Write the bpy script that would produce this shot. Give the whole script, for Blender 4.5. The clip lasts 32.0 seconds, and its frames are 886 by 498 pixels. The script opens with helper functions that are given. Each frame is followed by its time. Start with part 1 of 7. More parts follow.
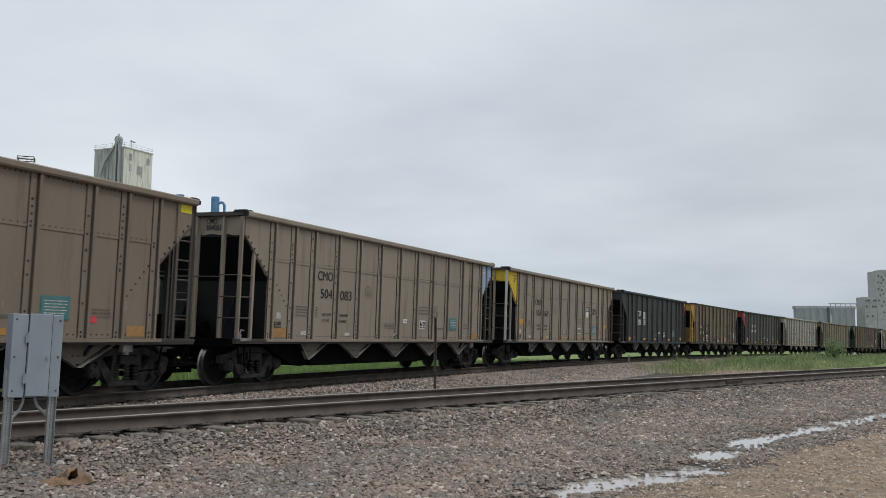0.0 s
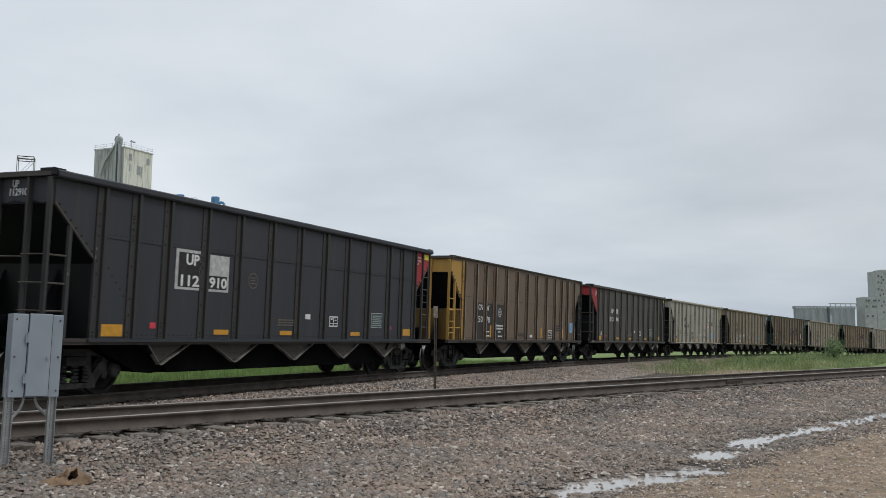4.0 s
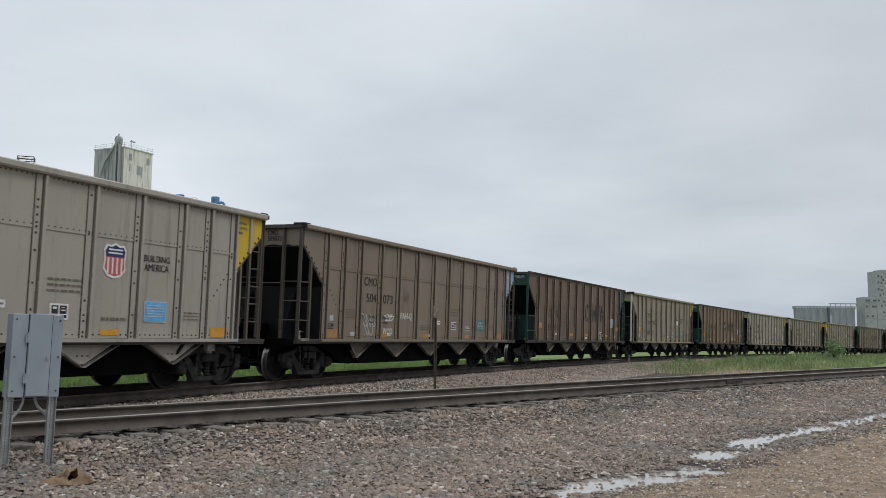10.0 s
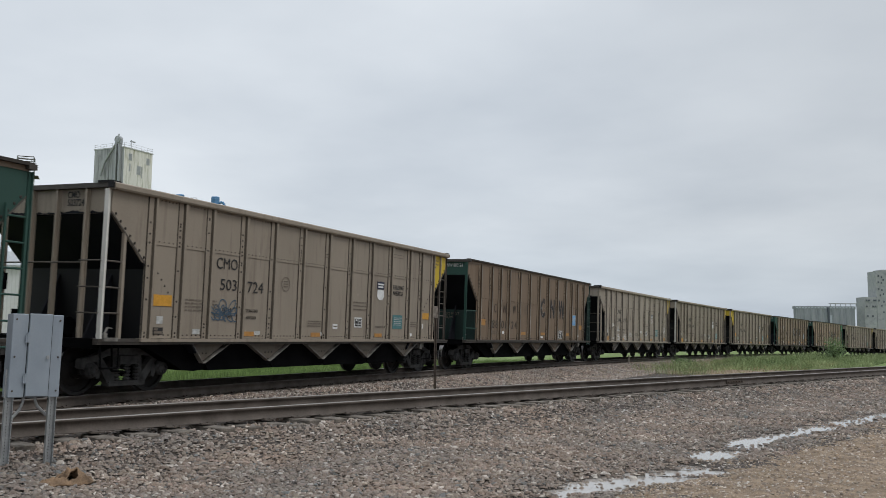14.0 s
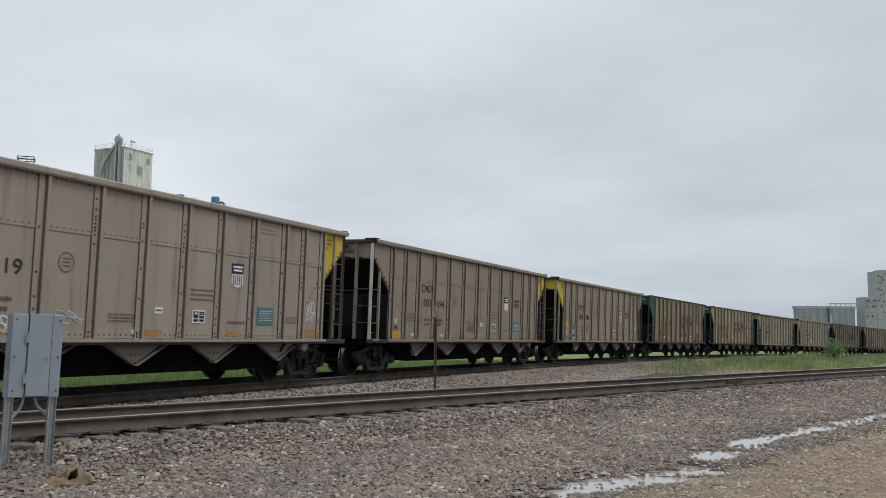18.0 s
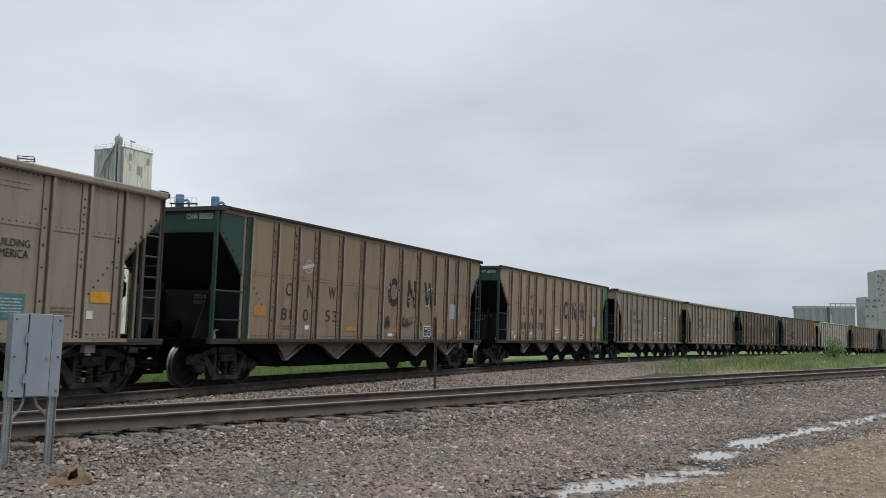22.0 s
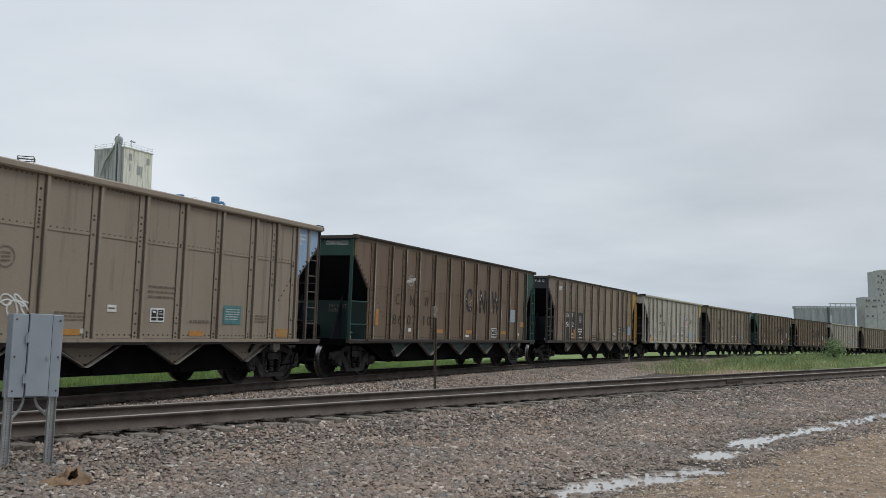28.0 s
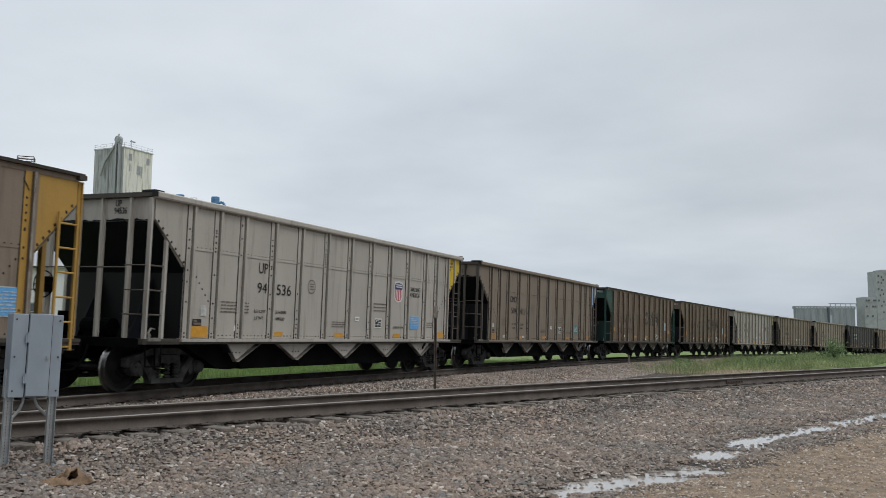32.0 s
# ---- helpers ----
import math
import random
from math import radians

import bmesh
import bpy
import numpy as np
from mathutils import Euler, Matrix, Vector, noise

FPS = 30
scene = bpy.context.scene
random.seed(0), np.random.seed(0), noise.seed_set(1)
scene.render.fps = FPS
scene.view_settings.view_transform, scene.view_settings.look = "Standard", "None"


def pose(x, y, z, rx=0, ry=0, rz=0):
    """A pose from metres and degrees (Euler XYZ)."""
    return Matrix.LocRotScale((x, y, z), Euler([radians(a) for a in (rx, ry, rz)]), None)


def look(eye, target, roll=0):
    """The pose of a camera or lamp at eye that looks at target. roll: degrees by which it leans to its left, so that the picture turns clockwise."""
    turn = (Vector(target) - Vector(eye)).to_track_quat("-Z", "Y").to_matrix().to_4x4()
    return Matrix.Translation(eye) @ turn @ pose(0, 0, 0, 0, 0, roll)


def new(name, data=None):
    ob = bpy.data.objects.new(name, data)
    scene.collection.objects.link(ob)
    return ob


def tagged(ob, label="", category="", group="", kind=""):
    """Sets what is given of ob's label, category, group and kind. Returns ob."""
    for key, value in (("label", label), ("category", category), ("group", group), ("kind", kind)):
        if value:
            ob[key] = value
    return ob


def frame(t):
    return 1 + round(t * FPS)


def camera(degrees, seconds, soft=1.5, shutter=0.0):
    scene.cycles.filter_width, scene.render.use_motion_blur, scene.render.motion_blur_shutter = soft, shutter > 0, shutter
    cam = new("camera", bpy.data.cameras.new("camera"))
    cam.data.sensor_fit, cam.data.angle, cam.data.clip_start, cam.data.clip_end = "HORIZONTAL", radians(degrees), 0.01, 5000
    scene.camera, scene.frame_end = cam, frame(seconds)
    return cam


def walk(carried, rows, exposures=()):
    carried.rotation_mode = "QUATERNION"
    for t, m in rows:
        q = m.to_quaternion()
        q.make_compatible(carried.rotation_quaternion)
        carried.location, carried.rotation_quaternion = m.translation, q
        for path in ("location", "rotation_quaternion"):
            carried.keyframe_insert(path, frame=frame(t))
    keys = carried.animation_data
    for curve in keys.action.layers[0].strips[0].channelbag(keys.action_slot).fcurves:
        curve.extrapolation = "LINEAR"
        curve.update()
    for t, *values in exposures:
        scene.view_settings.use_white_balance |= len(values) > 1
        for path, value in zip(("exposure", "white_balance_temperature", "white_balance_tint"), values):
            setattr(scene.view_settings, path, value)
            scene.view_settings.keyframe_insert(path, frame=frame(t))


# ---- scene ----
cam = camera(52.274, 32.0, soft=0.6, shutter=0.1)
EYE_Z = 1.0591
STAND = pose(0, 0, EYE_Z, 90 + 5.5726, 0, 0) @ pose(0, 0, 0, 0, 0, 0.4153)
walk(cam, [(0.0, STAND), (32.0, STAND)])

# ---- light ----
world = bpy.data.worlds.new("overcast_sky")
scene.world = world
world.use_nodes = True


def build_sky():
    nt = world.node_tree
    n, l = nt.nodes, nt.links
    n.clear()
    out = n.new("ShaderNodeOutputWorld")
    bg = n.new("ShaderNodeBackground")
    sky = n.new("ShaderNodeTexSky")
    sky.sky_type = "NISHITA"
    sky.sun_disc = False
    sky.sun_elevation, sky.sun_rotation = radians(52), radians(120)
    dim = n.new("ShaderNodeVectorMath")
    dim.operation = "SCALE"
    dim.inputs["Scale"].default_value = 0.12
    l.new(sky.outputs[0], dim.inputs[0])
    tc = n.new("ShaderNodeTexCoord")
    sep = n.new("ShaderNodeSeparateXYZ")
    l.new(tc.outputs["Generated"], sep.inputs[0])
    # cloud sheet seen at a slant: project the direction on a flat ceiling
    zz = n.new("ShaderNodeMath")
    zz.operation = "MAXIMUM"
    l.new(sep.outputs["Z"], zz.inputs[0])
    zz.inputs[1].default_value = 0.0
    za = n.new("ShaderNodeMath")
    za.operation = "ADD"
    l.new(zz.outputs[0], za.inputs[0])
    za.inputs[1].default_value = 0.16
    comb = n.new("ShaderNodeVectorMath")
    comb.operation = "DIVIDE"
    l.new(tc.outputs["Generated"], comb.inputs[0])
    dv = n.new("ShaderNodeCombineXYZ")
    for k in range(3):
        l.new(za.outputs[0], dv.inputs[k])
    l.new(dv.outputs[0], comb.inputs[1])
    big = n.new("ShaderNodeTexNoise")
    big.inputs["Scale"].default_value = 0.9
    big.inputs["Detail"].default_value = 5.0
    big.inputs["Roughness"].default_value = 0.5
    l.new(comb.outputs[0], big.inputs["Vector"])
    ramp = n.new("ShaderNodeValToRGB")
    e = ramp.color_ramp.elements
    e[0].position, e[0].color = 0.3, (0.553, 0.605, 0.668, 1)
    e[1].position, e[1].color = 0.72, (0.762, 0.81, 0.86, 1)
    l.new(big.outputs["Fac"], ramp.inputs["Fac"])
    # lighter overhead, a blue-grey bank low down
    grad = n.new("ShaderNodeValToRGB")
    g = grad.color_ramp.elements
    g[0].position, g[0].color = 0.0, (0.80, 0.85, 0.92, 1)
    g[1].position, g[1].color = 0.30, (1.0, 1.0, 1.0, 1)
    m = g.new(0.06)
    m.color = (0.93, 0.955, 0.98, 1)
    m = g.new(0.12)
    m.color = (1.0, 1.0, 1.0, 1)
    # an overcast sky is brightest overhead
    m = g.new(1.0)
    m.color = (1.0, 1.0, 1.0, 1)
    l.new(zz.outputs[0], grad.inputs["Fac"])
    mul = n.new("ShaderNodeMixRGB")
    mul.blend_type = "MULTIPLY"
    mul.inputs["Fac"].default_value = 1.0
    l.new(ramp.outputs[0], mul.inputs[1])
    l.new(grad.outputs[0], mul.inputs[2])
    up = n.new("ShaderNodeMapRange")
    up.interpolation_type = "SMOOTHSTEP"
    for k, v in (("From Min", 0.34), ("From Max", 1.0), ("To Min", 1.0), ("To Max", 2.2)):
        up.inputs[k].default_value = v
    l.new(zz.outputs[0], up.inputs["Value"])
    lift = n.new("ShaderNodeVectorMath")
    lift.operation = "SCALE"
    l.new(mul.outputs[0], lift.inputs[0])
    l.new(up.outputs[0], lift.inputs["Scale"])
    mix = n.new("ShaderNodeMixRGB")
    mix.inputs["Fac"].default_value = 0.94
    l.new(dim.outputs[0], mix.inputs[1])
    l.new(lift.outputs[0], mix.inputs[2])
    # thicker cloud to the east
    east = n.new("ShaderNodeMapRange")
    east.interpolation_type = "SMOOTHSTEP"
    for k, v in (("From Min", 0.0), ("From Max", 0.5), ("To Min", 1.01), ("To Max", 0.83)):
        east.inputs[k].default_value = v
    l.new(sep.outputs["X"], east.inputs["Value"])
    thick = n.new("ShaderNodeVectorMath")
    thick.operation = "SCALE"
    l.new(mix.outputs[0], thick.inputs[0])
    l.new(east.outputs[0], thick.inputs["Scale"])
    l.new(thick.outputs[0], bg.inputs["Color"])
    bg.inputs["Strength"].default_value = 1.0
    l.new(bg.outputs[0], out.inputs["Surface"])


build_sky()
sun_data = bpy.data.lights.new("sun", "SUN")
sun_data.energy, sun_data.angle, sun_data.color = 0.8, radians(16), (1.0, 0.97, 0.93)
sun = new("sun", sun_data)
sun.matrix_world = look((0, 0, 40), (-24, 14, 0))
scene.view_settings.exposure = 0.0


# ---- materials ----
def surface(name, dark, light, scale=4.0, rough=0.8, metal=0.0, bump=0.2, fine=60.0, stain=None, stain_at=0.62, per_island=False, streak=False, vary=0.25, detail=6.0, chips=None, gloss=0.3):
    """Two-scale procedural surface: broad blotches between two tones, fine grain in tone and relief, optional stains."""
    ma = bpy.data.materials.new(name)
    ma.use_nodes = True
    nt = ma.node_tree
    n, l = nt.nodes, nt.links
    b = n["Principled BSDF"]
    tc = n.new("ShaderNodeTexCoord")
    oi = n.new("ShaderNodeObjectInfo")
    shift = n.new("ShaderNodeVectorMath")
    shift.operation = "MULTIPLY_ADD"
    l.new(oi.outputs["Random"], shift.inputs[0])
    shift.inputs[1].default_value = (37.0, 11.0, 23.0)
    l.new(tc.outputs["Object"], shift.inputs[2])
    vec = shift.outputs[0]
    if streak:
        mp = n.new("ShaderNodeMapping")
        mp.inputs["Scale"].default_value = (1.0, 1.0, 0.18)
        l.new(vec, mp.inputs["Vector"])
        vec_s = mp.outputs[0]
    else:
        vec_s = vec
    a = n.new("ShaderNodeTexNoise")
    a.inputs["Scale"].default_value, a.inputs["Detail"].default_value = scale, detail
    l.new(vec_s, a.inputs["Vector"])
    f = n.new("ShaderNodeTexNoise")
    f.inputs["Scale"].default_value, f.inputs["Detail"].default_value = fine, 3.0
    l.new(vec, f.inputs["Vector"])
    r = n.new("ShaderNodeValToRGB")
    r.color_ramp.elements[0].position, r.color_ramp.elements[0].color = 0.32, (*dark, 1)
    r.color_ramp.elements[1].position, r.color_ramp.elements[1].color = 0.7, (*light, 1)
    l.new(a.outputs["Fac"], r.inputs["Fac"])
    col = r.outputs[0]
    if stain:
        st = n.new("ShaderNodeTexNoise")
        st.inputs["Scale"].default_value, st.inputs["Detail"].default_value = scale * 1.7, 8.0
        st.inputs["Roughness"].default_value = 0.65
        if streak:
            mq = n.new("ShaderNodeMapping")
            mq.inputs["Scale"].default_value = (3.2, 3.2, 0.28)
            l.new(vec, mq.inputs["Vector"])
            l.new(mq.outputs[0], st.inputs["Vector"])
        else:
            l.new(vec_s, st.inputs["Vector"])
        sr = n.new("ShaderNodeValToRGB")
        sr.color_ramp.elements[0].position, sr.color_ramp.elements[1].position = stain_at - 0.05, stain_at + 0.1
        l.new(st.outputs["Fac"], sr.inputs["Fac"])
        sm = n.new("ShaderNodeMixRGB")
        l.new(sr.outputs[0], sm.inputs["Fac"])
        l.new(col, sm.inputs[1])
        sm.inputs[2].default_value = (*stain, 1)
        col = sm.outputs[0]
    if chips:
        mc = n.new("ShaderNodeMapping")
        mc.inputs["Scale"].default_value = (1.0, 1.0, 0.3)
        l.new(vec, mc.inputs["Vector"])
        cn = n.new("ShaderNodeTexNoise")
        cn.inputs["Scale"].default_value, cn.inputs["Detail"].default_value = 14.0, 4.0
        l.new(mc.outputs[0], cn.inputs["Vector"])
        cr = n.new("ShaderNodeValToRGB")
        cr.color_ramp.elements[0].position, cr.color_ramp.elements[1].position = 0.72, 0.79
        l.new(cn.outputs["Fac"], cr.inputs["Fac"])
        cm = n.new("ShaderNodeMixRGB")
        l.new(cr.outputs[0], cm.inputs["Fac"])
        l.new(col, cm.inputs[1])
        cm.inputs[2].default_value = (*chips, 1)
        col = cm.outputs[0]
    var = n.new("ShaderNodeMapRange")
    var.inputs["To Min"].default_value, var.inputs["To Max"].default_value = 1 - vary, 1 + vary
    if per_island:
        ge = n.new("ShaderNodeNewGeometry")
        l.new(ge.outputs["Random Per Island"], var.inputs["Value"])
    else:
        l.new(f.outputs["Fac"], var.inputs["Value"])
    hsv = n.new("ShaderNodeHueSaturation")
    l.new(var.outputs[0], hsv.inputs["Value"])
    l.new(col, hsv.inputs["Color"])
    l.new(hsv.outputs[0], b.inputs["Base Color"])
    b.inputs["Roughness"].default_value, b.inputs["Metallic"].default_value = rough, metal
    b.inputs["Specular IOR Level"].default_value = gloss
    if bump:
        bp = n.new("ShaderNodeBump")
        bp.inputs["Strength"].default_value, bp.inputs["Distance"].default_value = bump, 0.02
        l.new(f.outputs["Fac"], bp.inputs["Height"])
        l.new(bp.outputs[0], b.inputs["Normal"])
    return ma


def paint(name, c, grime=(0.085, 0.058, 0.04), rough=0.6, stain_at=0.585, spread=0.085, chips=None, soil=0.38):
    lo = tuple(v * (1 - spread) for v in c)
    hi = tuple(min(1, v * (1 + spread)) for v in c)
    return surface(name, lo, hi, 0.9, rough, 0.0, 0.06, 30.0, tuple((1 - soil) * v + soil * g for v, g in zip(c, grime)), stain_at, streak=True, vary=0.10, chips=chips)


TAN = paint("weathered_tan_paint", (0.270, 0.227, 0.177), chips=(0.42, 0.38, 0.32))
TAN3 = paint("grey_tan_paint", (0.322, 0.279, 0.226), chips=(0.46, 0.42, 0.36))
TAN2 = paint("dusty_brown_tan_paint", (0.212, 0.172, 0.130), chips=(0.40, 0.36, 0.31))
GREY = paint("weathered_light_grey_paint", (0.345, 0.316, 0.273), chips=(0.46, 0.42, 0.36))
GREY2 = paint("pale_grey_paint", (0.405, 0.375, 0.328), chips=(0.5, 0.46, 0.4))
BROWN = paint("rusty_brown_paint", (0.156, 0.115, 0.081), (0.075, 0.040, 0.024), stain_at=0.57, soil=0.42)
BROWN3 = paint("greyish_brown_paint", (0.218, 0.173, 0.130), (0.06, 0.045, 0.032))
BROWN2 = paint("sandy_brown_paint", (0.245, 0.189, 0.131), (0.075, 0.045, 0.028), stain_at=0.57, soil=0.42)
BROWN4 = paint("light_sandy_brown_paint", (0.298, 0.230, 0.160), (0.08, 0.06, 0.045))
ORANGEBROWN = paint("orange_brown_paint", (0.20, 0.143, 0.096), (0.075, 0.042, 0.026), stain_at=0.57, soil=0.42)
# end posts and ladders: dust plus the shade between cars, put into the paint
EPOST = paint("shaded_dusty_post_paint", (0.085, 0.072, 0.06), (0.04, 0.035, 0.03), stain_at=0.52)
DKGREEN = paint("stained_deep_green_paint", (0.014, 0.033, 0.028), (0.015, 0.014, 0.012), stain_at=0.52)
SOOT = paint("dusty_soot", (0.0042, 0.0042, 0.0048), (0.007, 0.0065, 0.006))
BLACK = paint("faded_black_paint", (0.037, 0.040, 0.046), (0.07, 0.062, 0.052))
BLACK2 = paint("brownish_black_paint", (0.076, 0.070, 0.064), (0.06, 0.05, 0.042))
PALEPOST = paint("pale_worn_post_paint", (0.60, 0.58, 0.53), (0.16, 0.14, 0.11), stain_at=0.6)
YELLOW = paint("chipped_yellow_paint", (0.56, 0.40, 0.035), (0.2, 0.15, 0.08))
GOLD = paint("faded_gold_paint", (0.42, 0.25, 0.06), (0.15, 0.1, 0.06), stain_at=0.58)
GREEN = paint("dark_green_paint", (0.026, 0.069, 0.054), (0.03, 0.038, 0.03))
LGREEN = paint("bright_green_paint", (0.05, 0.2, 0.09), (0.04, 0.07, 0.04))
RED = paint("red_paint", (0.34, 0.035, 0.04), (0.1, 0.04, 0.04))
SKYBLUE = paint("light_blue_paint", (0.26, 0.38, 0.52), (0.2, 0.22, 0.24))
BROWNP = paint("worn_brown_post_paint", (0.148, 0.109, 0.077), (0.06, 0.04, 0.03), chips=(0.34, 0.30, 0.25))
BROWN2P = paint("worn_sandy_post_paint", (0.228, 0.176, 0.123), (0.06, 0.04, 0.03), chips=(0.42, 0.38, 0.32))
BLACKP = paint("worn_black_post_paint", (0.045, 0.044, 0.043), (0.08, 0.07, 0.06), chips=(0.3, 0.28, 0.26))
DKGOLD = paint("stained_deep_gold_paint", (0.16, 0.10, 0.03), (0.05, 0.03, 0.02), stain_at=0.5)
OLDORANGE = surface("faded_orange_reflector", (0.30, 0.17, 0.06), (0.40, 0.22, 0.08), 9, 0.6, 0, 0, 40)
OLDRED = surface("faded_red_badge", (0.17, 0.085, 0.06), (0.22, 0.11, 0.08), 9, 0.7, 0, 0, 40)
PALEPRINT = surface("scuffed_white_print", (0.36, 0.36, 0.34), (0.56, 0.56, 0.54), 12, 0.7, 0, 0, 40)
PALEBLUE = surface("pale_blue_notice", (0.28, 0.36, 0.44), (0.36, 0.44, 0.52), 9, 0.6, 0, 0, 40)
DULLTEAL = surface("sooty_teal_notice", (0.04, 0.08, 0.075), (0.06, 0.11, 0.10), 9, 0.6, 0, 0, 40)
RDOT = surface("red_tag", (0.62, 0.05, 0.07), (0.7, 0.08, 0.1), 9, 0.6, 0, 0, 40)
LIP = surface("mottled_pale_flange", (0.10, 0.092, 0.08), (0.30, 0.28, 0.25), 3, 0.6, 0, 0, 40)
PALEPINK = surface("faded_pink_stripe", (0.46, 0.34, 0.33), (0.54, 0.42, 0.41), 9, 0.6, 0, 0, 40)
WORNEDGE = surface("scuffed_pale_edge", (0.13, 0.11, 0.09), (0.44, 0.41, 0.36), 5, 0.6, 0, 0, 60, (0.10, 0.075, 0.055), 0.56, streak=True)
RIVET = surface("dark_rivet", (0.022, 0.019, 0.016), (0.045, 0.036, 0.03), 9, 0.7, 0.2, 0, 40)
# darker body-paint copies: shade of post sides and hoods painted in, with grime
SHADE_TONE = {}
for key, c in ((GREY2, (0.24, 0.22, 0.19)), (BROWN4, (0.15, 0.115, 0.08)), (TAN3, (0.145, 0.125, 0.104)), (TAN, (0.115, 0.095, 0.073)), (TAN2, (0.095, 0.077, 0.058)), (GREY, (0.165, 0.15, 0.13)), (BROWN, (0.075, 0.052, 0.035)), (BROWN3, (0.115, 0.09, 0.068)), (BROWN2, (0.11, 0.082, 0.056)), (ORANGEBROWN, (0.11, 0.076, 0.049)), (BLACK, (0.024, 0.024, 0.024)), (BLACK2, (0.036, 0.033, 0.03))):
    SHADE_TONE[key.name] = paint("shade_and_grime_on_" + key.name, c, (0.05, 0.04, 0.03))
# hood paints: grime, and the shade of a downward slope put into the colour
HOODTAN = paint("grimy_shaded_hood_tan", (0.125, 0.108, 0.088), (0.05, 0.045, 0.04))
HOODGREEN = paint("grimy_shaded_hood_green", (0.026, 0.055, 0.047), (0.03, 0.03, 0.026), stain_at=0.52)
# dark caps and rails; on the sill web it paints the shadow line
DARKCAP = paint("sooty_cap_and_sill_shade_paint", (0.055, 0.047, 0.04), (0.1, 0.09, 0.07))
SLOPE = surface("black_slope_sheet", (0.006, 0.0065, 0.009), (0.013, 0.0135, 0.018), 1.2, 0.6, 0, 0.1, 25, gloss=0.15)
# soot, with the shade beneath the cars put into the near-black base
UNDER = surface("shaded_sooty_underframe", (0.0012, 0.0013, 0.0016), (0.0045, 0.0045, 0.005), 2, 0.9, 0, 0.2, 30, gloss=0.05)
TRUCK = surface("dusty_cast_steel", (0.024, 0.0235, 0.0235), (0.068, 0.066, 0.064), 5, 0.85, 0.0, 0.3, 45, gloss=0.12)
WHEEL = surface("rusty_wheel_steel", (0.007, 0.0062, 0.006), (0.019, 0.0165, 0.015), 4, 0.5, 0.1, 0.15, 50, gloss=0.2)
TREAD = surface("polished_tread", (0.16, 0.155, 0.15), (0.26, 0.25, 0.25), 6, 0.36, 1.0, 0.05, 50)
RAIL = surface("brown_rail_steel", (0.066, 0.053, 0.043), (0.122, 0.10, 0.084), 3, 0.7, 0.1, 0.2, 40)
RAILTOP = surface("worn_rail_head", (0.20, 0.18, 0.162), (0.30, 0.28, 0.26), 4, 0.5, 0.55, 0.05, 50)
TIE = surface("weathered_tie_timber", (0.07, 0.06, 0.05), (0.21, 0.18, 0.15), 6, 0.9, 0, 0.6, 50)
STEEL = surface("galvanised_steel", (0.30, 0.31, 0.31), (0.42, 0.43, 0.43), 8, 0.5, 0.5, 0.1, 60)
IRON = surface("rusty_iron", (0.05, 0.04, 0.033), (0.11, 0.085, 0.065), 9, 0.8, 0.2, 0.3, 60)
BOXPAINT = surface("grey_blue_cabinet_paint", (0.24, 0.275, 0.31), (0.285, 0.32, 0.355), 3, 0.45, 0.1, 0.05, 40, vary=0.05)
WHITE = surface("white_decal", (0.62, 0.62, 0.6), (0.75, 0.75, 0.73), 9, 0.6, 0, 0, 40, vary=0.08)
INK = surface("black_lettering", (0.018, 0.018, 0.02), (0.04, 0.038, 0.036), 9, 0.7, 0, 0, 40)
DIMINK = surface("flaked_dark_lettering", (0.035, 0.03, 0.026), (0.085, 0.07, 0.055), 9, 0.7, 0, 0, 40)
GHOST = surface("faded_lettering", (0.13, 0.108, 0.084), (0.185, 0.152, 0.122), 9, 0.7, 0, 0, 40)
TEAL = surface("teal_decal", (0.06, 0.17, 0.175), (0.09, 0.215, 0.22), 9, 0.6, 0, 0, 40)
BLUE = surface("blue_decal", (0.10, 0.33, 0.62), (0.15, 0.40, 0.70), 9, 0.6, 0, 0, 40)
ORANGE = surface("yellow_reflector", (0.50, 0.245, 0.025), (0.62, 0.31, 0.04), 9, 0.45, 0, 0, 40)
FADEORANGE = surface("weathered_orange_reflector", (0.36, 0.17, 0.045), (0.46, 0.23, 0.06), 9, 0.5, 0, 0, 40)
PALEGREEN = surface("pale_green_tag", (0.28, 0.46, 0.40), (0.36, 0.54, 0.47), 9, 0.6, 0, 0, 40)
YDECAL = surface("yellow_decal", (0.72, 0.60, 0.03), (0.80, 0.68, 0.05), 9, 0.5, 0, 0, 40)
RDECAL = surface("faded_red_decal", (0.42, 0.085, 0.09), (0.50, 0.13, 0.13), 9, 0.6, 0, 0, 40)
NAVYINK = surface("near_black_navy_print", (0.018, 0.02, 0.045), (0.03, 0.033, 0.06), 9, 0.6, 0, 0, 40)
SPRAYBLUE = surface("dull_blue_spray_paint", (0.05, 0.085, 0.12), (0.08, 0.12, 0.16), 9, 0.6, 0, 0, 40)
NAVY = surface("navy_decal", (0.02, 0.03, 0.10), (0.032, 0.045, 0.13), 9, 0.6, 0, 0, 40)
CHARCOAL = surface("charcoal_panel_paint", (0.03, 0.028, 0.027), (0.05, 0.046, 0.043), 2, 0.65, 0, 0.05, 40)
CONCRETE = surface("stained_concrete", (0.42, 0.42, 0.42), (0.58, 0.575, 0.565), 0.3, 0.9, 0, 0.1, 3, (0.29, 0.295, 0.28), 0.57, streak=True, vary=0.06)
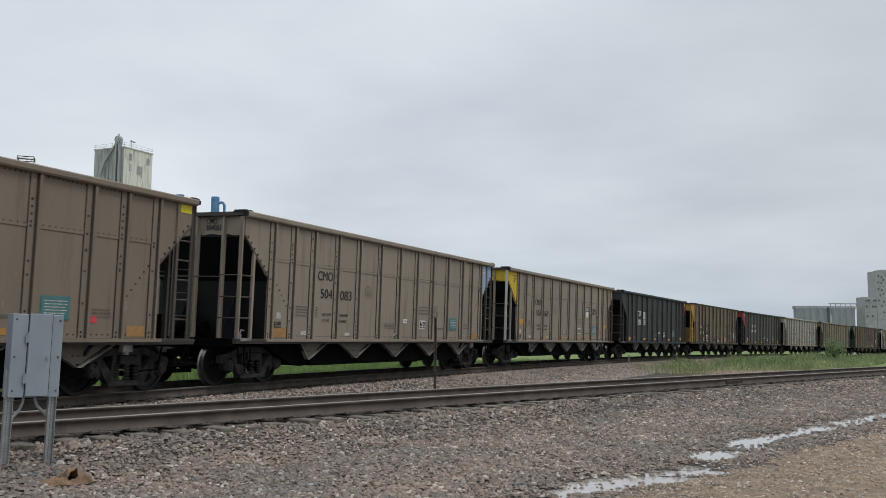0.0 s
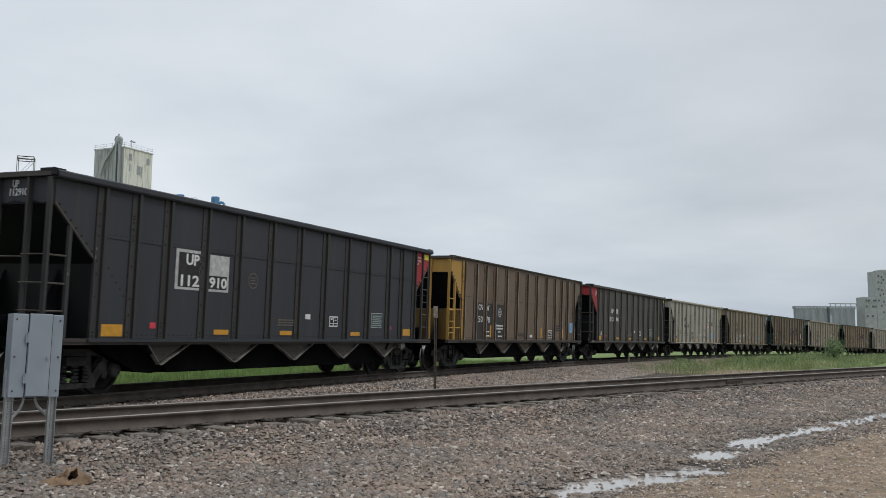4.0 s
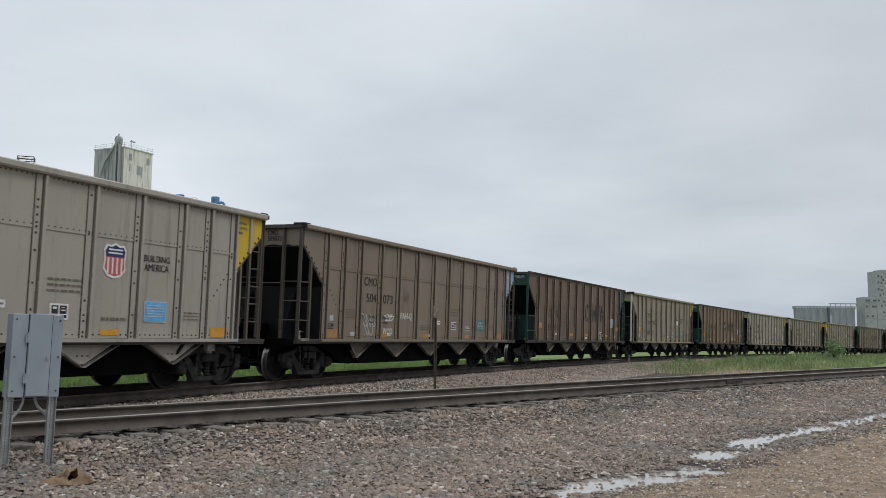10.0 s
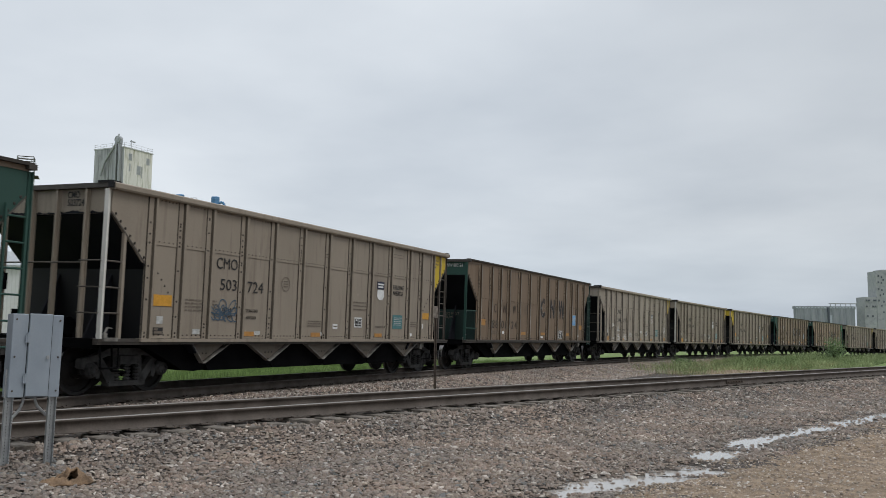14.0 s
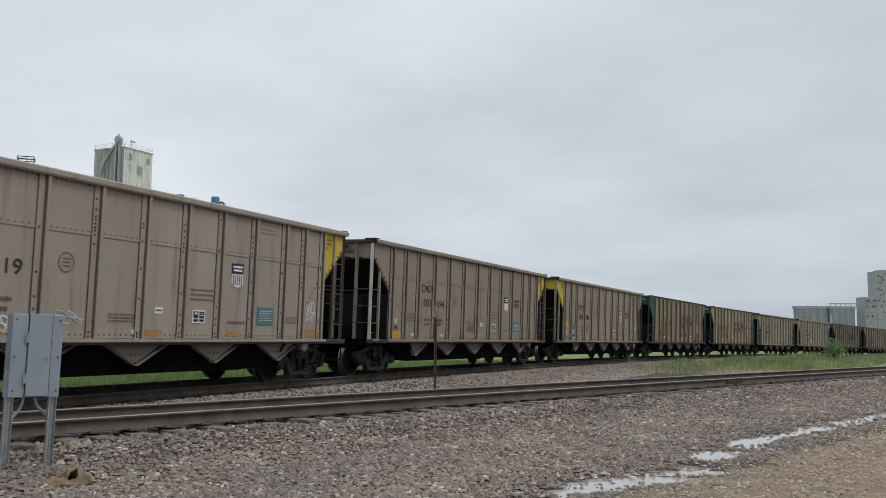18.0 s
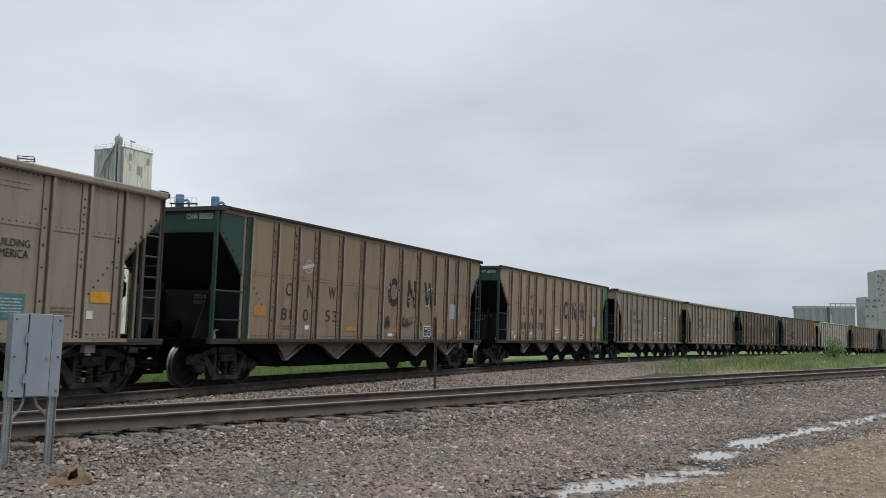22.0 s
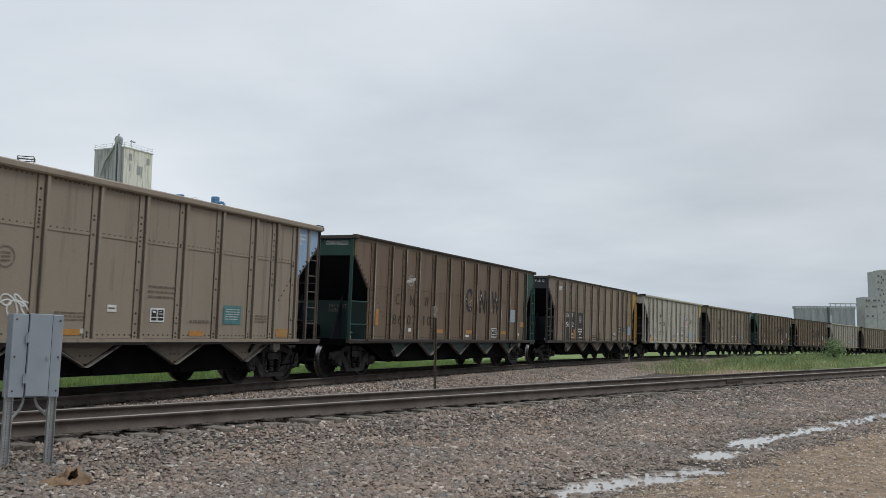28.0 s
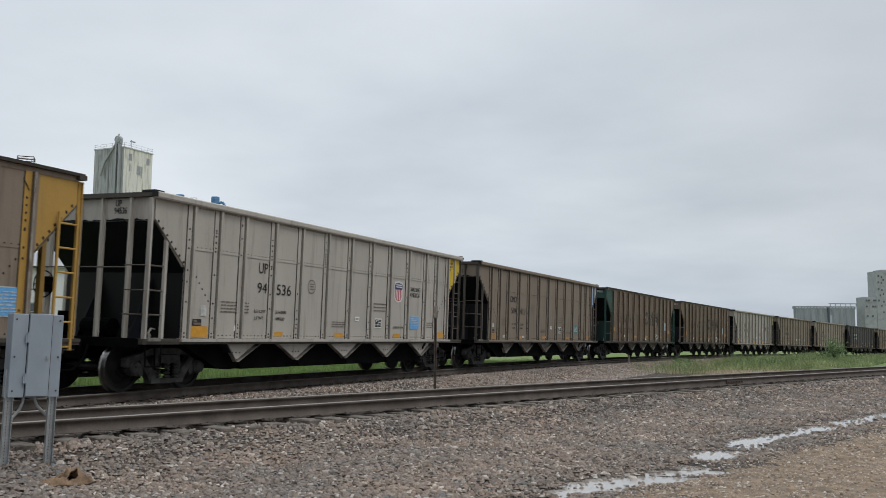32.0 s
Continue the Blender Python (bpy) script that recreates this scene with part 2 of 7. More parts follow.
# left tower face: grey stains, and its shaded side put into the tone
SHADEWALL = surface("shaded_stained_grey_render", (0.33, 0.335, 0.34), (0.47, 0.47, 0.47), 0.4, 0.9, 0, 0.1, 3, (0.22, 0.225, 0.225), 0.54, streak=True, vary=0.06)
CREAM = surface("stained_cream_concrete", (0.66, 0.64, 0.59), (0.82, 0.79, 0.74), 0.4, 0.9, 0, 0.1, 3, (0.36, 0.345, 0.25), 0.55, streak=True, vary=0.06)
FARGREY = surface("far_grey_concrete", (0.29, 0.30, 0.305), (0.35, 0.36, 0.36), 0.25, 0.95, 0, 0, 2, (0.235, 0.245, 0.26), 0.6, vary=0.08)
FARSILO = surface("far_silo_concrete", (0.23, 0.245, 0.265), (0.295, 0.31, 0.325), 0.25, 0.95, 0, 0, 2, (0.165, 0.18, 0.205), 0.58, streak=True, vary=0.08)
FARGLASS = surface("far_dark_window", (0.07, 0.08, 0.1), (0.1, 0.11, 0.13), 1, 0.5, 0, 0, 5)
DUSTBLUE = surface("blue_painted_steel", (0.085, 0.19, 0.35), (0.125, 0.26, 0.44), 0.8, 0.6, 0.1, 0, 5)


def stone_material(name, tones, gain=1.0):
    """Crushed stone: every piece takes one of a few tones, with grain of its own."""
    ma = surface(name, (0.8, 0.8, 0.8), (1.0, 1.0, 1.0), 30, 0.85, 0, 0.5, 90, vary=0.15)
    n, l = ma.node_tree.nodes, ma.node_tree.links
    b = n["Principled BSDF"]
    src = b.inputs["Base Color"].links[0].from_socket
    ge = n.new("ShaderNodeNewGeometry")
    r = n.new("ShaderNodeValToRGB")
    r.color_ramp.interpolation = "LINEAR"
    e = r.color_ramp.elements
    while len(e) < len(tones):
        e.new(0.5)
    for k, c in enumerate(tones):
        e[k].position = k / (len(tones) - 1)
        e[k].color = (c[0] * gain, c[1] * gain, c[2] * gain, 1)
    l.new(ge.outputs["Random Per Island"], r.inputs["Fac"])
    # patches of browner and greyer stone a stride wide
    tc = n.new("ShaderNodeTexCoord")
    pn = n.new("ShaderNodeTexNoise")
    pn.inputs["Scale"].default_value, pn.inputs["Detail"].default_value = 0.7, 4.0
    l.new(tc.outputs["Object"], pn.inputs["Vector"])
    pr = n.new("ShaderNodeValToRGB")
    pr.color_ramp.elements[0].position, pr.color_ramp.elements[0].color = 0.36, (0.84, 0.85, 0.86, 1)
    pr.color_ramp.elements[1].position, pr.color_ramp.elements[1].color = 0.66, (1.12, 1.04, 0.98, 1)
    l.new(pn.outputs["Fac"], pr.inputs["Fac"])
    m1, m2 = n.new("ShaderNodeMixRGB"), n.new("ShaderNodeMixRGB")
    for m in (m1, m2):
        m.blend_type = "MULTIPLY"
        m.inputs["Fac"].default_value = 1.0
    l.new(src, m1.inputs[1])
    l.new(r.outputs[0], m1.inputs[2])
    l.new(m1.outputs[0], m2.inputs[1])
    l.new(pr.outputs[0], m2.inputs[2])
    l.new(m2.outputs[0], b.inputs["Base Color"])
    return ma


GREYROCK, BROWNROCK, PINKROCK, PALEROCK, BLUEROCK, TANROCK = (0.33, 0.288, 0.253), (0.24, 0.185, 0.15), (0.385, 0.302, 0.254), (0.66, 0.61, 0.55), (0.22, 0.232, 0.23), (0.37, 0.322, 0.265)
STONE = stone_material("mixed_ballast_stone", (BLUEROCK, BROWNROCK, GREYROCK, BROWNROCK, TANROCK, PINKROCK, GREYROCK, BROWNROCK, TANROCK, PALEROCK), 0.84)
ROADSTONE = stone_material("pale_road_pebbles", (TANROCK, BROWNROCK, (0.36, 0.27, 0.18), TANROCK, (0.42, 0.32, 0.22), PALEROCK, BROWNROCK), 0.92)
GRASS = surface("long_green_grass", (0.10, 0.152, 0.055), (0.33, 0.375, 0.185), 0.5, 0.8, 0, 0, 30, per_island=True, vary=0.4)
VERGE = surface("lush_verge_grass", (0.085, 0.145, 0.036), (0.215, 0.30, 0.10), 0.35, 0.8, 0, 0, 30, per_island=True, vary=0.4)
DRYGRASS = surface("dry_grass_stalks", (0.22, 0.18, 0.09), (0.34, 0.28, 0.15), 0.6, 0.85, 0, 0, 30, per_island=True, vary=0.35)
LEAF = surface("bush_leaves", (0.062, 0.108, 0.036), (0.135, 0.195, 0.075), 1.5, 0.7, 0, 0, 30, per_island=True, vary=0.4)
CLOTH = surface("muddy_tan_cloth", (0.10, 0.066, 0.042), (0.29, 0.19, 0.115), 9, 0.95, 0, 0.5, 60)
WOOD = surface("grey_driftwood", (0.12, 0.1, 0.085), (0.3, 0.26, 0.22), 12, 0.9, 0, 0.4, 80)


def water_material():
    ma = bpy.data.materials.new("muddy_puddle_water")
    ma.use_nodes = True
    b = ma.node_tree.nodes["Principled BSDF"]
    b.inputs["Base Color"].default_value = (0.34, 0.315, 0.285, 1)
    b.inputs["Roughness"].default_value = 0.06
    b.inputs["IOR"].default_value = 1.4
    b.inputs["Specular IOR Level"].default_value = 1.0
    return ma


WATER = water_material()


# ---- shape helpers ----
def box(bm, x0, x1, y0, y1, z0, z1):
    vs = [bm.verts.new((x, y, z)) for x in (x0, x1) for y in (y0, y1) for z in (z0, z1)]
    for f in ((0, 1, 3, 2), (4, 6, 7, 5), (0, 4, 5, 1), (2, 3, 7, 6), (0, 2, 6, 4), (1, 5, 7, 3)):
        bm.faces.new([vs[i] for i in f])
    return vs


def prism(bm, outline, lo, hi, axis="y"):
    """Extrude a closed outline: (x, z) pairs along y, (y, z) pairs along x, or (x, y) pairs along z."""
    put = {"y": lambda a, b, d: (a, d, b), "x": lambda a, b, d: (d, a, b), "z": lambda a, b, d: (a, b, d)}[axis]
    p = [bm.verts.new(put(a, b, lo)) for a, b in outline]
    q = [bm.verts.new(put(a, b, hi)) for a, b in outline]
    k = len(p)
    faces = [bm.faces.new(p), bm.faces.new(q[::-1])]
    for i in range(k):
        faces.append(bm.faces.new((p[i], q[i], q[(i + 1) % k], p[(i + 1) % k])))
    bmesh.ops.recalc_face_normals(bm, faces=faces)
    return p + q


def tube(bm, a, b, r, seg=8, r2=None, caps=True):
    """A round bar from a to b."""
    a, b = Vector(a), Vector(b)
    d = (b - a).normalized()
    u = d.orthogonal().normalized()
    v = d.cross(u)
    r2 = r if r2 is None else r2
    p = [bm.verts.new(a + (u * math.cos(t) + v * math.sin(t)) * r) for t in [2 * math.pi * i / seg for i in range(seg)]]
    q = [bm.verts.new(b + (u * math.cos(t) + v * math.sin(t)) * r2) for t in [2 * math.pi * i / seg for i in range(seg)]]
    for i in range(seg):
        bm.faces.new((p[i], p[(i + 1) % seg], q[(i + 1) % seg], q[i]))
    if caps:
        bm.faces.new(p[::-1])
        bm.faces.new(q)


def bend(bm, pts, r, seg=6):
    for a, b in zip(pts[:-1], pts[1:]):
        tube(bm, a, b, r, seg)


def lathe(bm, prof, seg=28, axis="y", centre=(0, 0, 0), caps=True):
    """Turn (radius, along) pairs round an axis."""
    rings = []
    for r, h in prof:
        ring = []
        for i in range(seg):
            t = 2 * math.pi * i / seg
            c, s = r * math.cos(t), r * math.sin(t)
            co = {"y": (c, h, s), "z": (c, s, h), "x": (h, c, s)}[axis]
            ring.append(bm.verts.new(Vector(co) + Vector(centre)))
        rings.append(ring)
    for a, b in zip(rings[:-1], rings[1:]):
        for i in range(seg):
            bm.faces.new((a[i], a[(i + 1) % seg], b[(i + 1) % seg], b[i]))
    if caps:
        bm.faces.new(rings[0][::-1])
        bm.faces.new(rings[-1])
    bmesh.ops.recalc_face_normals(bm, faces=bm.faces)


def mesh_of(bm, name, mats=(), smooth=False):
    me = bpy.data.meshes.new(name)
    bm.to_mesh(me)
    bm.free()
    for m in mats:
        me.materials.append(m)
    if smooth:
        for p in me.polygons:
            p.use_smooth = True
    return me


def part(name, bm, material, parent, label="", smooth=False, at=None):
    ob = new(name, mesh_of(bm, name, (material,), smooth) if isinstance(bm, bmesh.types.BMesh) else bm)
    ob.parent = parent
    if at is not None:
        ob.matrix_basis = at
    return tagged(ob, label)


def thing(name, label, category, at=None, group="", kind=""):
    ob = new(name)
    ob.empty_display_size = 0.2
    if at is not None:
        ob.matrix_world = at
    return tagged(ob, label, category, group, kind)


def sheet(name, verts, faces, mats, label, kind, category="", index=None, smooth=False):
    """A mesh from numpy arrays of vertices and equal-sided faces."""
    verts, faces = np.asarray(verts, np.float32), np.asarray(faces, np.int32)
    me = bpy.data.meshes.new(name)
    k = faces.shape[1]
    me.vertices.add(len(verts))
    me.vertices.foreach_set("co", verts.ravel())
    me.loops.add(faces.size)
    me.loops.foreach_set("vertex_index", faces.ravel())
    me.polygons.add(len(faces))
    me.polygons.foreach_set("loop_start", np.arange(0, faces.size, k, dtype=np.int32))
    if index is not None:
        me.polygons.foreach_set("material_index", np.asarray(index, np.int32))
    for m in mats:
        me.materials.append(m)
    if smooth:
        me.polygons.foreach_set("use_smooth", np.ones(len(faces), bool))
    me.update(calc_edges=True)
    me.validate()
    return tagged(new(name, me), label, category, "", kind)


def wave(x, y, seed=0, base=0.35, octaves=4):
    """Cheap repeatable fractal relief on arrays, about -1 to 1."""
    rng = np.random.RandomState(seed)
    out, amp = np.zeros_like(x), 1.0
    for o in range(octaves):
        for _ in range(3):
            a, p = rng.uniform(0, 2 * np.pi), rng.uniform(0, 6.28)
            k = base * 2 ** o * rng.uniform(0.75, 1.35)
            out += amp * np.sin(k * (x * np.cos(a) + y * np.sin(a)) * 2 * np.pi + p) / 3
        amp *= 0.62
    return out


# ---- the line of the main track ----
X0, Y0, TH0, KA, KB, KC = -3.473, 24.900, 1.14845, -0.0015745, -3.0704e-05, 5.8349e-07
GRADE, SAG, BANK = -0.000984, -0.0001264, 0.02825
S_MIN, S_MAX, DS = -400.0, 620.0, 0.25


def track_tables():
    s = np.arange(S_MIN, S_MAX + DS, DS)
    sc = np.clip(s, -25, 140)
    bend_ = KA + KB * sc + KC * sc * sc / 2
    bend_ = bend_ * np.clip(1 + (s + 25) / 60, 0, 1) * np.clip(1 - (s - 140) / 40, 0, 1)
    th = np.concatenate([[0], np.cumsum((bend_[1:] + bend_[:-1]) / 2) * DS])
    th += TH0 - np.interp(0, s, th)
    x = np.concatenate([[0], np.cumsum((np.cos(th[1:]) + np.cos(th[:-1])) / 2) * DS])
    y = np.concatenate([[0], np.cumsum((np.sin(th[1:]) + np.sin(th[:-1])) / 2) * DS])
    x += X0 - np.interp(0, s, x)
    y += Y0 - np.interp(0, s, y)
    slope = (GRADE + SAG * np.clip(s, -25, 140)) * np.clip(1 + (s + 25) / 60, 0, 1) * np.clip(1 - (s - 140) / 70, 0, 1)
    z = np.concatenate([[0], np.cumsum((slope[1:] + slope[:-1]) / 2) * DS])
    z -= np.interp(0, s, z)
    return s, x, y, z, th


TS, TX, TY, TZ, TT = track_tables()


def on_track(s):
    return np.interp(s, TS, TX), np.interp(s, TS, TY), np.interp(s, TS, TZ), np.interp(s, TS, TT)


def track_pose(s):
    """Frame of a car on the track: x along the line, away from the camera side is +y, leaning with the banked rails."""
    x, y, z, th = on_track(s)
    z2 = np.interp(s + 1, TS, TZ) - np.interp(s - 1, TS, TZ)
    return Matrix.Translation((x, y, z)) @ Matrix.Rotation(th, 4, "Z") @ Matrix.Rotation(-math.atan(z2 / 2), 4, "Y") @ Matrix.Rotation(BANK, 4, "X")


# ---- the line of the siding ----
SID_P, SID_T, SID_K = (2.43, 19.79), 0.810, -0.0016
SID_Z = 0.03


def siding_at(u, lat=0.0):
    """Point of the siding u metres past its middle; lat metres to its far side."""
    th = SID_T + SID_K * u
    x = SID_P[0] + u * np.cos(SID_T + SID_K * u / 2) - lat * np.sin(th)
    y = SID_P[1] + u * np.sin(SID_T + SID_K * u / 2) + lat * np.cos(th)
    return x, y


def nearest_main(x, y):
    """Signed side distance (camera side negative), distance along and height of the main track for arrays of points."""
    pick = (TS > -120) & (TS < 420)
    s, tx, ty, tz, tt = TS[pick][::4], TX[pick][::4], TY[pick][::4], TZ[pick][::4], TT[pick][::4]
    lat, along, hz = np.empty_like(x), np.empty_like(x), np.empty_like(x)
    for a in range(0, len(x), 4000):
        b = slice(a, a + 4000)
        d = (x[b, None] - tx) ** 2 + (y[b, None] - ty) ** 2
        i = d.argmin(1)
        lat[b] = -(x[b] - tx[i]) * np.sin(tt[i]) + (y[b] - ty[i]) * np.cos(tt[i])
        far = d[np.arange(len(i)), i] > 40 ** 2
        lat[b] = np.where(far, np.sign(lat[b]) * np.sqrt(d[np.arange(len(i)), i]), lat[b])
        along[b], hz[b] = s[i], tz[i]
    return lat, along, hz


def siding_coords(x, y):
    dx, dy = x - SID_P[0], y - SID_P[1]
    u = dx * np.cos(SID_T) + dy * np.sin(SID_T)
    return -dx * np.sin(SID_T) + dy * np.cos(SID_T) - SID_K * np.clip(u, -40, 60) ** 2 / 2, u


# the shallow wet runnel beside the dirt road
PUD_A, PUD_B = Vector((1.3, 9.75)), Vector((9.85, 20.2))
WATER_Z = -0.585


def ground_height(x, y, want_masks=False):
    lat, along, hz = nearest_main(x, y)
    sl, su = siding_coords(x, y)
    a = np.abs(lat)
    main = hz + np.interp(a, [0, 1.75, 3.6, 6, 60], [-0.21, -0.23, -0.62, -0.72, -0.8])
    main = np.where(lat < 0, hz + np.interp(a, [0, 1.9, 3.6, 6, 60], [-0.21, -0.24, -0.60, -0.66, -0.66]), main)
    al = np.abs(sl)
    side = SID_Z + np.interp(al, [0, 0.62, 0.80, 1.0, 1.25, 1.5, 1.9, 2.6, 5.5, 9, 40], [-0.20, -0.215, -0.262, -0.255, -0.25, -0.31, -0.43, -0.52, -0.57, -0.585, -0.60])
    low = -0.56 + 0 * x
    h = np.maximum(np.maximum(main, low - 0.6), np.where(al < 12, side, low - 0.6))
    h = np.where((lat < 0) & (su < 60), np.maximum(h, low + 0.0), h)
    # runnel
    d = PUD_B - PUD_A
    ln = d.length
    ux, uy = d.x / ln, d.y / ln
    pu = (x - PUD_A.x) * ux + (y - PUD_A.y) * uy
    pl = -(x - PUD_A.x) * uy + (y - PUD_A.y) * ux
    wob = np.interp(pu, [-2, 0, 1, 2, 2.8, 3.6, 4.4, 5, 6.2, 8, 10, 12.3, 16], [0.1, 0.06, -0.04, -0.26, -0.30, 0.0, 0.14, 0.12, 0.30, 0.26, 0.18, 0.0, -0.1])
    w = np.interp(pu, [-4, 1, 2, 3.2, 4, 5, 9, 12, 16, 40], [0.5, 0.42, 0.5, 0.45, 0.45, 0.50, 0.46, 0.6, 0.7, 0.8])
    dip = np.exp(-((pl - wob) / w) ** 2)
    fg = (sl < -2.0)
    rough_ = wave(x, y, 3, 0.35, 5)
    h = h + np.where(fg, 0.014 * rough_, 0.012 * rough_)
    wet = WATER_Z - 0.030 + 0.017 * wave(x, y, 19, 0.45, 3) + 0.026 * wave(x, y, 29, 1.5, 3) + np.interp(pu, [0.4, 0.75, 1.0, 2.6, 3.2, 3.9], [0, 0.022, 0, 0, 0.05, 0])
    h = np.where(fg, h * (1 - dip) + wet * dip, h)
    if want_masks:
        return h, lat, along, sl, su, pl
    return h


def build_ground():
    def lines(dense_lo, dense_hi, step, lo, hi):
        mid = list(np.arange(dense_lo, dense_hi, step))
        out, d, v = [], step, dense_hi
        while v < hi:
            out.append(v)
            d *= 1.09
            v += d
        out.append(hi)
        left, d, v = [], step, dense_lo
        while v > lo:
            d *= 1.09
            v -= d
            left.append(max(v, lo))
        return np.array(left[::-1] + mid + out)

    xs = lines(-8, 13, 0.11, -2500, 2500)
    ys = lines(6.5, 27, 0.11, -1500, 3500)
    gx, gy = np.meshgrid(xs, ys)
    x, y = gx.ravel(), gy.ravel()
    h, lat, along, sl, su, pl = ground_height(x, y, True)
    nx, ny = len(xs), len(ys)
    i = np.arange(nx * ny).reshape(ny, nx)
    f = np.stack([i[:-1, :-1].ravel(), i[:-1, 1:].ravel(), i[1:, 1:].ravel(), i[1:, :-1].ravel()], 1)
    c = lambda v: v[f].mean(1)
    nz = wave(c(x), c(y), 8, 0.6, 4)
    fl, fs, fu, fp, fa = c(lat), c(sl), c(su), c(pl), c(along)
    idx = np.zeros(len(f), int)
    idx[(fp + 0.35 * nz < -0.85) & (fs < -2)] = 1
    idx[(fs > 1.7) & (fl < -2.2) & (fa > 22 + 3 * nz) & (fa < 90)] = 1
    grassy = (fl > 3.6 + 0.5 * nz) | ((fl < -2.6 + 0.4 * nz) & (fs > 2.9 + 0.4 * nz) & (fa > 30 + 4 * nz))
    idx[grassy] = 2
    idx[(np.hypot(c(x), c(y)) > 90) & (fl > 0)] = 2
    return sheet("ground", np.stack([x, y, h], 1), f, (GRAVEL, DIRT, FIELD), "grey ballast gravel, wet tan dirt and green field", "structure", "ground", idx, True)


# bed under the stones, coloured dark so the gaps hold painted shadow
GRAVEL = surface("grey_brown_gravel_shaded_gaps", (0.035, 0.029, 0.025), (0.105, 0.086, 0.073), 16, 0.9, 0, 1.0, 70, (0.2, 0.165, 0.14), 0.6, vary=0.5)
DIRT = surface("damp_tan_dirt", (0.17, 0.12, 0.08), (0.335, 0.25, 0.17), 3.5, 0.85, 0, 1.0, 55, (0.15, 0.115, 0.085), 0.56, vary=0.55)
FIELD = surface("mown_green_field", (0.085, 0.135, 0.036), (0.18, 0.235, 0.075), 2.5, 0.9, 0, 1.0, 9, (0.25, 0.26, 0.1), 0.6, vary=0.6)
build_ground()


# ---- rails and ties ----
RAIL_OUT = [(-0.07, -0.175), (0.07, -0.175), (0.07, -0.163), (0.012, -0.145), (0.010, -0.045), (0.036, -0.035), (0.036, -0.008), (0.026, 0.0), (-0.026, 0.0), (-0.036, -0.008), (-0.036, -0.035), (-0.010, -0.045), (-0.012, -0.145), (-0.07, -0.163)]


def sweep_rail(parent, line, label):
    """line: rows of (x, y, z, nx, ny, tilt) along the rail; n points to its far side."""
    k = len(RAIL_OUT)
    vs = []
    for x, y, z, nx, ny, tilt in line:
        for a, b in RAIL_OUT:
            vs.append((x + nx * a, y + ny * a, z + b + a * tilt))
    f, idx = [], []
    for i in range(len(line) - 1):
        for j in range(k):
            f.append((i * k + j, i * k + (j + 1) % k, (i + 1) * k + (j + 1) % k, (i + 1) * k + j))
            idx.append(1 if 6 <= j <= 8 else 0)
    ob = sheet("rail", vs, f, (RAIL, RAILTOP), label, "", "", idx)
    ob.parent = parent
    return ob


def build_main():
    top = thing("main_track", "curving main railway track on raised grey ballast", "railway track", kind="structure")
    s = np.concatenate([np.arange(-360, -30, 6.0), np.arange(-30, 180, 1.0), np.arange(180, 600, 4.0)])
    x, y, z, th = on_track(s)
    for side in (-0.755, 0.755):
        nx, ny = -np.sin(th), np.cos(th)
        sweep_rail(top, list(zip(x + nx * side, y + ny * side, z + BANK * side, nx, ny, [BANK] * len(s))), "worn steel running rail with bright head")
    bm = bmesh.new()
    box(bm, -0.11, 0.11, -1.3, 1.3, -0.355, -0.18)
    bmesh.ops.bevel(bm, geom=bm.edges, offset=0.012, segments=1, affect="EDGES")
    tie = mesh_of(bm, "tie", (TIE,))
    rnd = random.Random(4)
    for k in range(230):
        m = track_pose(-18 + 0.53 * k) @ pose(0, rnd.uniform(-0.03, 0.03), rnd.uniform(-0.006, 0.004), 0, 0, rnd.uniform(-1.2, 1.2))
        part("tie", tie, None, top, at=m)
    bm = bmesh.new()
    for k in range(-330, 480):
        if -18 / 0.53 <= k < -18 / 0.53 + 230:
            continue
        m = track_pose(0.53 * k)
        vs = box(bm, -0.11, 0.11, -1.3, 1.3, -0.355, -0.18)
        for v in vs:
            v.co = m @ v.co
    tagged(part("distant_ties", bm, TIE, top), kind="stuff")
    # tie plates and spikes of the camera-side rail
    bm = bmesh.new()
    box(bm, -0.09, 0.09, -0.18, 0.18, -0.18, -0.166)
    for sx in (-0.05, 0.05):
        box(bm, sx - 0.012, sx + 0.012, -0.115, -0.075, -0.17, -0.15)
    plate = mesh_of(bm, "tie_plate", (RAIL,))
    for k in range(90):
        part("tie_plate", plate, None, top, at=track_pose(-18 + 0.53 * k) @ pose(0, -0.755, 0))
    return top


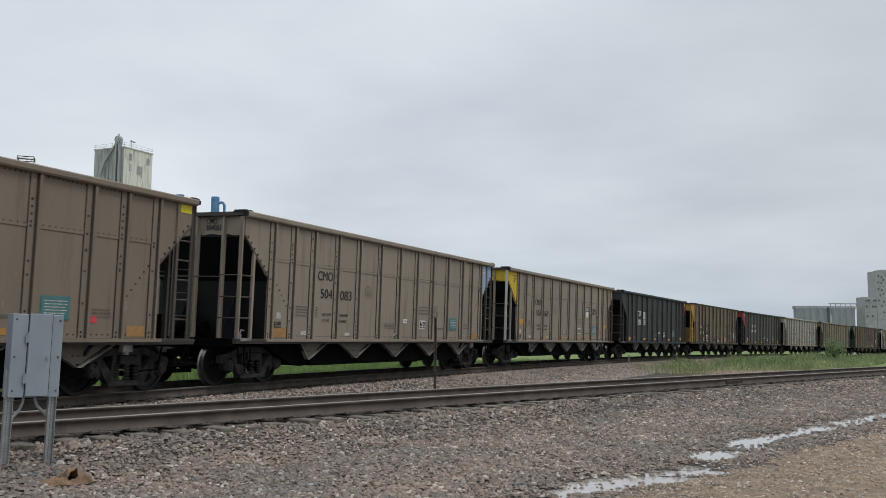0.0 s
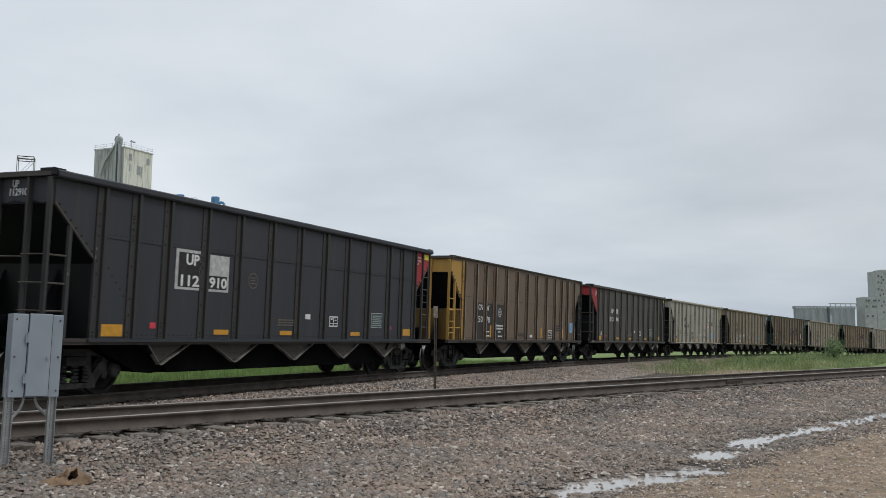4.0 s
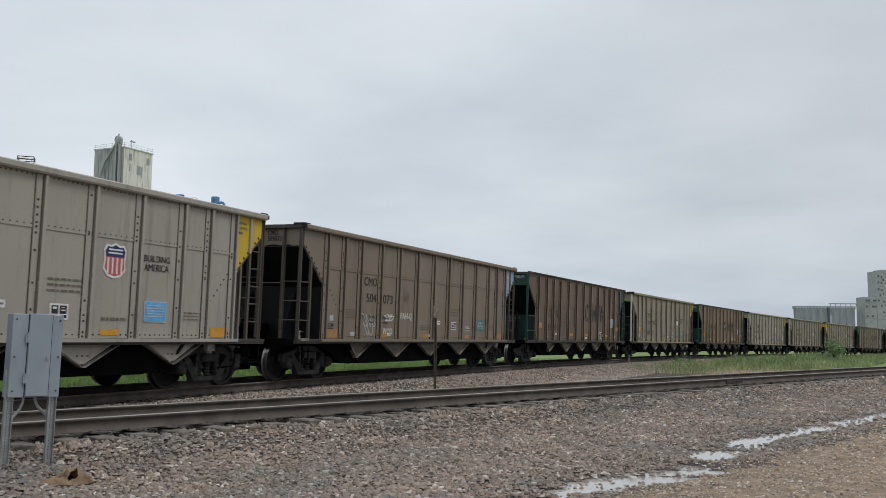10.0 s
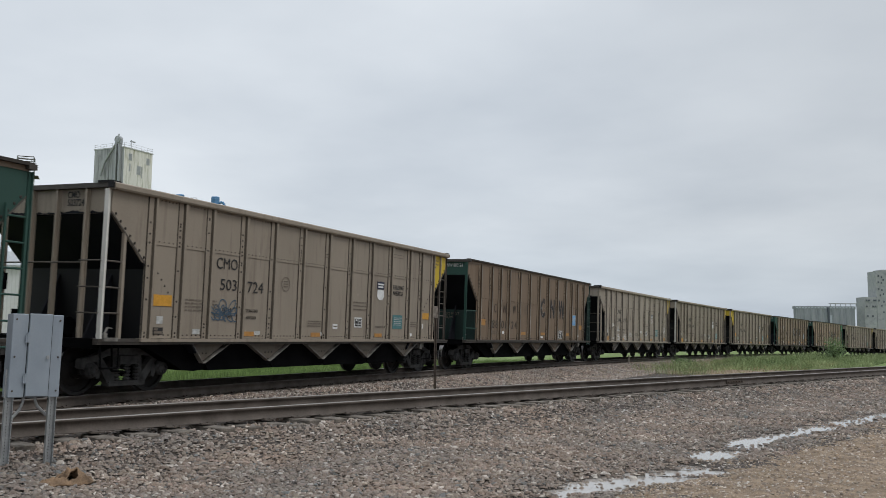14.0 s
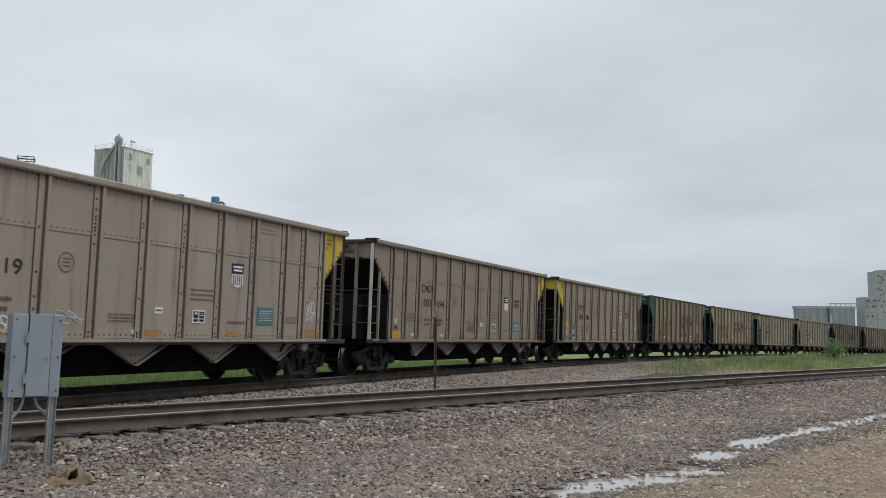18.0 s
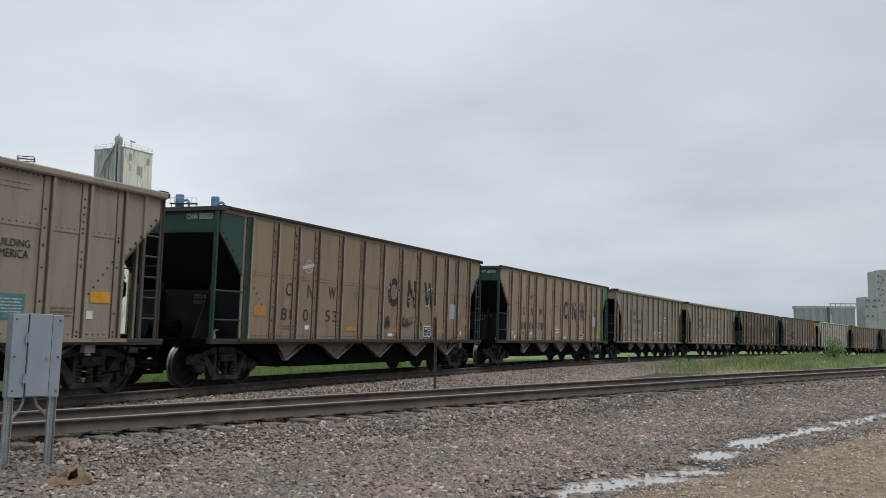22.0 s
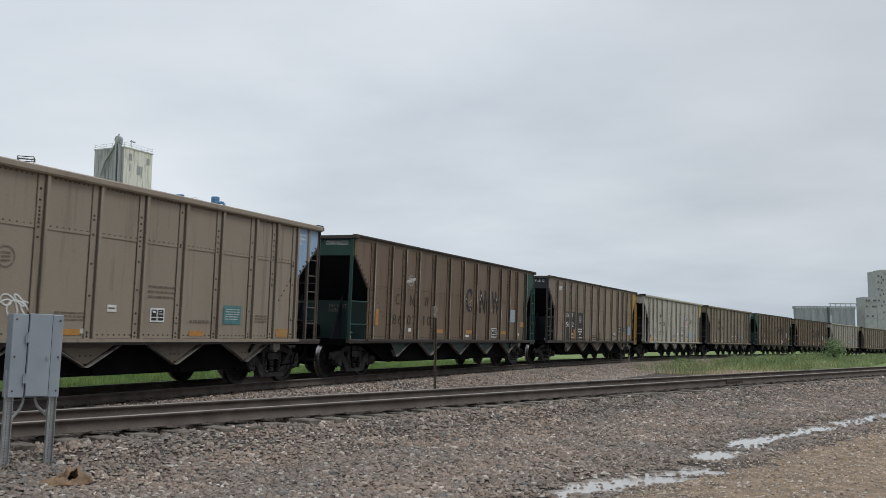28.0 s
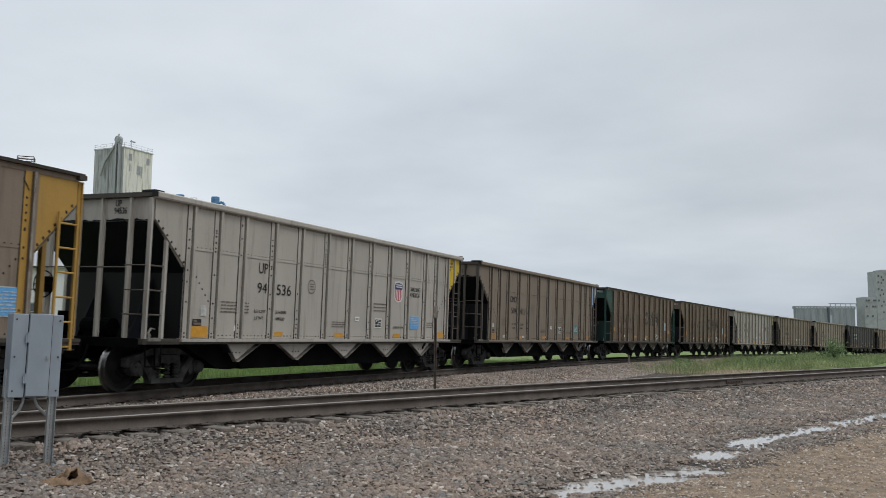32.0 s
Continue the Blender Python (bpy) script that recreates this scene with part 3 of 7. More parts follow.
def build_siding():
    top = thing("siding_track", "brown rusty siding track half sunk in gravel", "railway track", kind="structure")
    u = np.concatenate([np.arange(-19, 60, 1.0), np.arange(60, 220, 5.0)])
    for side in (-0.755, 0.755):
        x, y = siding_at(u, side)
        th = SID_T + SID_K * u
        sweep_rail(top, list(zip(x, y, np.full(len(u), SID_Z), -np.sin(th), np.cos(th), np.zeros(len(u)))), "brown steel rail with dull worn head")
    bm = bmesh.new()
    box(bm, -0.115, 0.115, -1.3, 1.3, -0.355, -0.182)
    bmesh.ops.bevel(bm, geom=bm.edges, offset=0.014, segments=1, affect="EDGES")
    for v in bm.verts:
        v.co.x += 0.02 * math.sin(9 * v.co.y)
    tie = mesh_of(bm, "tie", (TIE,))
    bm = bmesh.new()
    box(bm, -0.09, 0.09, -0.18, 0.18, -0.182, -0.166)
    for sx in (-0.06, 0.05):
        box(bm, sx - 0.012, sx + 0.012, -0.12, -0.085, -0.17, -0.155)
    plate = mesh_of(bm, "tie_plate", (RAIL,))
    rnd = random.Random(9)
    for k in range(150):
        u = -17 + 0.52 * k
        x, y = siding_at(u)
        base = pose(x, y, SID_Z, 0, 0, math.degrees(SID_T + SID_K * u)) @ pose(0, rnd.uniform(-0.07, 0.07), rnd.uniform(-0.028, -0.002), 0, 0, rnd.uniform(-2, 2))
        part("tie", tie, None, top, at=base)
        for side in (-0.755, 0.755):
            if k < 80:
                part("tie_plate", plate, None, top, at=pose(x, y, SID_Z, 0, 0, math.degrees(SID_T + SID_K * u)) @ pose(0, side, 0))
    # joint bar bolted across a rail joint
    for u0 in (6.9,):
        bm = bmesh.new()
        box(bm, -0.45, 0.45, -0.035, -0.012, -0.14, -0.05)
        for j in range(6):
            tube(bm, (-0.38 + 0.152 * j, -0.07, -0.09), (-0.38 + 0.152 * j, -0.02, -0.09), 0.016, 6)
        x, y = siding_at(u0, -0.755)
        part("joint_bar", bm, IRON, top, "rusty bolted joint bar", at=pose(x, y, SID_Z, 0, 0, math.degrees(SID_T)))
    return top


build_main()
build_siding()


def build_far_rail():
    """An overgrown track behind the train, its rail just showing in the grass."""
    top = thing("overgrown_track", "old rail half buried in grass behind the train", "railway track", kind="structure")
    s = np.arange(-60, 60, 2.0)
    x, y, z, th = on_track(s)
    nx, ny = -np.sin(th), np.cos(th)
    sweep_rail(top, list(zip(x + nx * 5.6, y + ny * 5.6, z - 0.52, nx, ny, np.zeros(len(s)))), "rusty half-buried rail")
    return top


build_far_rail()


# ---- the coal train ----
POSTS = [-6.19, -5.37, -4.52, -3.40, -2.31, -1.14, 0.015, 1.145, 2.245, 3.385, 4.56, 5.37, 6.2]
SIDE = -1.545
CHORD_Z, SILL_Z = 3.64, 1.04
CAR_PITCH = 16.18
POSTS_B = [-6.12, -5.12, -4.27, -3.40, -2.27, -1.16, -0.05, 1.07, 2.25, 3.38, 4.29, 5.13, 6.12]
CAR_BITS = []
# slack in the couplings: how far each car stands from an even spacing
SLACK = {-1: -0.07, 0: -0.05, 1: -0.02, 2: 0.10, 3: 0.0, 4: 0.03, 5: -0.03, 6: -0.04, 7: -0.12, 8: -0.14, 9: -0.105, 10: -0.13, 11: -0.13, 12: -0.16, 13: -0.20, 14: -0.10, 15: -0.09, 16: -0.11, 17: -0.12, 18: -0.12, 19: -0.07}


def bit(name, bm, slot, at=None, label="", under=None, smooth=False, kind="both"):
    """Remember one shared mesh of the hopper car. slot: which paint it takes. under: index of the part it belongs to. kind: which build of car has it."""
    CAR_BITS.append((name, mesh_of(bm, name, (UNDER, RIVET, RIVET, WORNEDGE), smooth), slot, at, label, under, kind))
    return len(CAR_BITS) - 1


def rivets(bm, xs, zs, y, r=0.014):
    for x in xs:
        for z in zs:
            p = [bm.verts.new((x + r * math.cos(t), y - 0.008, z + r * math.sin(t))) for t in (0, 1.05, 2.09, 3.14, 4.19, 5.24)]
            q = [bm.verts.new((x + 1.5 * r * math.cos(t), y + 0.003, z + 1.5 * r * math.sin(t))) for t in (0, 1.05, 2.09, 3.14, 4.19, 5.24)]
            bm.faces.new(p).material_index = 1
            for i in range(6):
                bm.faces.new((q[i], q[(i + 1) % 6], p[(i + 1) % 6], p[i])).material_index = 1


def side_bits(posts, kind):
    # side panels between the posts, camera side
    edges = [-6.3] + posts[1:-1] + [6.3]
    SEAM_Z = 2.77 if kind == "a" else 2.42
    for k, (a, b) in enumerate(zip(edges[:-1], edges[1:])):
        bm = bmesh.new()
        box(bm, a, b, SIDE, SIDE + 0.03, SILL_Z, SEAM_Z)
        box(bm, a, b, SIDE - 0.006, SIDE + 0.03, SEAM_Z + 0.03, CHORD_Z)
        box(bm, a, b, SIDE - (0.014 if kind == "a" else 0.009), SIDE + 0.03, SEAM_Z, SEAM_Z + 0.03)
        xs = np.arange(a + 0.2, b - 0.1, 0.13)
        rivets(bm, xs, (SEAM_Z + 0.06,), SIDE - 0.006, 0.010)
        rivets(bm, xs, (SILL_Z + 0.06,), SIDE, 0.013)
        if kind == "a":
            rivets(bm, np.arange(a + 0.14, b - 0.13, 0.10), (CHORD_Z - 0.035,), SIDE - 0.006, 0.012)
        for g, k0 in ((1, 0), (-1, len(edges) - 2)):
            if k == k0:
                for j in range(7):
                    rivets(bm, [g * (-6.05 + 0.10 * j)], [2.36 - 0.115 * j], SIDE, 0.016)
        bit("side_panel", bm, "body", kind=kind)
    # posts: a hat-shaped channel (tan cars) or a standing web with a scuffed outer edge (brown cars), each on a riveted flange
    for k, x in enumerate(posts):
        bm = bmesh.new()
        z0, z1 = SILL_Z - 0.02, CHORD_Z
        w = 0.05 if 0 < k < 12 else 0.04

        def strip(x0, x1, y0, y1, lo, hi, slot):
            before = len(bm.faces)
            box(bm, x0, x1, y0, y1, lo, hi)
            bm.faces.ensure_lookup_table()
            for f in bm.faces[before:]:
                f.material_index = slot

        if kind == "a":
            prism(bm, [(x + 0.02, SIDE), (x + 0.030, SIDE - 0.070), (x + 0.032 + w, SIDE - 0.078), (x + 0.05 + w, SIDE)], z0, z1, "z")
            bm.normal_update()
            # left-facing faces of the rib take the darker tone of slot 2
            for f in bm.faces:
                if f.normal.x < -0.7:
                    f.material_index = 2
            # dark strips draw the shadow lines and caught grime along both flange edges
            strip(x - 0.122, x - 0.108, SIDE - 0.016, SIDE, z0, z1, 1)
            strip(x + 0.010, x + 0.021, SIDE - 0.026, SIDE, z0, z1, 1)
            strip(x + 0.05 + w, x + 0.058 + w, SIDE - 0.006, SIDE, z0, z1, 1)
        else:
            # web coloured dark for the shade on its left face
            strip(x + 0.02, x + 0.034, SIDE - 0.082, SIDE, z0, z1, 2)
            strip(x + 0.016, x + 0.052, SIDE - 0.090, SIDE - 0.082, z0, z1, 3)
            # the same drawn shadow line and grime at the outer flange edge
            strip(x - 0.122, x - 0.108, SIDE - 0.014, SIDE, z0, z1, 1)
            # short weld bar across the head of the post
            a, b = bm.verts.new, SIDE - 0.03
            q = [a((x - 0.16, b, z1 - 0.13)), a((x - 0.145, b, z1 - 0.115)), a((x - 0.02, b, z1 - 0.30)), a((x - 0.035, b, z1 - 0.315))]
            bm.faces.new(q).material_index = 1
        strip(x - 0.11, x + 0.02, SIDE - 0.022, SIDE, z0, z1, 0)
        rng = random.Random(k)
        zs = sorted(rng.uniform(z0 + 0.1, z1 - 0.1) for _ in range(5)) + [z0 + 0.05, z0 + 0.12, SEAM_Z + 0.02]
        if kind == "b" or k % 2:
            zs += [z1 - 0.42 - 0.12 * j for j in range(4)]
        rivets(bm, [x - 0.055], zs, SIDE - 0.022, 0.017)
        bit("side_post", bm, "post" if kind == "a" or 0 < k < 12 else ("post_l" if k == 0 else "post_r"), kind=kind)


def car_body_bits():
    side_bits(POSTS, "a")
    side_bits(POSTS_B, "b")
    # corner panels with their slanted lower edge, a stub post and the edge strip
    for sgn, slot in ((-1, "corner_l"), (1, "corner_r")):
        bm = bmesh.new()
        prism(bm, [(sgn * x, z) for x, z in ((6.3, CHORD_Z), (7.2, CHORD_Z), (7.2, 3.22), (6.38, 2.42), (6.3, 2.40))], SIDE, SIDE + 0.03)
        bit("corner_panel", bm, slot)
        bm = bmesh.new()
        prism(bm, [(sgn * x, z) for x, z in ((7.2, 3.21), (7.2, 3.25), (6.3, 2.41), (6.3, 2.37))], SIDE - 0.010, SIDE + 0.04)
        for k in range(7):
            rivets(bm, [sgn * (7.10 - 0.125 * k)], [3.215 - 0.118 * k], SIDE - 0.004, 0.020)
        bit("edge_strip", bm, "rod")
        if sgn > 0:
            bm = bmesh.new()
            box(bm, 6.74, 6.80, SIDE - 0.05, SIDE + 0.01, 2.86, CHORD_Z)
            bit("stub_post", bm, "post", kind="a")
    # far side in one piece with its posts
    bm = bmesh.new()
    prism(bm, [(-7.2, CHORD_Z), (7.2, CHORD_Z), (7.2, 3.22), (6.3, 2.40), (6.3, SILL_Z), (-6.3, SILL_Z), (-6.3, 2.40), (-7.2, 3.22)], -SIDE - 0.03, -SIDE)
    for x in POSTS:
        box(bm, x - 0.07, x + 0.07, -SIDE, -SIDE + 0.09, SILL_Z, CHORD_Z)
    bit("far_side", bm, "body")
    # top chords and sills
    for s in (-1, 1):
        bm = bmesh.new()
        prism(bm, [(s * 1.50, 3.63), (s * 1.64, 3.63), (s * 1.66, 3.66), (s * 1.66, 3.735), (s * 1.63, 3.757), (s * 1.50, 3.757)], -7.26, 7.26, "x")
        bit("top_chord", bm, "chord", label="heavy rolled top rail", kind="a")
        bm = bmesh.new()
        prism(bm, [(s * 1.50, 3.715), (s * 1.63, 3.715), (s * 1.64, 3.765), (s * 1.50, 3.775)], -7.26, 7.26, "x")
        bit("top_chord", bm, "cap", label="thin dark top rail", kind="b")
        bm = bmesh.new()
        prism(bm, [(s * 1.50, 3.63), (s * 1.56, 3.63), (s * 1.56, 3.714), (s * 1.50, 3.714)], -7.2, 7.2, "x")
        bit("top_strip", bm, "body", kind="b")
        bm = bmesh.new()
        box(bm, -6.4, 6.4, min(s * 1.52, s * 1.66), max(s * 1.52, s * 1.66), 0.975, 1.035)
        bit("side_sill", bm, "sill")
        # dark web paints in the shadow under the side panels
        bm = bmesh.new()
        box(bm, -7.4, 7.4, min(s * 1.42, s * 1.60), max(s * 1.42, s * 1.60), 0.925, 0.974)
        box(bm, -7.4, -6.42, min(s * 1.42, s * 1.62), max(s * 1.42, s * 1.62), 0.975, 1.03)
        box(bm, 6.42, 7.4, min(s * 1.42, s * 1.62), max(s * 1.42, s * 1.62), 0.975, 1.03)
        bit("sill_web", bm, "web", label="lower web of the side sill, darkened as a shadow line")
    for s in (-1, 1):
        EP = "epost_l" if s < 0 else "epost_r"
        # thin dark end rail with black cap plates over the corners
        bm = bmesh.new()
        a, b = sorted((s * 7.14, s * 7.30))
        prism(bm, [(-1.64, 3.66), (1.64, 3.66), (1.64, 3.745), (-1.64, 3.745)], a, b, "x")
        bit("end_rail", bm, "cap")
        for y in (-1, 1):
            bm = bmesh.new()
            prism(bm, [(s * 7.32, y * 1.62), (s * 7.32, y * 1.30), (s * 7.24, y * 1.24), (s * 7.18, y * 1.40), (s * 7.08, y * 1.62)] if s * y > 0 else [(s * 7.08, y * 1.62), (s * 7.18, y * 1.40), (s * 7.24, y * 1.24), (s * 7.32, y * 1.30), (s * 7.32, y * 1.62)], 3.746, 3.782, "z")
            box(bm, *sorted((s * 7.265, s * 7.33)), *sorted((y * 1.55, y * 1.645)), 3.66, 3.745)
            bit("corner_cap", bm, "soot", label="black corner cap plate", kind="a")
        # end sheet under it
        bm = bmesh.new()
        a, b = sorted((s * 7.17, s * 7.20))
        box(bm, a, b, -1.54, 1.54, 3.22, 3.66)
        for y in np.arange(-1.4, 1.5, 0.2):
            box(bm, *sorted((s * 7.21, s * 7.195)), y - 0.015, y + 0.015, 3.27, 3.30)
        bit("end_sheet", bm, "end_l" if s < 0 else "end_r")
        # coal dust clinging to the lower edge of the end sheet and of the corner panel
        rng = random.Random(31 + s)
        bm = bmesh.new()
        low, high = [], []
        for k in range(61):
            y = -1.5 + 0.05 * k
            low.append(bm.verts.new((s * 7.2035, y, 3.222)))
            high.append(bm.verts.new((s * 7.2035, y, 3.232 + 0.035 * rng.random() ** 2 + 0.02 * math.sin(2.1 * y) ** 2)))
        for k in range(60):
            bm.faces.new((low[k], low[k + 1], high[k + 1], high[k]))
        bit("coal_dust", bm, "slope", label="ragged edge of black coal dust", kind="a")
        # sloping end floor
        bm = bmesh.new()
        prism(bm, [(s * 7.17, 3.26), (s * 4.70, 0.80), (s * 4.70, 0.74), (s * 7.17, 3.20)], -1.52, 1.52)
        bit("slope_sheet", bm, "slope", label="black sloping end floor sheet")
        # end posts and corner posts
        for y in (-1.0, -0.3, 0.3, 1.0):
            bm = bmesh.new()
            box(bm, *sorted((s * 7.20, s * 7.28)), y - 0.022, y + 0.022, 1.0, 3.66)
            box(bm, *sorted((s * 7.195, s * 7.215)), y - 0.045, y + 0.045, 1.0, 3.66)
            bit("end_post", bm, "endpost", kind="a")
        for y in (-1.52, 1.52):
            bm = bmesh.new()
            box(bm, *sorted((s * 7.23, s * 7.31)), y - 0.012, y + 0.012, 0.98, 3.64)
            box(bm, *sorted((s * 7.29, s * 7.31)), y - 0.045, y + 0.045, 0.98, 3.64)
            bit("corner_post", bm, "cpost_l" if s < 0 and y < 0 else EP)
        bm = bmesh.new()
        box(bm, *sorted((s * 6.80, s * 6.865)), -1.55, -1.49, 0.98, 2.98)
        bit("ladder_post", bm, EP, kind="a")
        if s < 0:
            bm = bmesh.new()
            box(bm, -6.88, -6.78, -1.56, -1.50, 0.98, 2.95)
            bit("ladder_post", bm, EP, kind="p")
            for z in (1.25, 1.62, 1.99, 2.36):
                bm = bmesh.new()
                tube(bm, (-7.24, -1.54, z), (-6.8, -1.54, z), 0.018, 6)
                bit("rung", bm, EP, kind="p")
            for z in (0.45, 0.7):
                bm = bmesh.new()
                bend(bm, [(-7.2, -1.5, 0.95), (-7.2, -1.55, z), (-6.85, -1.55, z), (-6.85, -1.5, 0.95)], 0.016, 6)
                bit("stirrup", bm, "under", kind="p")
        for y in (-0.8, 0.55):
            bm = bmesh.new()
            box(bm, *sorted((s * 7.20, s * 7.29)), y - 0.05, y + 0.05, 1.0, 3.66)
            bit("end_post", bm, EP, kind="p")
        for z in (1.47, 1.92, 2.38) if s < 0 else (1.40, 1.78, 2.16, 2.54, 2.92):
            bm = bmesh.new()
            tube(bm, (s * 6.84, -1.51, z), (s * 7.26, -1.51, z), 0.017, 6)
            bit("rung", bm, "rod", kind="a")
        for z in (1.47, 1.92, 2.38):
            bm = bmesh.new()
            bend(bm, [(s * 7.31, -1.5, z), (s * 7.33, -1.4, z), (s * 7.33, -1.0, z)], 0.013, 6)
            bit("rung", bm, "rod", kind="a")
        # brown cars: grab irons at one end, a full-height side ladder at the other
        if s < 0:
            for z in (1.42, 2.02):
                bm = bmesh.new()
                tube(bm, (-7.28, -1.52, z), (-6.26, -1.54, z), 0.018, 6)
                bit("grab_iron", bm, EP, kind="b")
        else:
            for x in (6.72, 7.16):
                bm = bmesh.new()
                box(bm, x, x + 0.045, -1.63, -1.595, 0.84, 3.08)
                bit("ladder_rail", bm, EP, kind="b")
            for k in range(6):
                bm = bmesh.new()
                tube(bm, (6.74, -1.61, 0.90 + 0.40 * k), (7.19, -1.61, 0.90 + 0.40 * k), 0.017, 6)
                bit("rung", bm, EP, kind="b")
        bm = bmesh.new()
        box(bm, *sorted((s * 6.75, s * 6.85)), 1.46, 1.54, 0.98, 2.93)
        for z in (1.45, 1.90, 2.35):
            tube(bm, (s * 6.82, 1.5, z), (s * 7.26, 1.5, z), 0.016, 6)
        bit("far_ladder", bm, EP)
        bm = bmesh.new()
        bend(bm, [(s * 7.31, -1.0, 2.34), (s * 7.34, 0, 2.34), (s * 7.31, 1.5, 2.34)], 0.014, 6)
        bit("handrail", bm, "rod", kind="a")
        # low bulkhead behind the platform of the brown cars
        bm = bmesh.new()
        box(bm, *sorted((s * 6.30, s * 6.34)), -1.5, 1.5, 1.0, 2.05)
        bit("bulkhead", bm, "bulk", kind="b")
        bm = bmesh.new()
        box(bm, *sorted((s * 6.24, s * 6.29)), -1.5, 1.5, 1.0, 2.3)
        bit("bulkhead", bm, "soot", kind="a")
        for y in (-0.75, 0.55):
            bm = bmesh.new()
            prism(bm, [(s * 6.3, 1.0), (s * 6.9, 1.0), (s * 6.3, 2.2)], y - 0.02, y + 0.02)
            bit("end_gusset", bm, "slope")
        # platform, end sill, draft gear and coupler
        bm = bmesh.new()
        box(bm, *sorted((s * 6.2, s * 7.40)), -1.46, 1.46, 0.95, 1.0)
        box(bm, *sorted((s * 7.30, s * 7.42)), -1.50, 1.50, 0.86, 1.03)
        bit("end_platform", bm, "under")
        bm = bmesh.new()
        box(bm, *sorted((s * 4.6, s * 7.5)), -0.17, 0.17, 0.62, 0.98)
        bit("draft_sill", bm, "under")
        bm = bmesh.new()
        box(bm, *sorted((s * 7.45, s * 7.85)), -0.07, 0.07, 0.76, 0.92)
        prism(bm, [(s * 7.80, -0.12), (s * 8.10, -0.16), (s * 8.13, 0.0), (s * 8.06, 0.05), (s * 8.16, 0.12), (s * 8.02, 0.19), (s * 7.82, 0.13)], 0.70, 0.99, "z")
        bit("coupler", bm, "truck", label="dusty cast coupler knuckle")
        bm = bmesh.new()
        bend(bm, [(s * 7.42, -0.32, 0.88), (s * 7.52, -0.33, 0.62), (s * 7.72, -0.3, 0.42), (s * 7.93, -0.24, 0.40), (s * 8.08, -0.18, 0.55)], 0.026, 6)
        bit("air_hose", bm, "under")
        # stirrup step below the corner
        bm = bmesh.new()
        bend(bm, [(s * 6.85, -1.56, 0.95), (s * 6.87, -1.58, 0.52), (s * 7.27, -1.58, 0.52), (s * 7.29, -1.56, 0.95)], 0.017, 6)
        bit("stirrup", bm, "under", kind="a")
        bm = bmesh.new()
        bend(bm, [(s * 6.8, -1.35, 0.95), (s * 6.72, -1.32, 0.45), (s * 6.3, -1.25, 0.42)], 0.018, 6)
        bit("brake_rod", bm, "under")
    # brake gear on the platform of one end
    bm = bmesh.new()
    tube(bm, (-6.75, -0.25, 1.22), (-6.75, 0.45, 1.22), 0.17, 14)
    box(bm, -6.95, -6.5, -0.1, 0.3, 1.0, 1.1)
    tube(bm, (-6.9, 0.9, 1.0), (-6.9, 0.9, 1.5), 0.11, 12)
    bit("brake_cylinder", bm, "under", smooth=False)
    bm = bmesh.new()
    box(bm, -7.30, -6.98, -1.66, -1.625, 0.985, 1.05)
    bit("step_plate", bm, "lip", label="pale worn step plate", kind="a")
    bm = bmesh.new()
    box(bm, 5.56, 5.80, -1.53, -1.43, 0.79, 0.92)
    tube(bm, (5.68, -1.48, 0.79), (5.68, -1.48, 0.74), 0.05, 8)
    bit("bracket_box", bm, "lip", label="pale worn bracket under the sill")
    bm = bmesh.new()
    box(bm, -7.06, -6.99, -1.42, -1.35, 1.0, 1.12)
    tube(bm, (-7.02, -1.38, 1.12), (-6.95, -1.38, 1.22), 0.02, 6)
    tube(bm, (-6.95, -1.38, 1.22), (-6.85, -1.38, 1.2), 0.012, 6)
    bit("retainer_valve", bm, "lip", label="pale worn retainer valve")
    bm = bmesh.new()
    for i in range(16):
        a, b = 2 * math.pi * i / 16, 2 * math.pi * (i + 1) / 16
        tube(bm, (-7.40, 0.95 + 0.26 * math.cos(a), 2.0 + 0.26 * math.sin(a)), (-7.40, 0.95 + 0.26 * math.cos(b), 2.0 + 0.26 * math.sin(b)), 0.014, 5)
    for i in range(4):
        a = math.pi * i / 4
        tube(bm, (-7.40, 0.95 - 0.26 * math.cos(a), 2.0 - 0.26 * math.sin(a)), (-7.40, 0.95 + 0.26 * math.cos(a), 2.0 + 0.26 * math.sin(a)), 0.011, 5)
    box(bm, -7.38, -7.22, 0.85, 1.05, 1.85, 2.15)
    bit("brake_wheel", bm, "under")
    # hopper pockets: dark chutes and the light triangular hoods between them
    for x in (-4.45, -2.19, 0.06, 2.32, 4.58):
        bm = bmesh.new()
        cut = 0.26 if x < -4 else 0.68
        prism(bm, [(x - cut, 0.93), (x + 0.68, 0.93), (x + 0.05, 0.60), (x - 0.05, 0.60)], -1.47, -1.42)
        rivets(bm, [x - 0.12, x, x + 0.12], [0.74], -1.47, 0.014)
        hood = bit("pocket_hood", bm, "hood", label="triangular hood plate")
        bm = bmesh.new()
        lip = [(x - cut - 0.12, 0.924), (x - 0.03, 0.543), (x + 0.03, 0.543), (x + 0.80, 0.924), (x + 0.775, 0.924), (x + 0.028, 0.555), (x - 0.028, 0.555), (x - cut - 0.095, 0.924)]
        prism(bm, lip, -1.53, -1.42)
        bit("hood_lip", bm, "lip", under=hood, label="pale flange along the hood edge")
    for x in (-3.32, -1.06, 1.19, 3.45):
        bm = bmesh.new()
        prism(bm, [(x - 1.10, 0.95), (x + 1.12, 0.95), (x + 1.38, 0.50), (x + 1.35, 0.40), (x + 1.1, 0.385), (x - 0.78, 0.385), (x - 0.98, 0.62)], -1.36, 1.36)
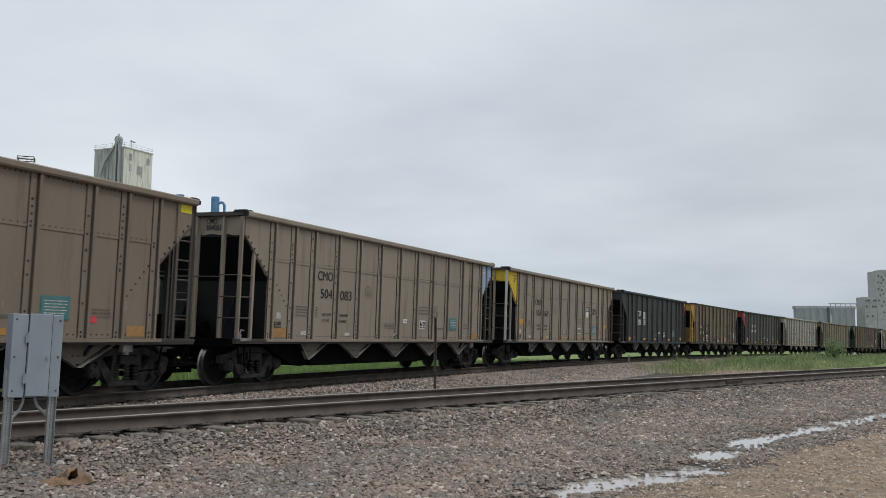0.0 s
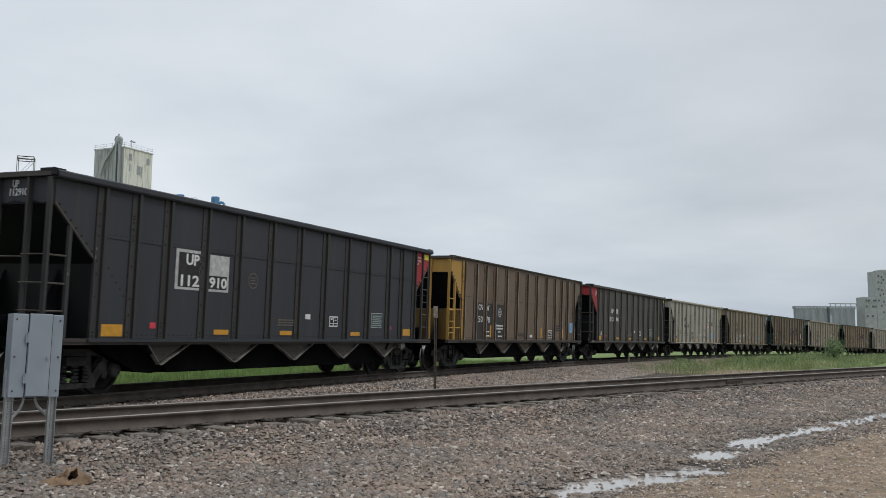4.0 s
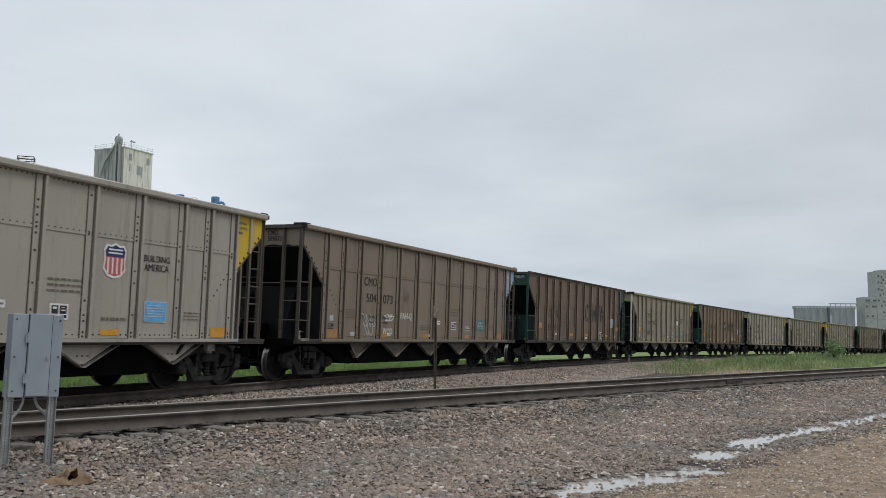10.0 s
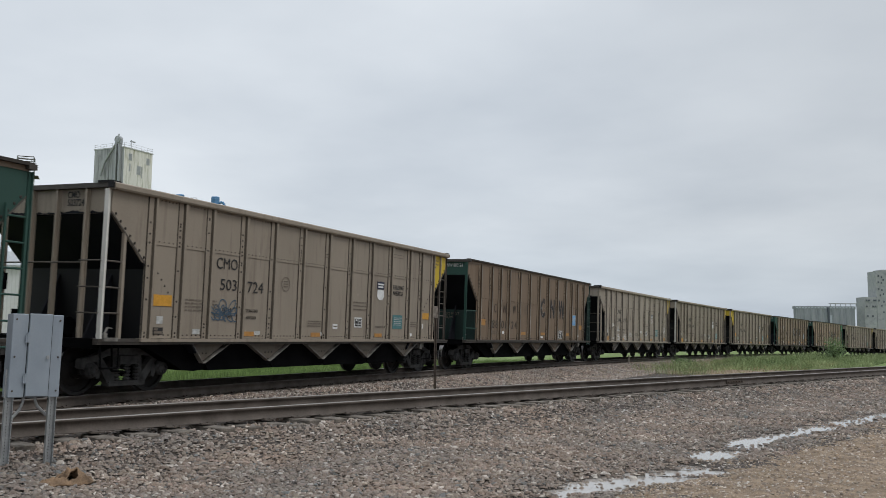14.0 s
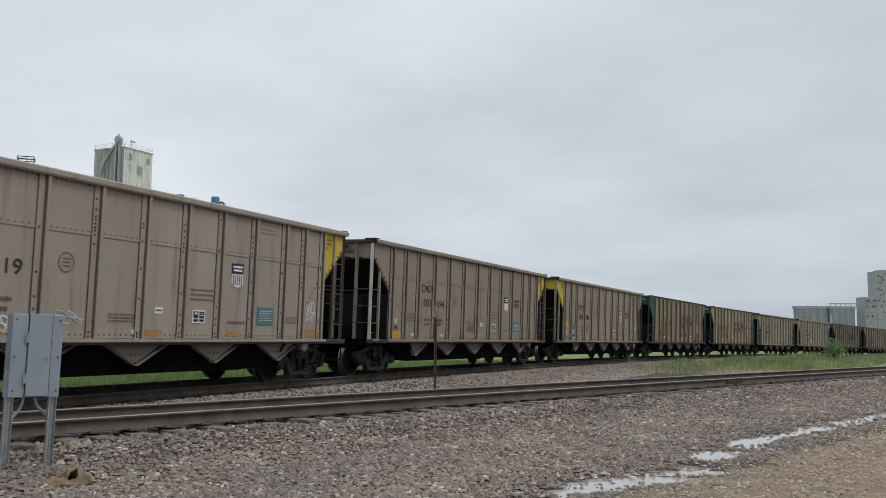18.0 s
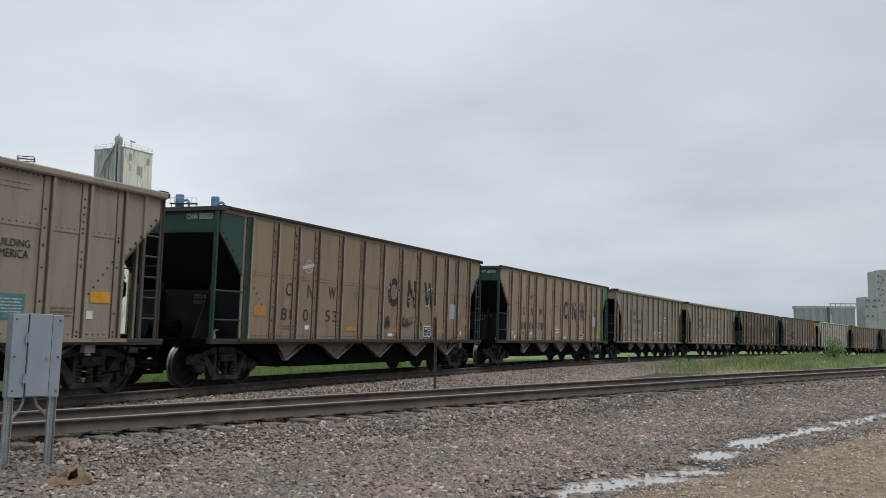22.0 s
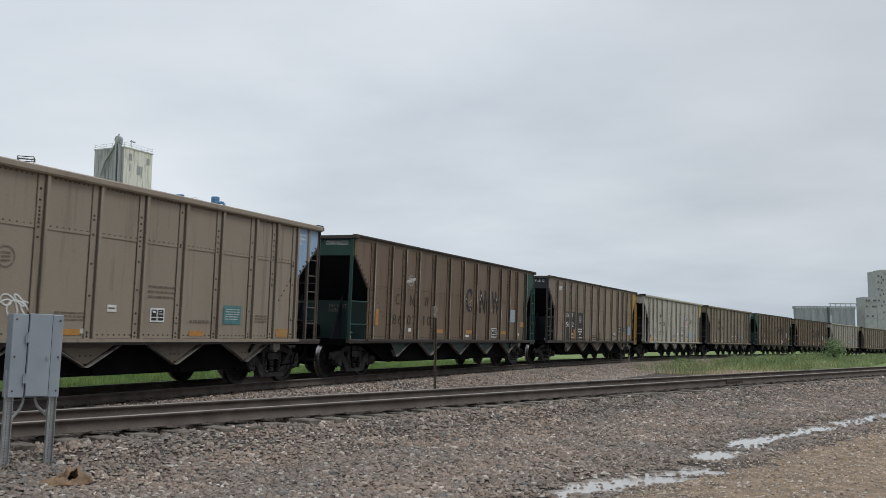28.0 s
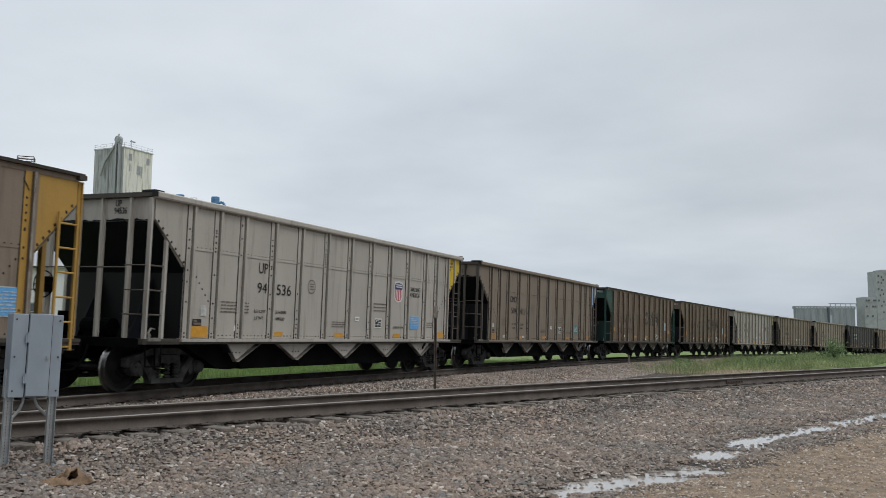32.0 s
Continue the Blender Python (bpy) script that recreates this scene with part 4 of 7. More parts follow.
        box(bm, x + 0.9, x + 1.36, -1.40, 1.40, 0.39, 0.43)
        bit("hopper_chute", bm, "under", label="sooty black discharge chute, deepened by painted shade")
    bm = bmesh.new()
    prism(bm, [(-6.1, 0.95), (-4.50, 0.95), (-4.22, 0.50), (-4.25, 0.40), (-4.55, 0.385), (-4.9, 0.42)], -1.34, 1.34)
    bit("hopper_chute", bm, "under", label="sooty black discharge chute, deepened by painted shade")
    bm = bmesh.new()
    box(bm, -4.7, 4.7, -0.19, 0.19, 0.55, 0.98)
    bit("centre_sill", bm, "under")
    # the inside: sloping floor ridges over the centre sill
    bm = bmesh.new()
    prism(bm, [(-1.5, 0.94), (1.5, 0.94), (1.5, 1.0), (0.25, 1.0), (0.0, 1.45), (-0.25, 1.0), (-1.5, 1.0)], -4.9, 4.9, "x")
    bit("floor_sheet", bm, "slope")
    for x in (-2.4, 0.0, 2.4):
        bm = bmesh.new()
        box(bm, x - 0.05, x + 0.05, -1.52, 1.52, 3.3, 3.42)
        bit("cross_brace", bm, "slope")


def truck_bits():
    for cx in (-6.135, 6.135):
        for s in (-1, 1):
            y0, y1 = sorted((s * 0.98, s * 1.12))
            bm = bmesh.new()
            arch = [(-1.12, 0.50), (-1.10, 0.66), (-0.80, 0.72), (-0.48, 0.84), (0.48, 0.84), (0.80, 0.72), (1.10, 0.66), (1.12, 0.50), (0.98, 0.46), (0.96, 0.56), (0.82, 0.60), (0.52, 0.70), (0.34, 0.72), (-0.34, 0.72), (-0.52, 0.70), (-0.82, 0.60), (-0.96, 0.56), (-0.98, 0.46)]
            prism(bm, [(cx + x, z) for x, z in arch], y0, y1)
            for g in (-1, 1):
                prism(bm, [(cx + g * x, z) for x, z in ((0.80, 0.66), (0.62, 0.66), (0.30, 0.30), (0.30, 0.18), (0.44, 0.17))], y0, y1)
                prism(bm, [(cx + g * x, z) for x, z in ((0.36, 0.74), (0.26, 0.74), (0.30, 0.20), (0.40, 0.24))], y0 + 0.01, y1 - 0.01)
                prism(bm, [(cx + g * x, z) for x, z in ((0.70, 0.62), (0.78, 0.42), (0.73, 0.30), (0.66, 0.32), (0.64, 0.58))], y0 + 0.01, y1 - 0.01)
            box(bm, cx - 0.46, cx + 0.46, y0 - 0.02, y1 + 0.02, 0.16, 0.25)
            frame_i = bit("side_frame", bm, "truck", label="dusty cast-steel truck side frame")
            bm = bmesh.new()
            for k in range(5):
                x = cx - 0.26 + 0.13 * k
                yy = s * (1.09 if k % 2 == 0 else 1.0)
                for j in range(5):
                    lathe(bm, [(0.042, 0.255 + 0.062 * j), (0.064, 0.272 + 0.062 * j), (0.064, 0.290 + 0.062 * j), (0.042, 0.308 + 0.062 * j)], 7, "z", (x, yy, 0))
            bit("spring_nest", bm, "spring", under=frame_i, label="nest of coil springs")
            for g in (-1, 1):
                bm = bmesh.new()
                lathe(bm, [(0.10, 0.0), (0.14, 0.02), (0.14, 0.16), (0.12, 0.19)], 16, "y", (0, 0, 0))
                m = Matrix.Translation((cx + g * 0.895, s * 0.98, 0.457)) @ (Matrix.Identity(4) if s > 0 else Matrix.Rotation(math.pi, 4, "Z"))
                bm.transform(m)
                bit("journal_bearing", bm, "truck", under=frame_i)
        bm = bmesh.new()
        prism(bm, [(-1.15, 0.55), (1.15, 0.55), (1.15, 0.70), (0.5, 0.80), (-0.5, 0.80), (-1.15, 0.70)], cx - 0.22, cx + 0.22, "x")
        tube(bm, (cx, 0, 0.75), (cx, 0, 0.95), 0.18, 14)
        bit("bolster", bm, "truck")
        bm = bmesh.new()
        for g in (-1, 1):
            box(bm, cx + g * 0.36 - 0.05, cx + g * 0.36 + 0.05, -0.95, 0.95, 0.30, 0.40)
            for s in (-1, 1):
                box(bm, *sorted((cx + g * 0.41, cx + g * 0.46)), s * 0.76 - 0.07, s * 0.76 + 0.07, 0.25, 0.52)
        bit("brake_beam", bm, "under")


def wheel_meshes():
    bm = bmesh.new()
    tube(bm, (0, -0.98, 0), (0, 0.98, 0), 0.085, 12)
    axle = mesh_of(bm, "wheelset", (WHEEL,))
    bm = bmesh.new()
    lathe(bm, [(0.10, -0.10), (0.15, -0.09), (0.17, -0.03), (0.30, 0.015), (0.385, -0.02), (0.395, -0.060), (0.452, -0.066), (0.455, 0.03), (0.475, 0.06), (0.39, 0.066)], 32, "y")
    wheel = mesh_of(bm, "wheel", (WHEEL,), False)
    bm = bmesh.new()
    lathe(bm, [(0.4525, -0.064), (0.4575, -0.055), (0.460, 0.025), (0.484, 0.045), (0.484, 0.058)], 32, "y", caps=False)
    tyre = mesh_of(bm, "rim", (TREAD,), False)
    bm = bmesh.new()
    lathe(bm, [(0.115, 0.0), (0.115, 0.02), (0.06, 0.03)], 16, "y")
    for k in range(3):
        a = 2.094 * k
        tube(bm, (0.07 * math.cos(a), 0.01, 0.07 * math.sin(a)), (0.07 * math.cos(a), 0.05, 0.07 * math.sin(a)), 0.02, 6)
    cap = mesh_of(bm, "bearing_cap", (TRUCK,))
    return axle, wheel, tyre, cap


def shorten_brown():
    """The brown cars are a hand shorter at each end: their end parts are warped copies."""
    for k, (name, me, slot, at, label, under, kind) in enumerate(list(CAR_BITS)):
        xs = [v.co.x for v in me.vertices]
        if max(xs) < 6.6 and min(xs) > -6.6 or kind == "a":
            continue
        short = me.copy()
        for v in short.vertices:
            v.co.x -= math.copysign(0.10 * min(1.0, max(0.0, (abs(v.co.x) - 6.3) / 0.8)), v.co.x)
        if kind == "both":
            CAR_BITS[k] = (name, me, slot, at, label, under, "a")
            CAR_BITS.append((name, short, slot, at, label, under, "b"))
        else:
            CAR_BITS[k] = (name, short, slot, at, label, under, kind)


car_body_bits()
shorten_brown()
truck_bits()
AXLE, WHEELM, TYRE, CAP = wheel_meshes()
TEXT_CACHE = {}


def text_mesh(words, size, bold=0.0):
    key = (words, size, bold)
    if key not in TEXT_CACHE:
        cu = bpy.data.curves.new("lettering", "FONT")
        cu.body, cu.size, cu.extrude, cu.offset = words, size, 0.002, bold
        cu.align_x, cu.resolution_u = "LEFT", 3
        ob = bpy.data.objects.new("lettering", cu)
        me = bpy.data.meshes.new_from_object(ob)
        bpy.data.objects.remove(ob)
        me.name = "lettering"
        TEXT_CACHE[key] = me
    return TEXT_CACHE[key]


def car_object(name, me, material, parent, at=None, label="", flange=None):
    ob = new(name, me)
    ob.parent = parent
    if at is not None:
        ob.matrix_basis = at
    if not me.materials:
        me.materials.append(material)
    slot = ob.material_slots[0]
    slot.link = "OBJECT"
    slot.material = material
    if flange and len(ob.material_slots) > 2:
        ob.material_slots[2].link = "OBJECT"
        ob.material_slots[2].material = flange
    return tagged(ob, label)


def fitted(car, words, x0, x1, z0, z1, material, label="", y=SIDE - 0.012, bold=0.0):
    """Lettering that fills a given width and height on the camera side."""
    me = text_mesh(words, 1.0, bold)
    co = np.empty(len(me.vertices) * 3)
    me.vertices.foreach_get("co", co)
    co = co.reshape(-1, 3)
    lo, hi = co.min(0), co.max(0)
    sx, sz = (x1 - x0) / (hi[0] - lo[0]), (z1 - z0) / (hi[1] - lo[1])
    at = Matrix.Translation((x0 - lo[0] * sx, y, z0 - lo[1] * sz)) @ Matrix.Rotation(math.pi / 2, 4, "X") @ Matrix.Diagonal((sx, sz, 1, 1))
    return car_object("lettering", me, material, car, at, label)


def decal(car, x0, x1, z0, z1, material, label="", name="decal", y=None, seq=0):
    y = SIDE - 0.010 - 0.004 * seq if y is None else y
    bm = bmesh.new()
    box(bm, x0, x1, y - 0.002, y + 0.002, z0, z1)
    return part(name, bm, material, car, label)


def bars(car, x0, z0, rows, w, h, material, gap=1.9, label="lines of small print", seed=1, y=SIDE - 0.0115):
    """Small print too fine to read, as broken bars."""
    bm = bmesh.new()
    rng = random.Random(seed)
    for r in range(rows):
        x, z = x0, z0 - r * h * gap
        while x < x0 + w:
            l = rng.uniform(0.05, 0.16)
            box(bm, x, min(x + l, x0 + w), y - 0.002, y + 0.002, z, z + h)
            x += l + 0.03
    return tagged(part("small_print", bm, material, car, label), kind="stuff")


def shield(car, x, z, w, h, fill):
    rim = [(-0.5, 0.80), (-0.38, 0.95), (-0.2, 0.92), (0, 1.0), (0.2, 0.92), (0.38, 0.95), (0.5, 0.80), (0.46, 0.5), (0.5, 0.25), (0.3, 0.06), (0, 0), (-0.3, 0.06), (-0.5, 0.25), (-0.46, 0.5)]
    for k, (sc, mat, lo) in enumerate(((1.08, WHITE, 0.0), (0.94, fill, 0.0))):
        bm = bmesh.new()
        prism(bm, [(x + w * sc * a, z + h / 2 + h * sc * (b - 0.5)) for a, b in rim], SIDE - 0.012 - 0.003 * k, SIDE - 0.008)
        part("shield_emblem", bm, mat, car, "shield emblem in white, blue and faded red")
    bm = bmesh.new()
    prism(bm, [(x + w * 0.94 * a, z + h / 2 + h * 0.94 * (max(b, 0.62) - 0.5)) for a, b in rim[:8] + [(-0.47, 0.62)]], SIDE - 0.018, SIDE - 0.008)
    part("shield_emblem", bm, NAVY, car, "navy upper field of the emblem")
    bm = bmesh.new()
    for j in range(2):
        box(bm, x - 0.33 * w, x + 0.33 * w, SIDE - 0.021, SIDE - 0.017, z + h * (0.80 - 0.10 * j), z + h * (0.85 - 0.10 * j))
    part("emblem_bars", bm, WHITE, car)
    bm = bmesh.new()
    for j in range(4):
        box(bm, x + w * (-0.36 + 0.215 * j), x + w * (-0.29 + 0.215 * j), SIDE - 0.018, SIDE - 0.014, z + 0.10 * h, z + 0.58 * h)
    part("emblem_stripes", bm, WHITE if fill is RDECAL else PALEPINK, car)


def block_emblem(car, x, z, w, h, striped):
    """Navy block with two pale bars over a small white shield, striped on some cars."""
    bm = bmesh.new()
    prism(bm, [(x + w * a, z + h * b) for a, b in ((-0.5, 0.58), (0.5, 0.58), (0.5, 0.98), (0.25, 0.96), (0.0, 1.0), (-0.25, 0.96), (-0.5, 0.98))], SIDE - 0.014, SIDE - 0.008)
    part("shield_emblem", bm, NAVYINK, car, "navy upper field of the emblem")
    bm = bmesh.new()
    for j in range(2):
        box(bm, x - (0.40 - 0.04 * j) * w, x + (0.40 - 0.04 * j) * w, SIDE - 0.017, SIDE - 0.013, z + h * (0.80 - 0.14 * j), z + h * (0.88 - 0.14 * j))
    part("emblem_bars", bm, WHITE, car)
    bm = bmesh.new()
    prism(bm, [(x + w * a, z + h * b) for a, b in ((-0.46, 0.54), (-0.5, 0.2), (-0.3, 0.05), (0, 0), (0.3, 0.05), (0.5, 0.2), (0.46, 0.54))], SIDE - 0.014, SIDE - 0.008)
    part("shield_emblem", bm, WHITE, car, "white lower shield of the emblem")
    if striped:
        bm = bmesh.new()
        for j in range(5):
            box(bm, x + w * (-0.38 + 0.17 * j), x + w * (-0.30 + 0.17 * j), SIDE - 0.017, SIDE - 0.013, z + 0.10 * h, z + 0.50 * h)
        part("emblem_stripes", bm, OLDRED, car, "faded red stripes")


def scribble(car, x, z, w, h, material, seed):
    """Loops of spray paint."""
    rng = random.Random(seed)
    bm = bmesh.new()
    n = 105
    a, b = rng.uniform(0, 6), rng.uniform(0, 6)
    pts = [(x + w * (i / n * 0.75 + 0.16 * math.sin(0.29 * i + a)) + 0.1 * w, z + h * (0.5 + 0.42 * math.sin(0.23 * i + b) * math.cos(0.078 * i))) for i in range(n)]
    edge = []
    for k, p in enumerate(pts):
        a, b = pts[max(k - 1, 0)], pts[min(k + 1, n - 1)]
        d = Vector((b[0] - a[0], b[1] - a[1]))
        nrm = Vector((-d.y, d.x)).normalized() * 0.012
        edge.append([bm.verts.new((p[0] + g * nrm.x, SIDE - 0.013, p[1] + g * nrm.y)) for g in (-1, 1)])
    for a, b in zip(edge[:-1], edge[1:]):
        bm.faces.new((a[0], a[1], b[1], b[0]))
    return part("graffiti", bm, material, car, "spray-painted scrawl")


WHEELSETS = []
CARS = []


def hopper_car(n, label, body, post=None, chord=None, ends=(None, None), corners=(None, None), epost=None, build="a", bulk=None, hood=None):
    car = thing("hopper_car", label, "hopper wagon", track_pose(0), "coal train cars")
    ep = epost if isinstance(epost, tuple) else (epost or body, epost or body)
    # hood plates stand upright, so their underside shade comes from a darker paint
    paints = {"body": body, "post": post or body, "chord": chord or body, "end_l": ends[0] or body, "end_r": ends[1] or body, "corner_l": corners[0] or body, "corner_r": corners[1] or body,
              "cpost_l": PALEPOST if n in (1, 8, 11) else ep[0], "epost_l": ep[0], "epost_r": ep[1], "cap": DARKCAP, "post_l": corners[0] or post or body, "post_r": corners[1] or post or body, "endpost": ep[0] if body not in (BLACK, BLACK2) else BLACKP, "rod": EPOST, "soot": SOOT, "slope": SLOPE, "bulk": bulk or SLOPE, "web": DARKCAP, "sill": (chord or body) if "a" in build else DARKCAP, "hood": hood or (body if body in (GREY, GREY2) else SHADE_TONE[body.name] if body not in (BLACK, BLACK2) else DARKCAP), "lip": LIP, "under": UNDER, "truck": TRUCK, "spring": TRUCK}
    made = []
    for name, me, slot, at, lab, under, kind in CAR_BITS:
        if kind != "both" and kind not in build:
            made.append(None)
            continue
        made.append(car_object(name, me, paints[slot], made[under] if under is not None else car, at, lab, SHADE_TONE[body.name] if name == "side_post" else None))
    for x in (-7.03, -5.24, 5.24, 7.03):
        ax = new("wheelset", AXLE)
        ax.parent = car
        ax.matrix_basis = pose(x, 0, 0.459)
        tagged(ax, "steel axle with two wheels")
        for s in (-1, 1):
            turn = Matrix.Translation((0, s * 0.755, 0)) @ (Matrix.Rotation(math.pi, 4, "Z") if s > 0 else Matrix.Identity(4))
            part("wheel", WHEELM, None, ax, at=turn)
            part("rim", TYRE, None, ax, "bright worn wheel rim", at=turn)
            part("bearing_cap", CAP, None, ax, at=Matrix.Translation((0, s * 1.17, 0)) @ (Matrix.Identity(4) if s > 0 else Matrix.Rotation(math.pi, 4, "Z")))
        WHEELSETS.append((ax, n, x))
    CARS.append((car, n))
    return car


def test_panel(car, x0, x1, z0, z1):
    """White-framed black consolidated stencil with white fields."""
    decal(car, x0, x1, z0, z1, WHITE, "white-framed test panel")
    w, h = x1 - x0, z1 - z0
    decal(car, x0 + 0.03, x1 - 0.03, z0 + 0.03, z1 - 0.03, INK, seq=1)
    xm = x0 + 0.48 * w
    decal(car, xm - 0.012, xm + 0.012, z0 + 0.03, z1 - 0.03, WHITE, seq=2)
    decal(car, x0 + 0.03, x1 - 0.03, z0 + 0.30 * h, z0 + 0.36 * h, WHITE, seq=2)
    decal(car, x0 + 0.06, xm - 0.05, z0 + 0.66 * h, z0 + 0.80 * h, WHITE, seq=2)
    decal(car, xm + 0.05, x1 - 0.06, z0 + 0.55 * h, z0 + 0.62 * h, WHITE, seq=2)
    decal(car, xm + 0.05, x1 - 0.08, z0 + 0.72 * h, z0 + 0.78 * h, PALEPRINT, seq=2)


def common_marks(car, n, ink=GHOST, seed=0):
    """Placards and reflectors that all these cars carry."""
    x, z = (-0.62, 1.37) if n in (1, 12) else (0.40, 1.29) if n == 8 else (0.40, 1.50)
    decal(car, x, x + 0.22, z, z + 0.12, WHITE, "white placard")
    decal(car, x + 0.03, x + 0.19, z + 0.045, z + 0.075, GHOST, seq=1)
    test_panel(car, 1.48, 1.86, 1.34, 1.60)
    bars(car, -5.15, 1.78, 4, 0.95, 0.026, ink, 2.6, seed=seed)
    bars(car, -0.75, 1.45, 3, 0.75, 0.022, ink, 2.6, seed=seed + 1)
    bars(car, 2.6, 1.35, 1, 0.6, 0.05, ink, seed=seed + 2)
    bars(car, 4.75, 1.52, 3, 0.45, 0.024, ink, 2.6, seed=seed + 8)


def reflectors(car, where, z=1.09, w=0.42, h=0.10, worn=None):
    for x in where:
        decal(car, x, x + w, z, z + h, ORANGE if worn is None else worn, "yellow reflector strip", "reflector")


def notice(car, x0, x1, z0, z1, material, seed):
    decal(car, x0, x1, z0, z1, material if material is TEAL else PALEPRINT, "printed notice board")
    decal(car, x0 + 0.016, x1 - 0.016, z0 + 0.016, z1 - 0.016, material, seq=1)
    bm = bmesh.new()
    rng = random.Random(seed)
    z = z1 - 0.09
    while z > z0 + 0.05:
        x = x0 + 0.07
        while x < x1 - 0.1:
            l = rng.uniform(0.05, 0.16)
            box(bm, x, min(x + l, x1 - 0.06), SIDE - 0.021, SIDE - 0.017, z, z + 0.018)
            x += l + 0.025
        z -= 0.05
    tagged(part("small_print", bm, PALEPRINT, car), kind="stuff")


def ring(car, x, z, r, material):
    bm = bmesh.new()
    for i in range(20):
        a, b = 2 * math.pi * i / 20, 2 * math.pi * (i + 1) / 20
        vs = [bm.verts.new((x + q * math.cos(t), SIDE - 0.012, z + q * math.sin(t))) for t, q in ((a, r), (b, r), (b, r * 0.88), (a, r * 0.88))]
        bm.faces.new(vs)
    for j in range(3):
        box(bm, x - r * 0.5, x + r * 0.5, SIDE - 0.013, SIDE - 0.011, z + r * (0.3 - 0.35 * j), z + r * (0.42 - 0.35 * j))
    part("stencil_ring", bm, material, car, "round stencil mark")


def tan_car(n, body, first, second, ends=(None, None), corners=(None, None), emblem=False, mark="CMO", label=None, scrawl=(), board=TEAL, side_yellow=True, ink=INK, posts=None):
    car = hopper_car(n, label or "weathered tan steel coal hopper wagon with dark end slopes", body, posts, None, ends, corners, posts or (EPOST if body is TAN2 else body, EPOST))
    fitted(car, mark, -3.90 if mark == "UP" else -4.26, -3.57, 2.46, 2.69, ink)
    fitted(car, first, -4.11 if len(first) == 3 else -3.92, -3.57, 2.03, 2.26, ink)
    fitted(car, second, -3.19, -2.62, 2.02, 2.26, ink)
    ring(car, -1.75, 2.28, 0.17, GHOST)
    common_marks(car, n, seed=n)
    fitted(car, "LD LMT", -4.0, -3.58, 1.60, 1.67, DIMINK)
    fitted(car, "LT WT", -3.98, -3.66, 1.45, 1.52, DIMINK)
    fitted(car, "236500", -3.2, -2.78, 1.60, 1.67, DIMINK)
    fitted(car, "49500", -3.2, -2.84, 1.45, 1.52, DIMINK)
    bars(car, 1.4, 1.98, 3, 0.72, 0.032, GHOST, 2.9, seed=n + 5)
    high = n in (1, 8, 12)
    z = 1.64 if high else 1.07
    decal(car, -6.04, -5.54, z, z + 0.21, ORANGE if high or mark == "UP" or n == 11 else OLDORANGE, "yellow reflector", "reflector")
    reflectors(car, [-3.3, 0.2 if n == 10 else -0.6, 2.6] if side_yellow else [], worn=None if mark == "UP" else FADEORANGE)
    decal(car, 5.58, 6.04, z, z + 0.19, ORANGE if high or mark == "UP" else OLDORANGE, "yellow reflector", "reflector")
    zb = 1.11 if high else 1.29
    decal(car, -6.0, -5.74, zb, zb + 0.13, INK, "small stencilled box")
    decal(car, -5.98, -5.76, zb + 0.015, zb + 0.06, GHOST, seq=1)
    decal(car, -5.98, -5.88, zb + 0.075, zb + 0.115, GHOST, seq=1)
    if high:
        decal(car, 4.58, 4.9, 1.12, 1.21, WHITE, "small white tag")
        decal(car, 5.5, 5.66, 1.36, 1.5, WHITE, "small white tag")
    if mark == "UP":
        decal(car, -5.78, -5.60, 1.48, 1.70, PALEPRINT, "white paper tag")
        decal(car, -4.68, -4.56, 1.20, 1.31, WHITE, "small white tag")
    else:
        decal(car, -5.93, -5.76, zb + 0.20, zb + 0.34, PALEPRINT, "small white paper tag")
        decal(car, -4.9, -4.68, 1.12, 1.22, PALEPRINT, "small white tag")
        for x in (-2.88, -0.18):
            decal(car, x, x + 0.22, 1.12, 1.20, PALEPRINT, "small white tag")
    decal(car, 5.45, 5.53, 1.52, 1.70, PALEPRINT)
    notice(car, 3.64, 4.24, 1.33, 1.72, board, n)
    if emblem and mark == "CMO":
        block_emblem(car, 2.86, 2.10, 0.40, 0.52, n in (10, 12, 15))
        bars(car, 3.60, 3.42, 2, 0.62, 0.016, GHOST, 5.0, seed=n + 33)
    elif emblem:
        shield(car, 2.84, 2.10, 0.50 if mark == "UP" else 0.44, 0.58 if mark == "UP" else 0.48, RDECAL if mark == "UP" else WHITE)
    if emblem and n not in (10, 15):
        fitted(car, "BUILDING", 3.57, 4.26, 2.44, 2.56, INK)
        fitted(car, "AMERICA", 3.58, 4.24, 2.27, 2.40, INK)
    for k, (x, z, w, h, m) in enumerate(scrawl):
        scribble(car, x, z, w, h, m, n * 7 + k)
    letter_end(car, mark, first + second, ink)
    for end, c in zip((-1, 1), corners):
        if c is YELLOW:
            rotary_end(car, end)
        if c is SKYBLUE:
            rotary_end(car, end, WHITE)
    return car


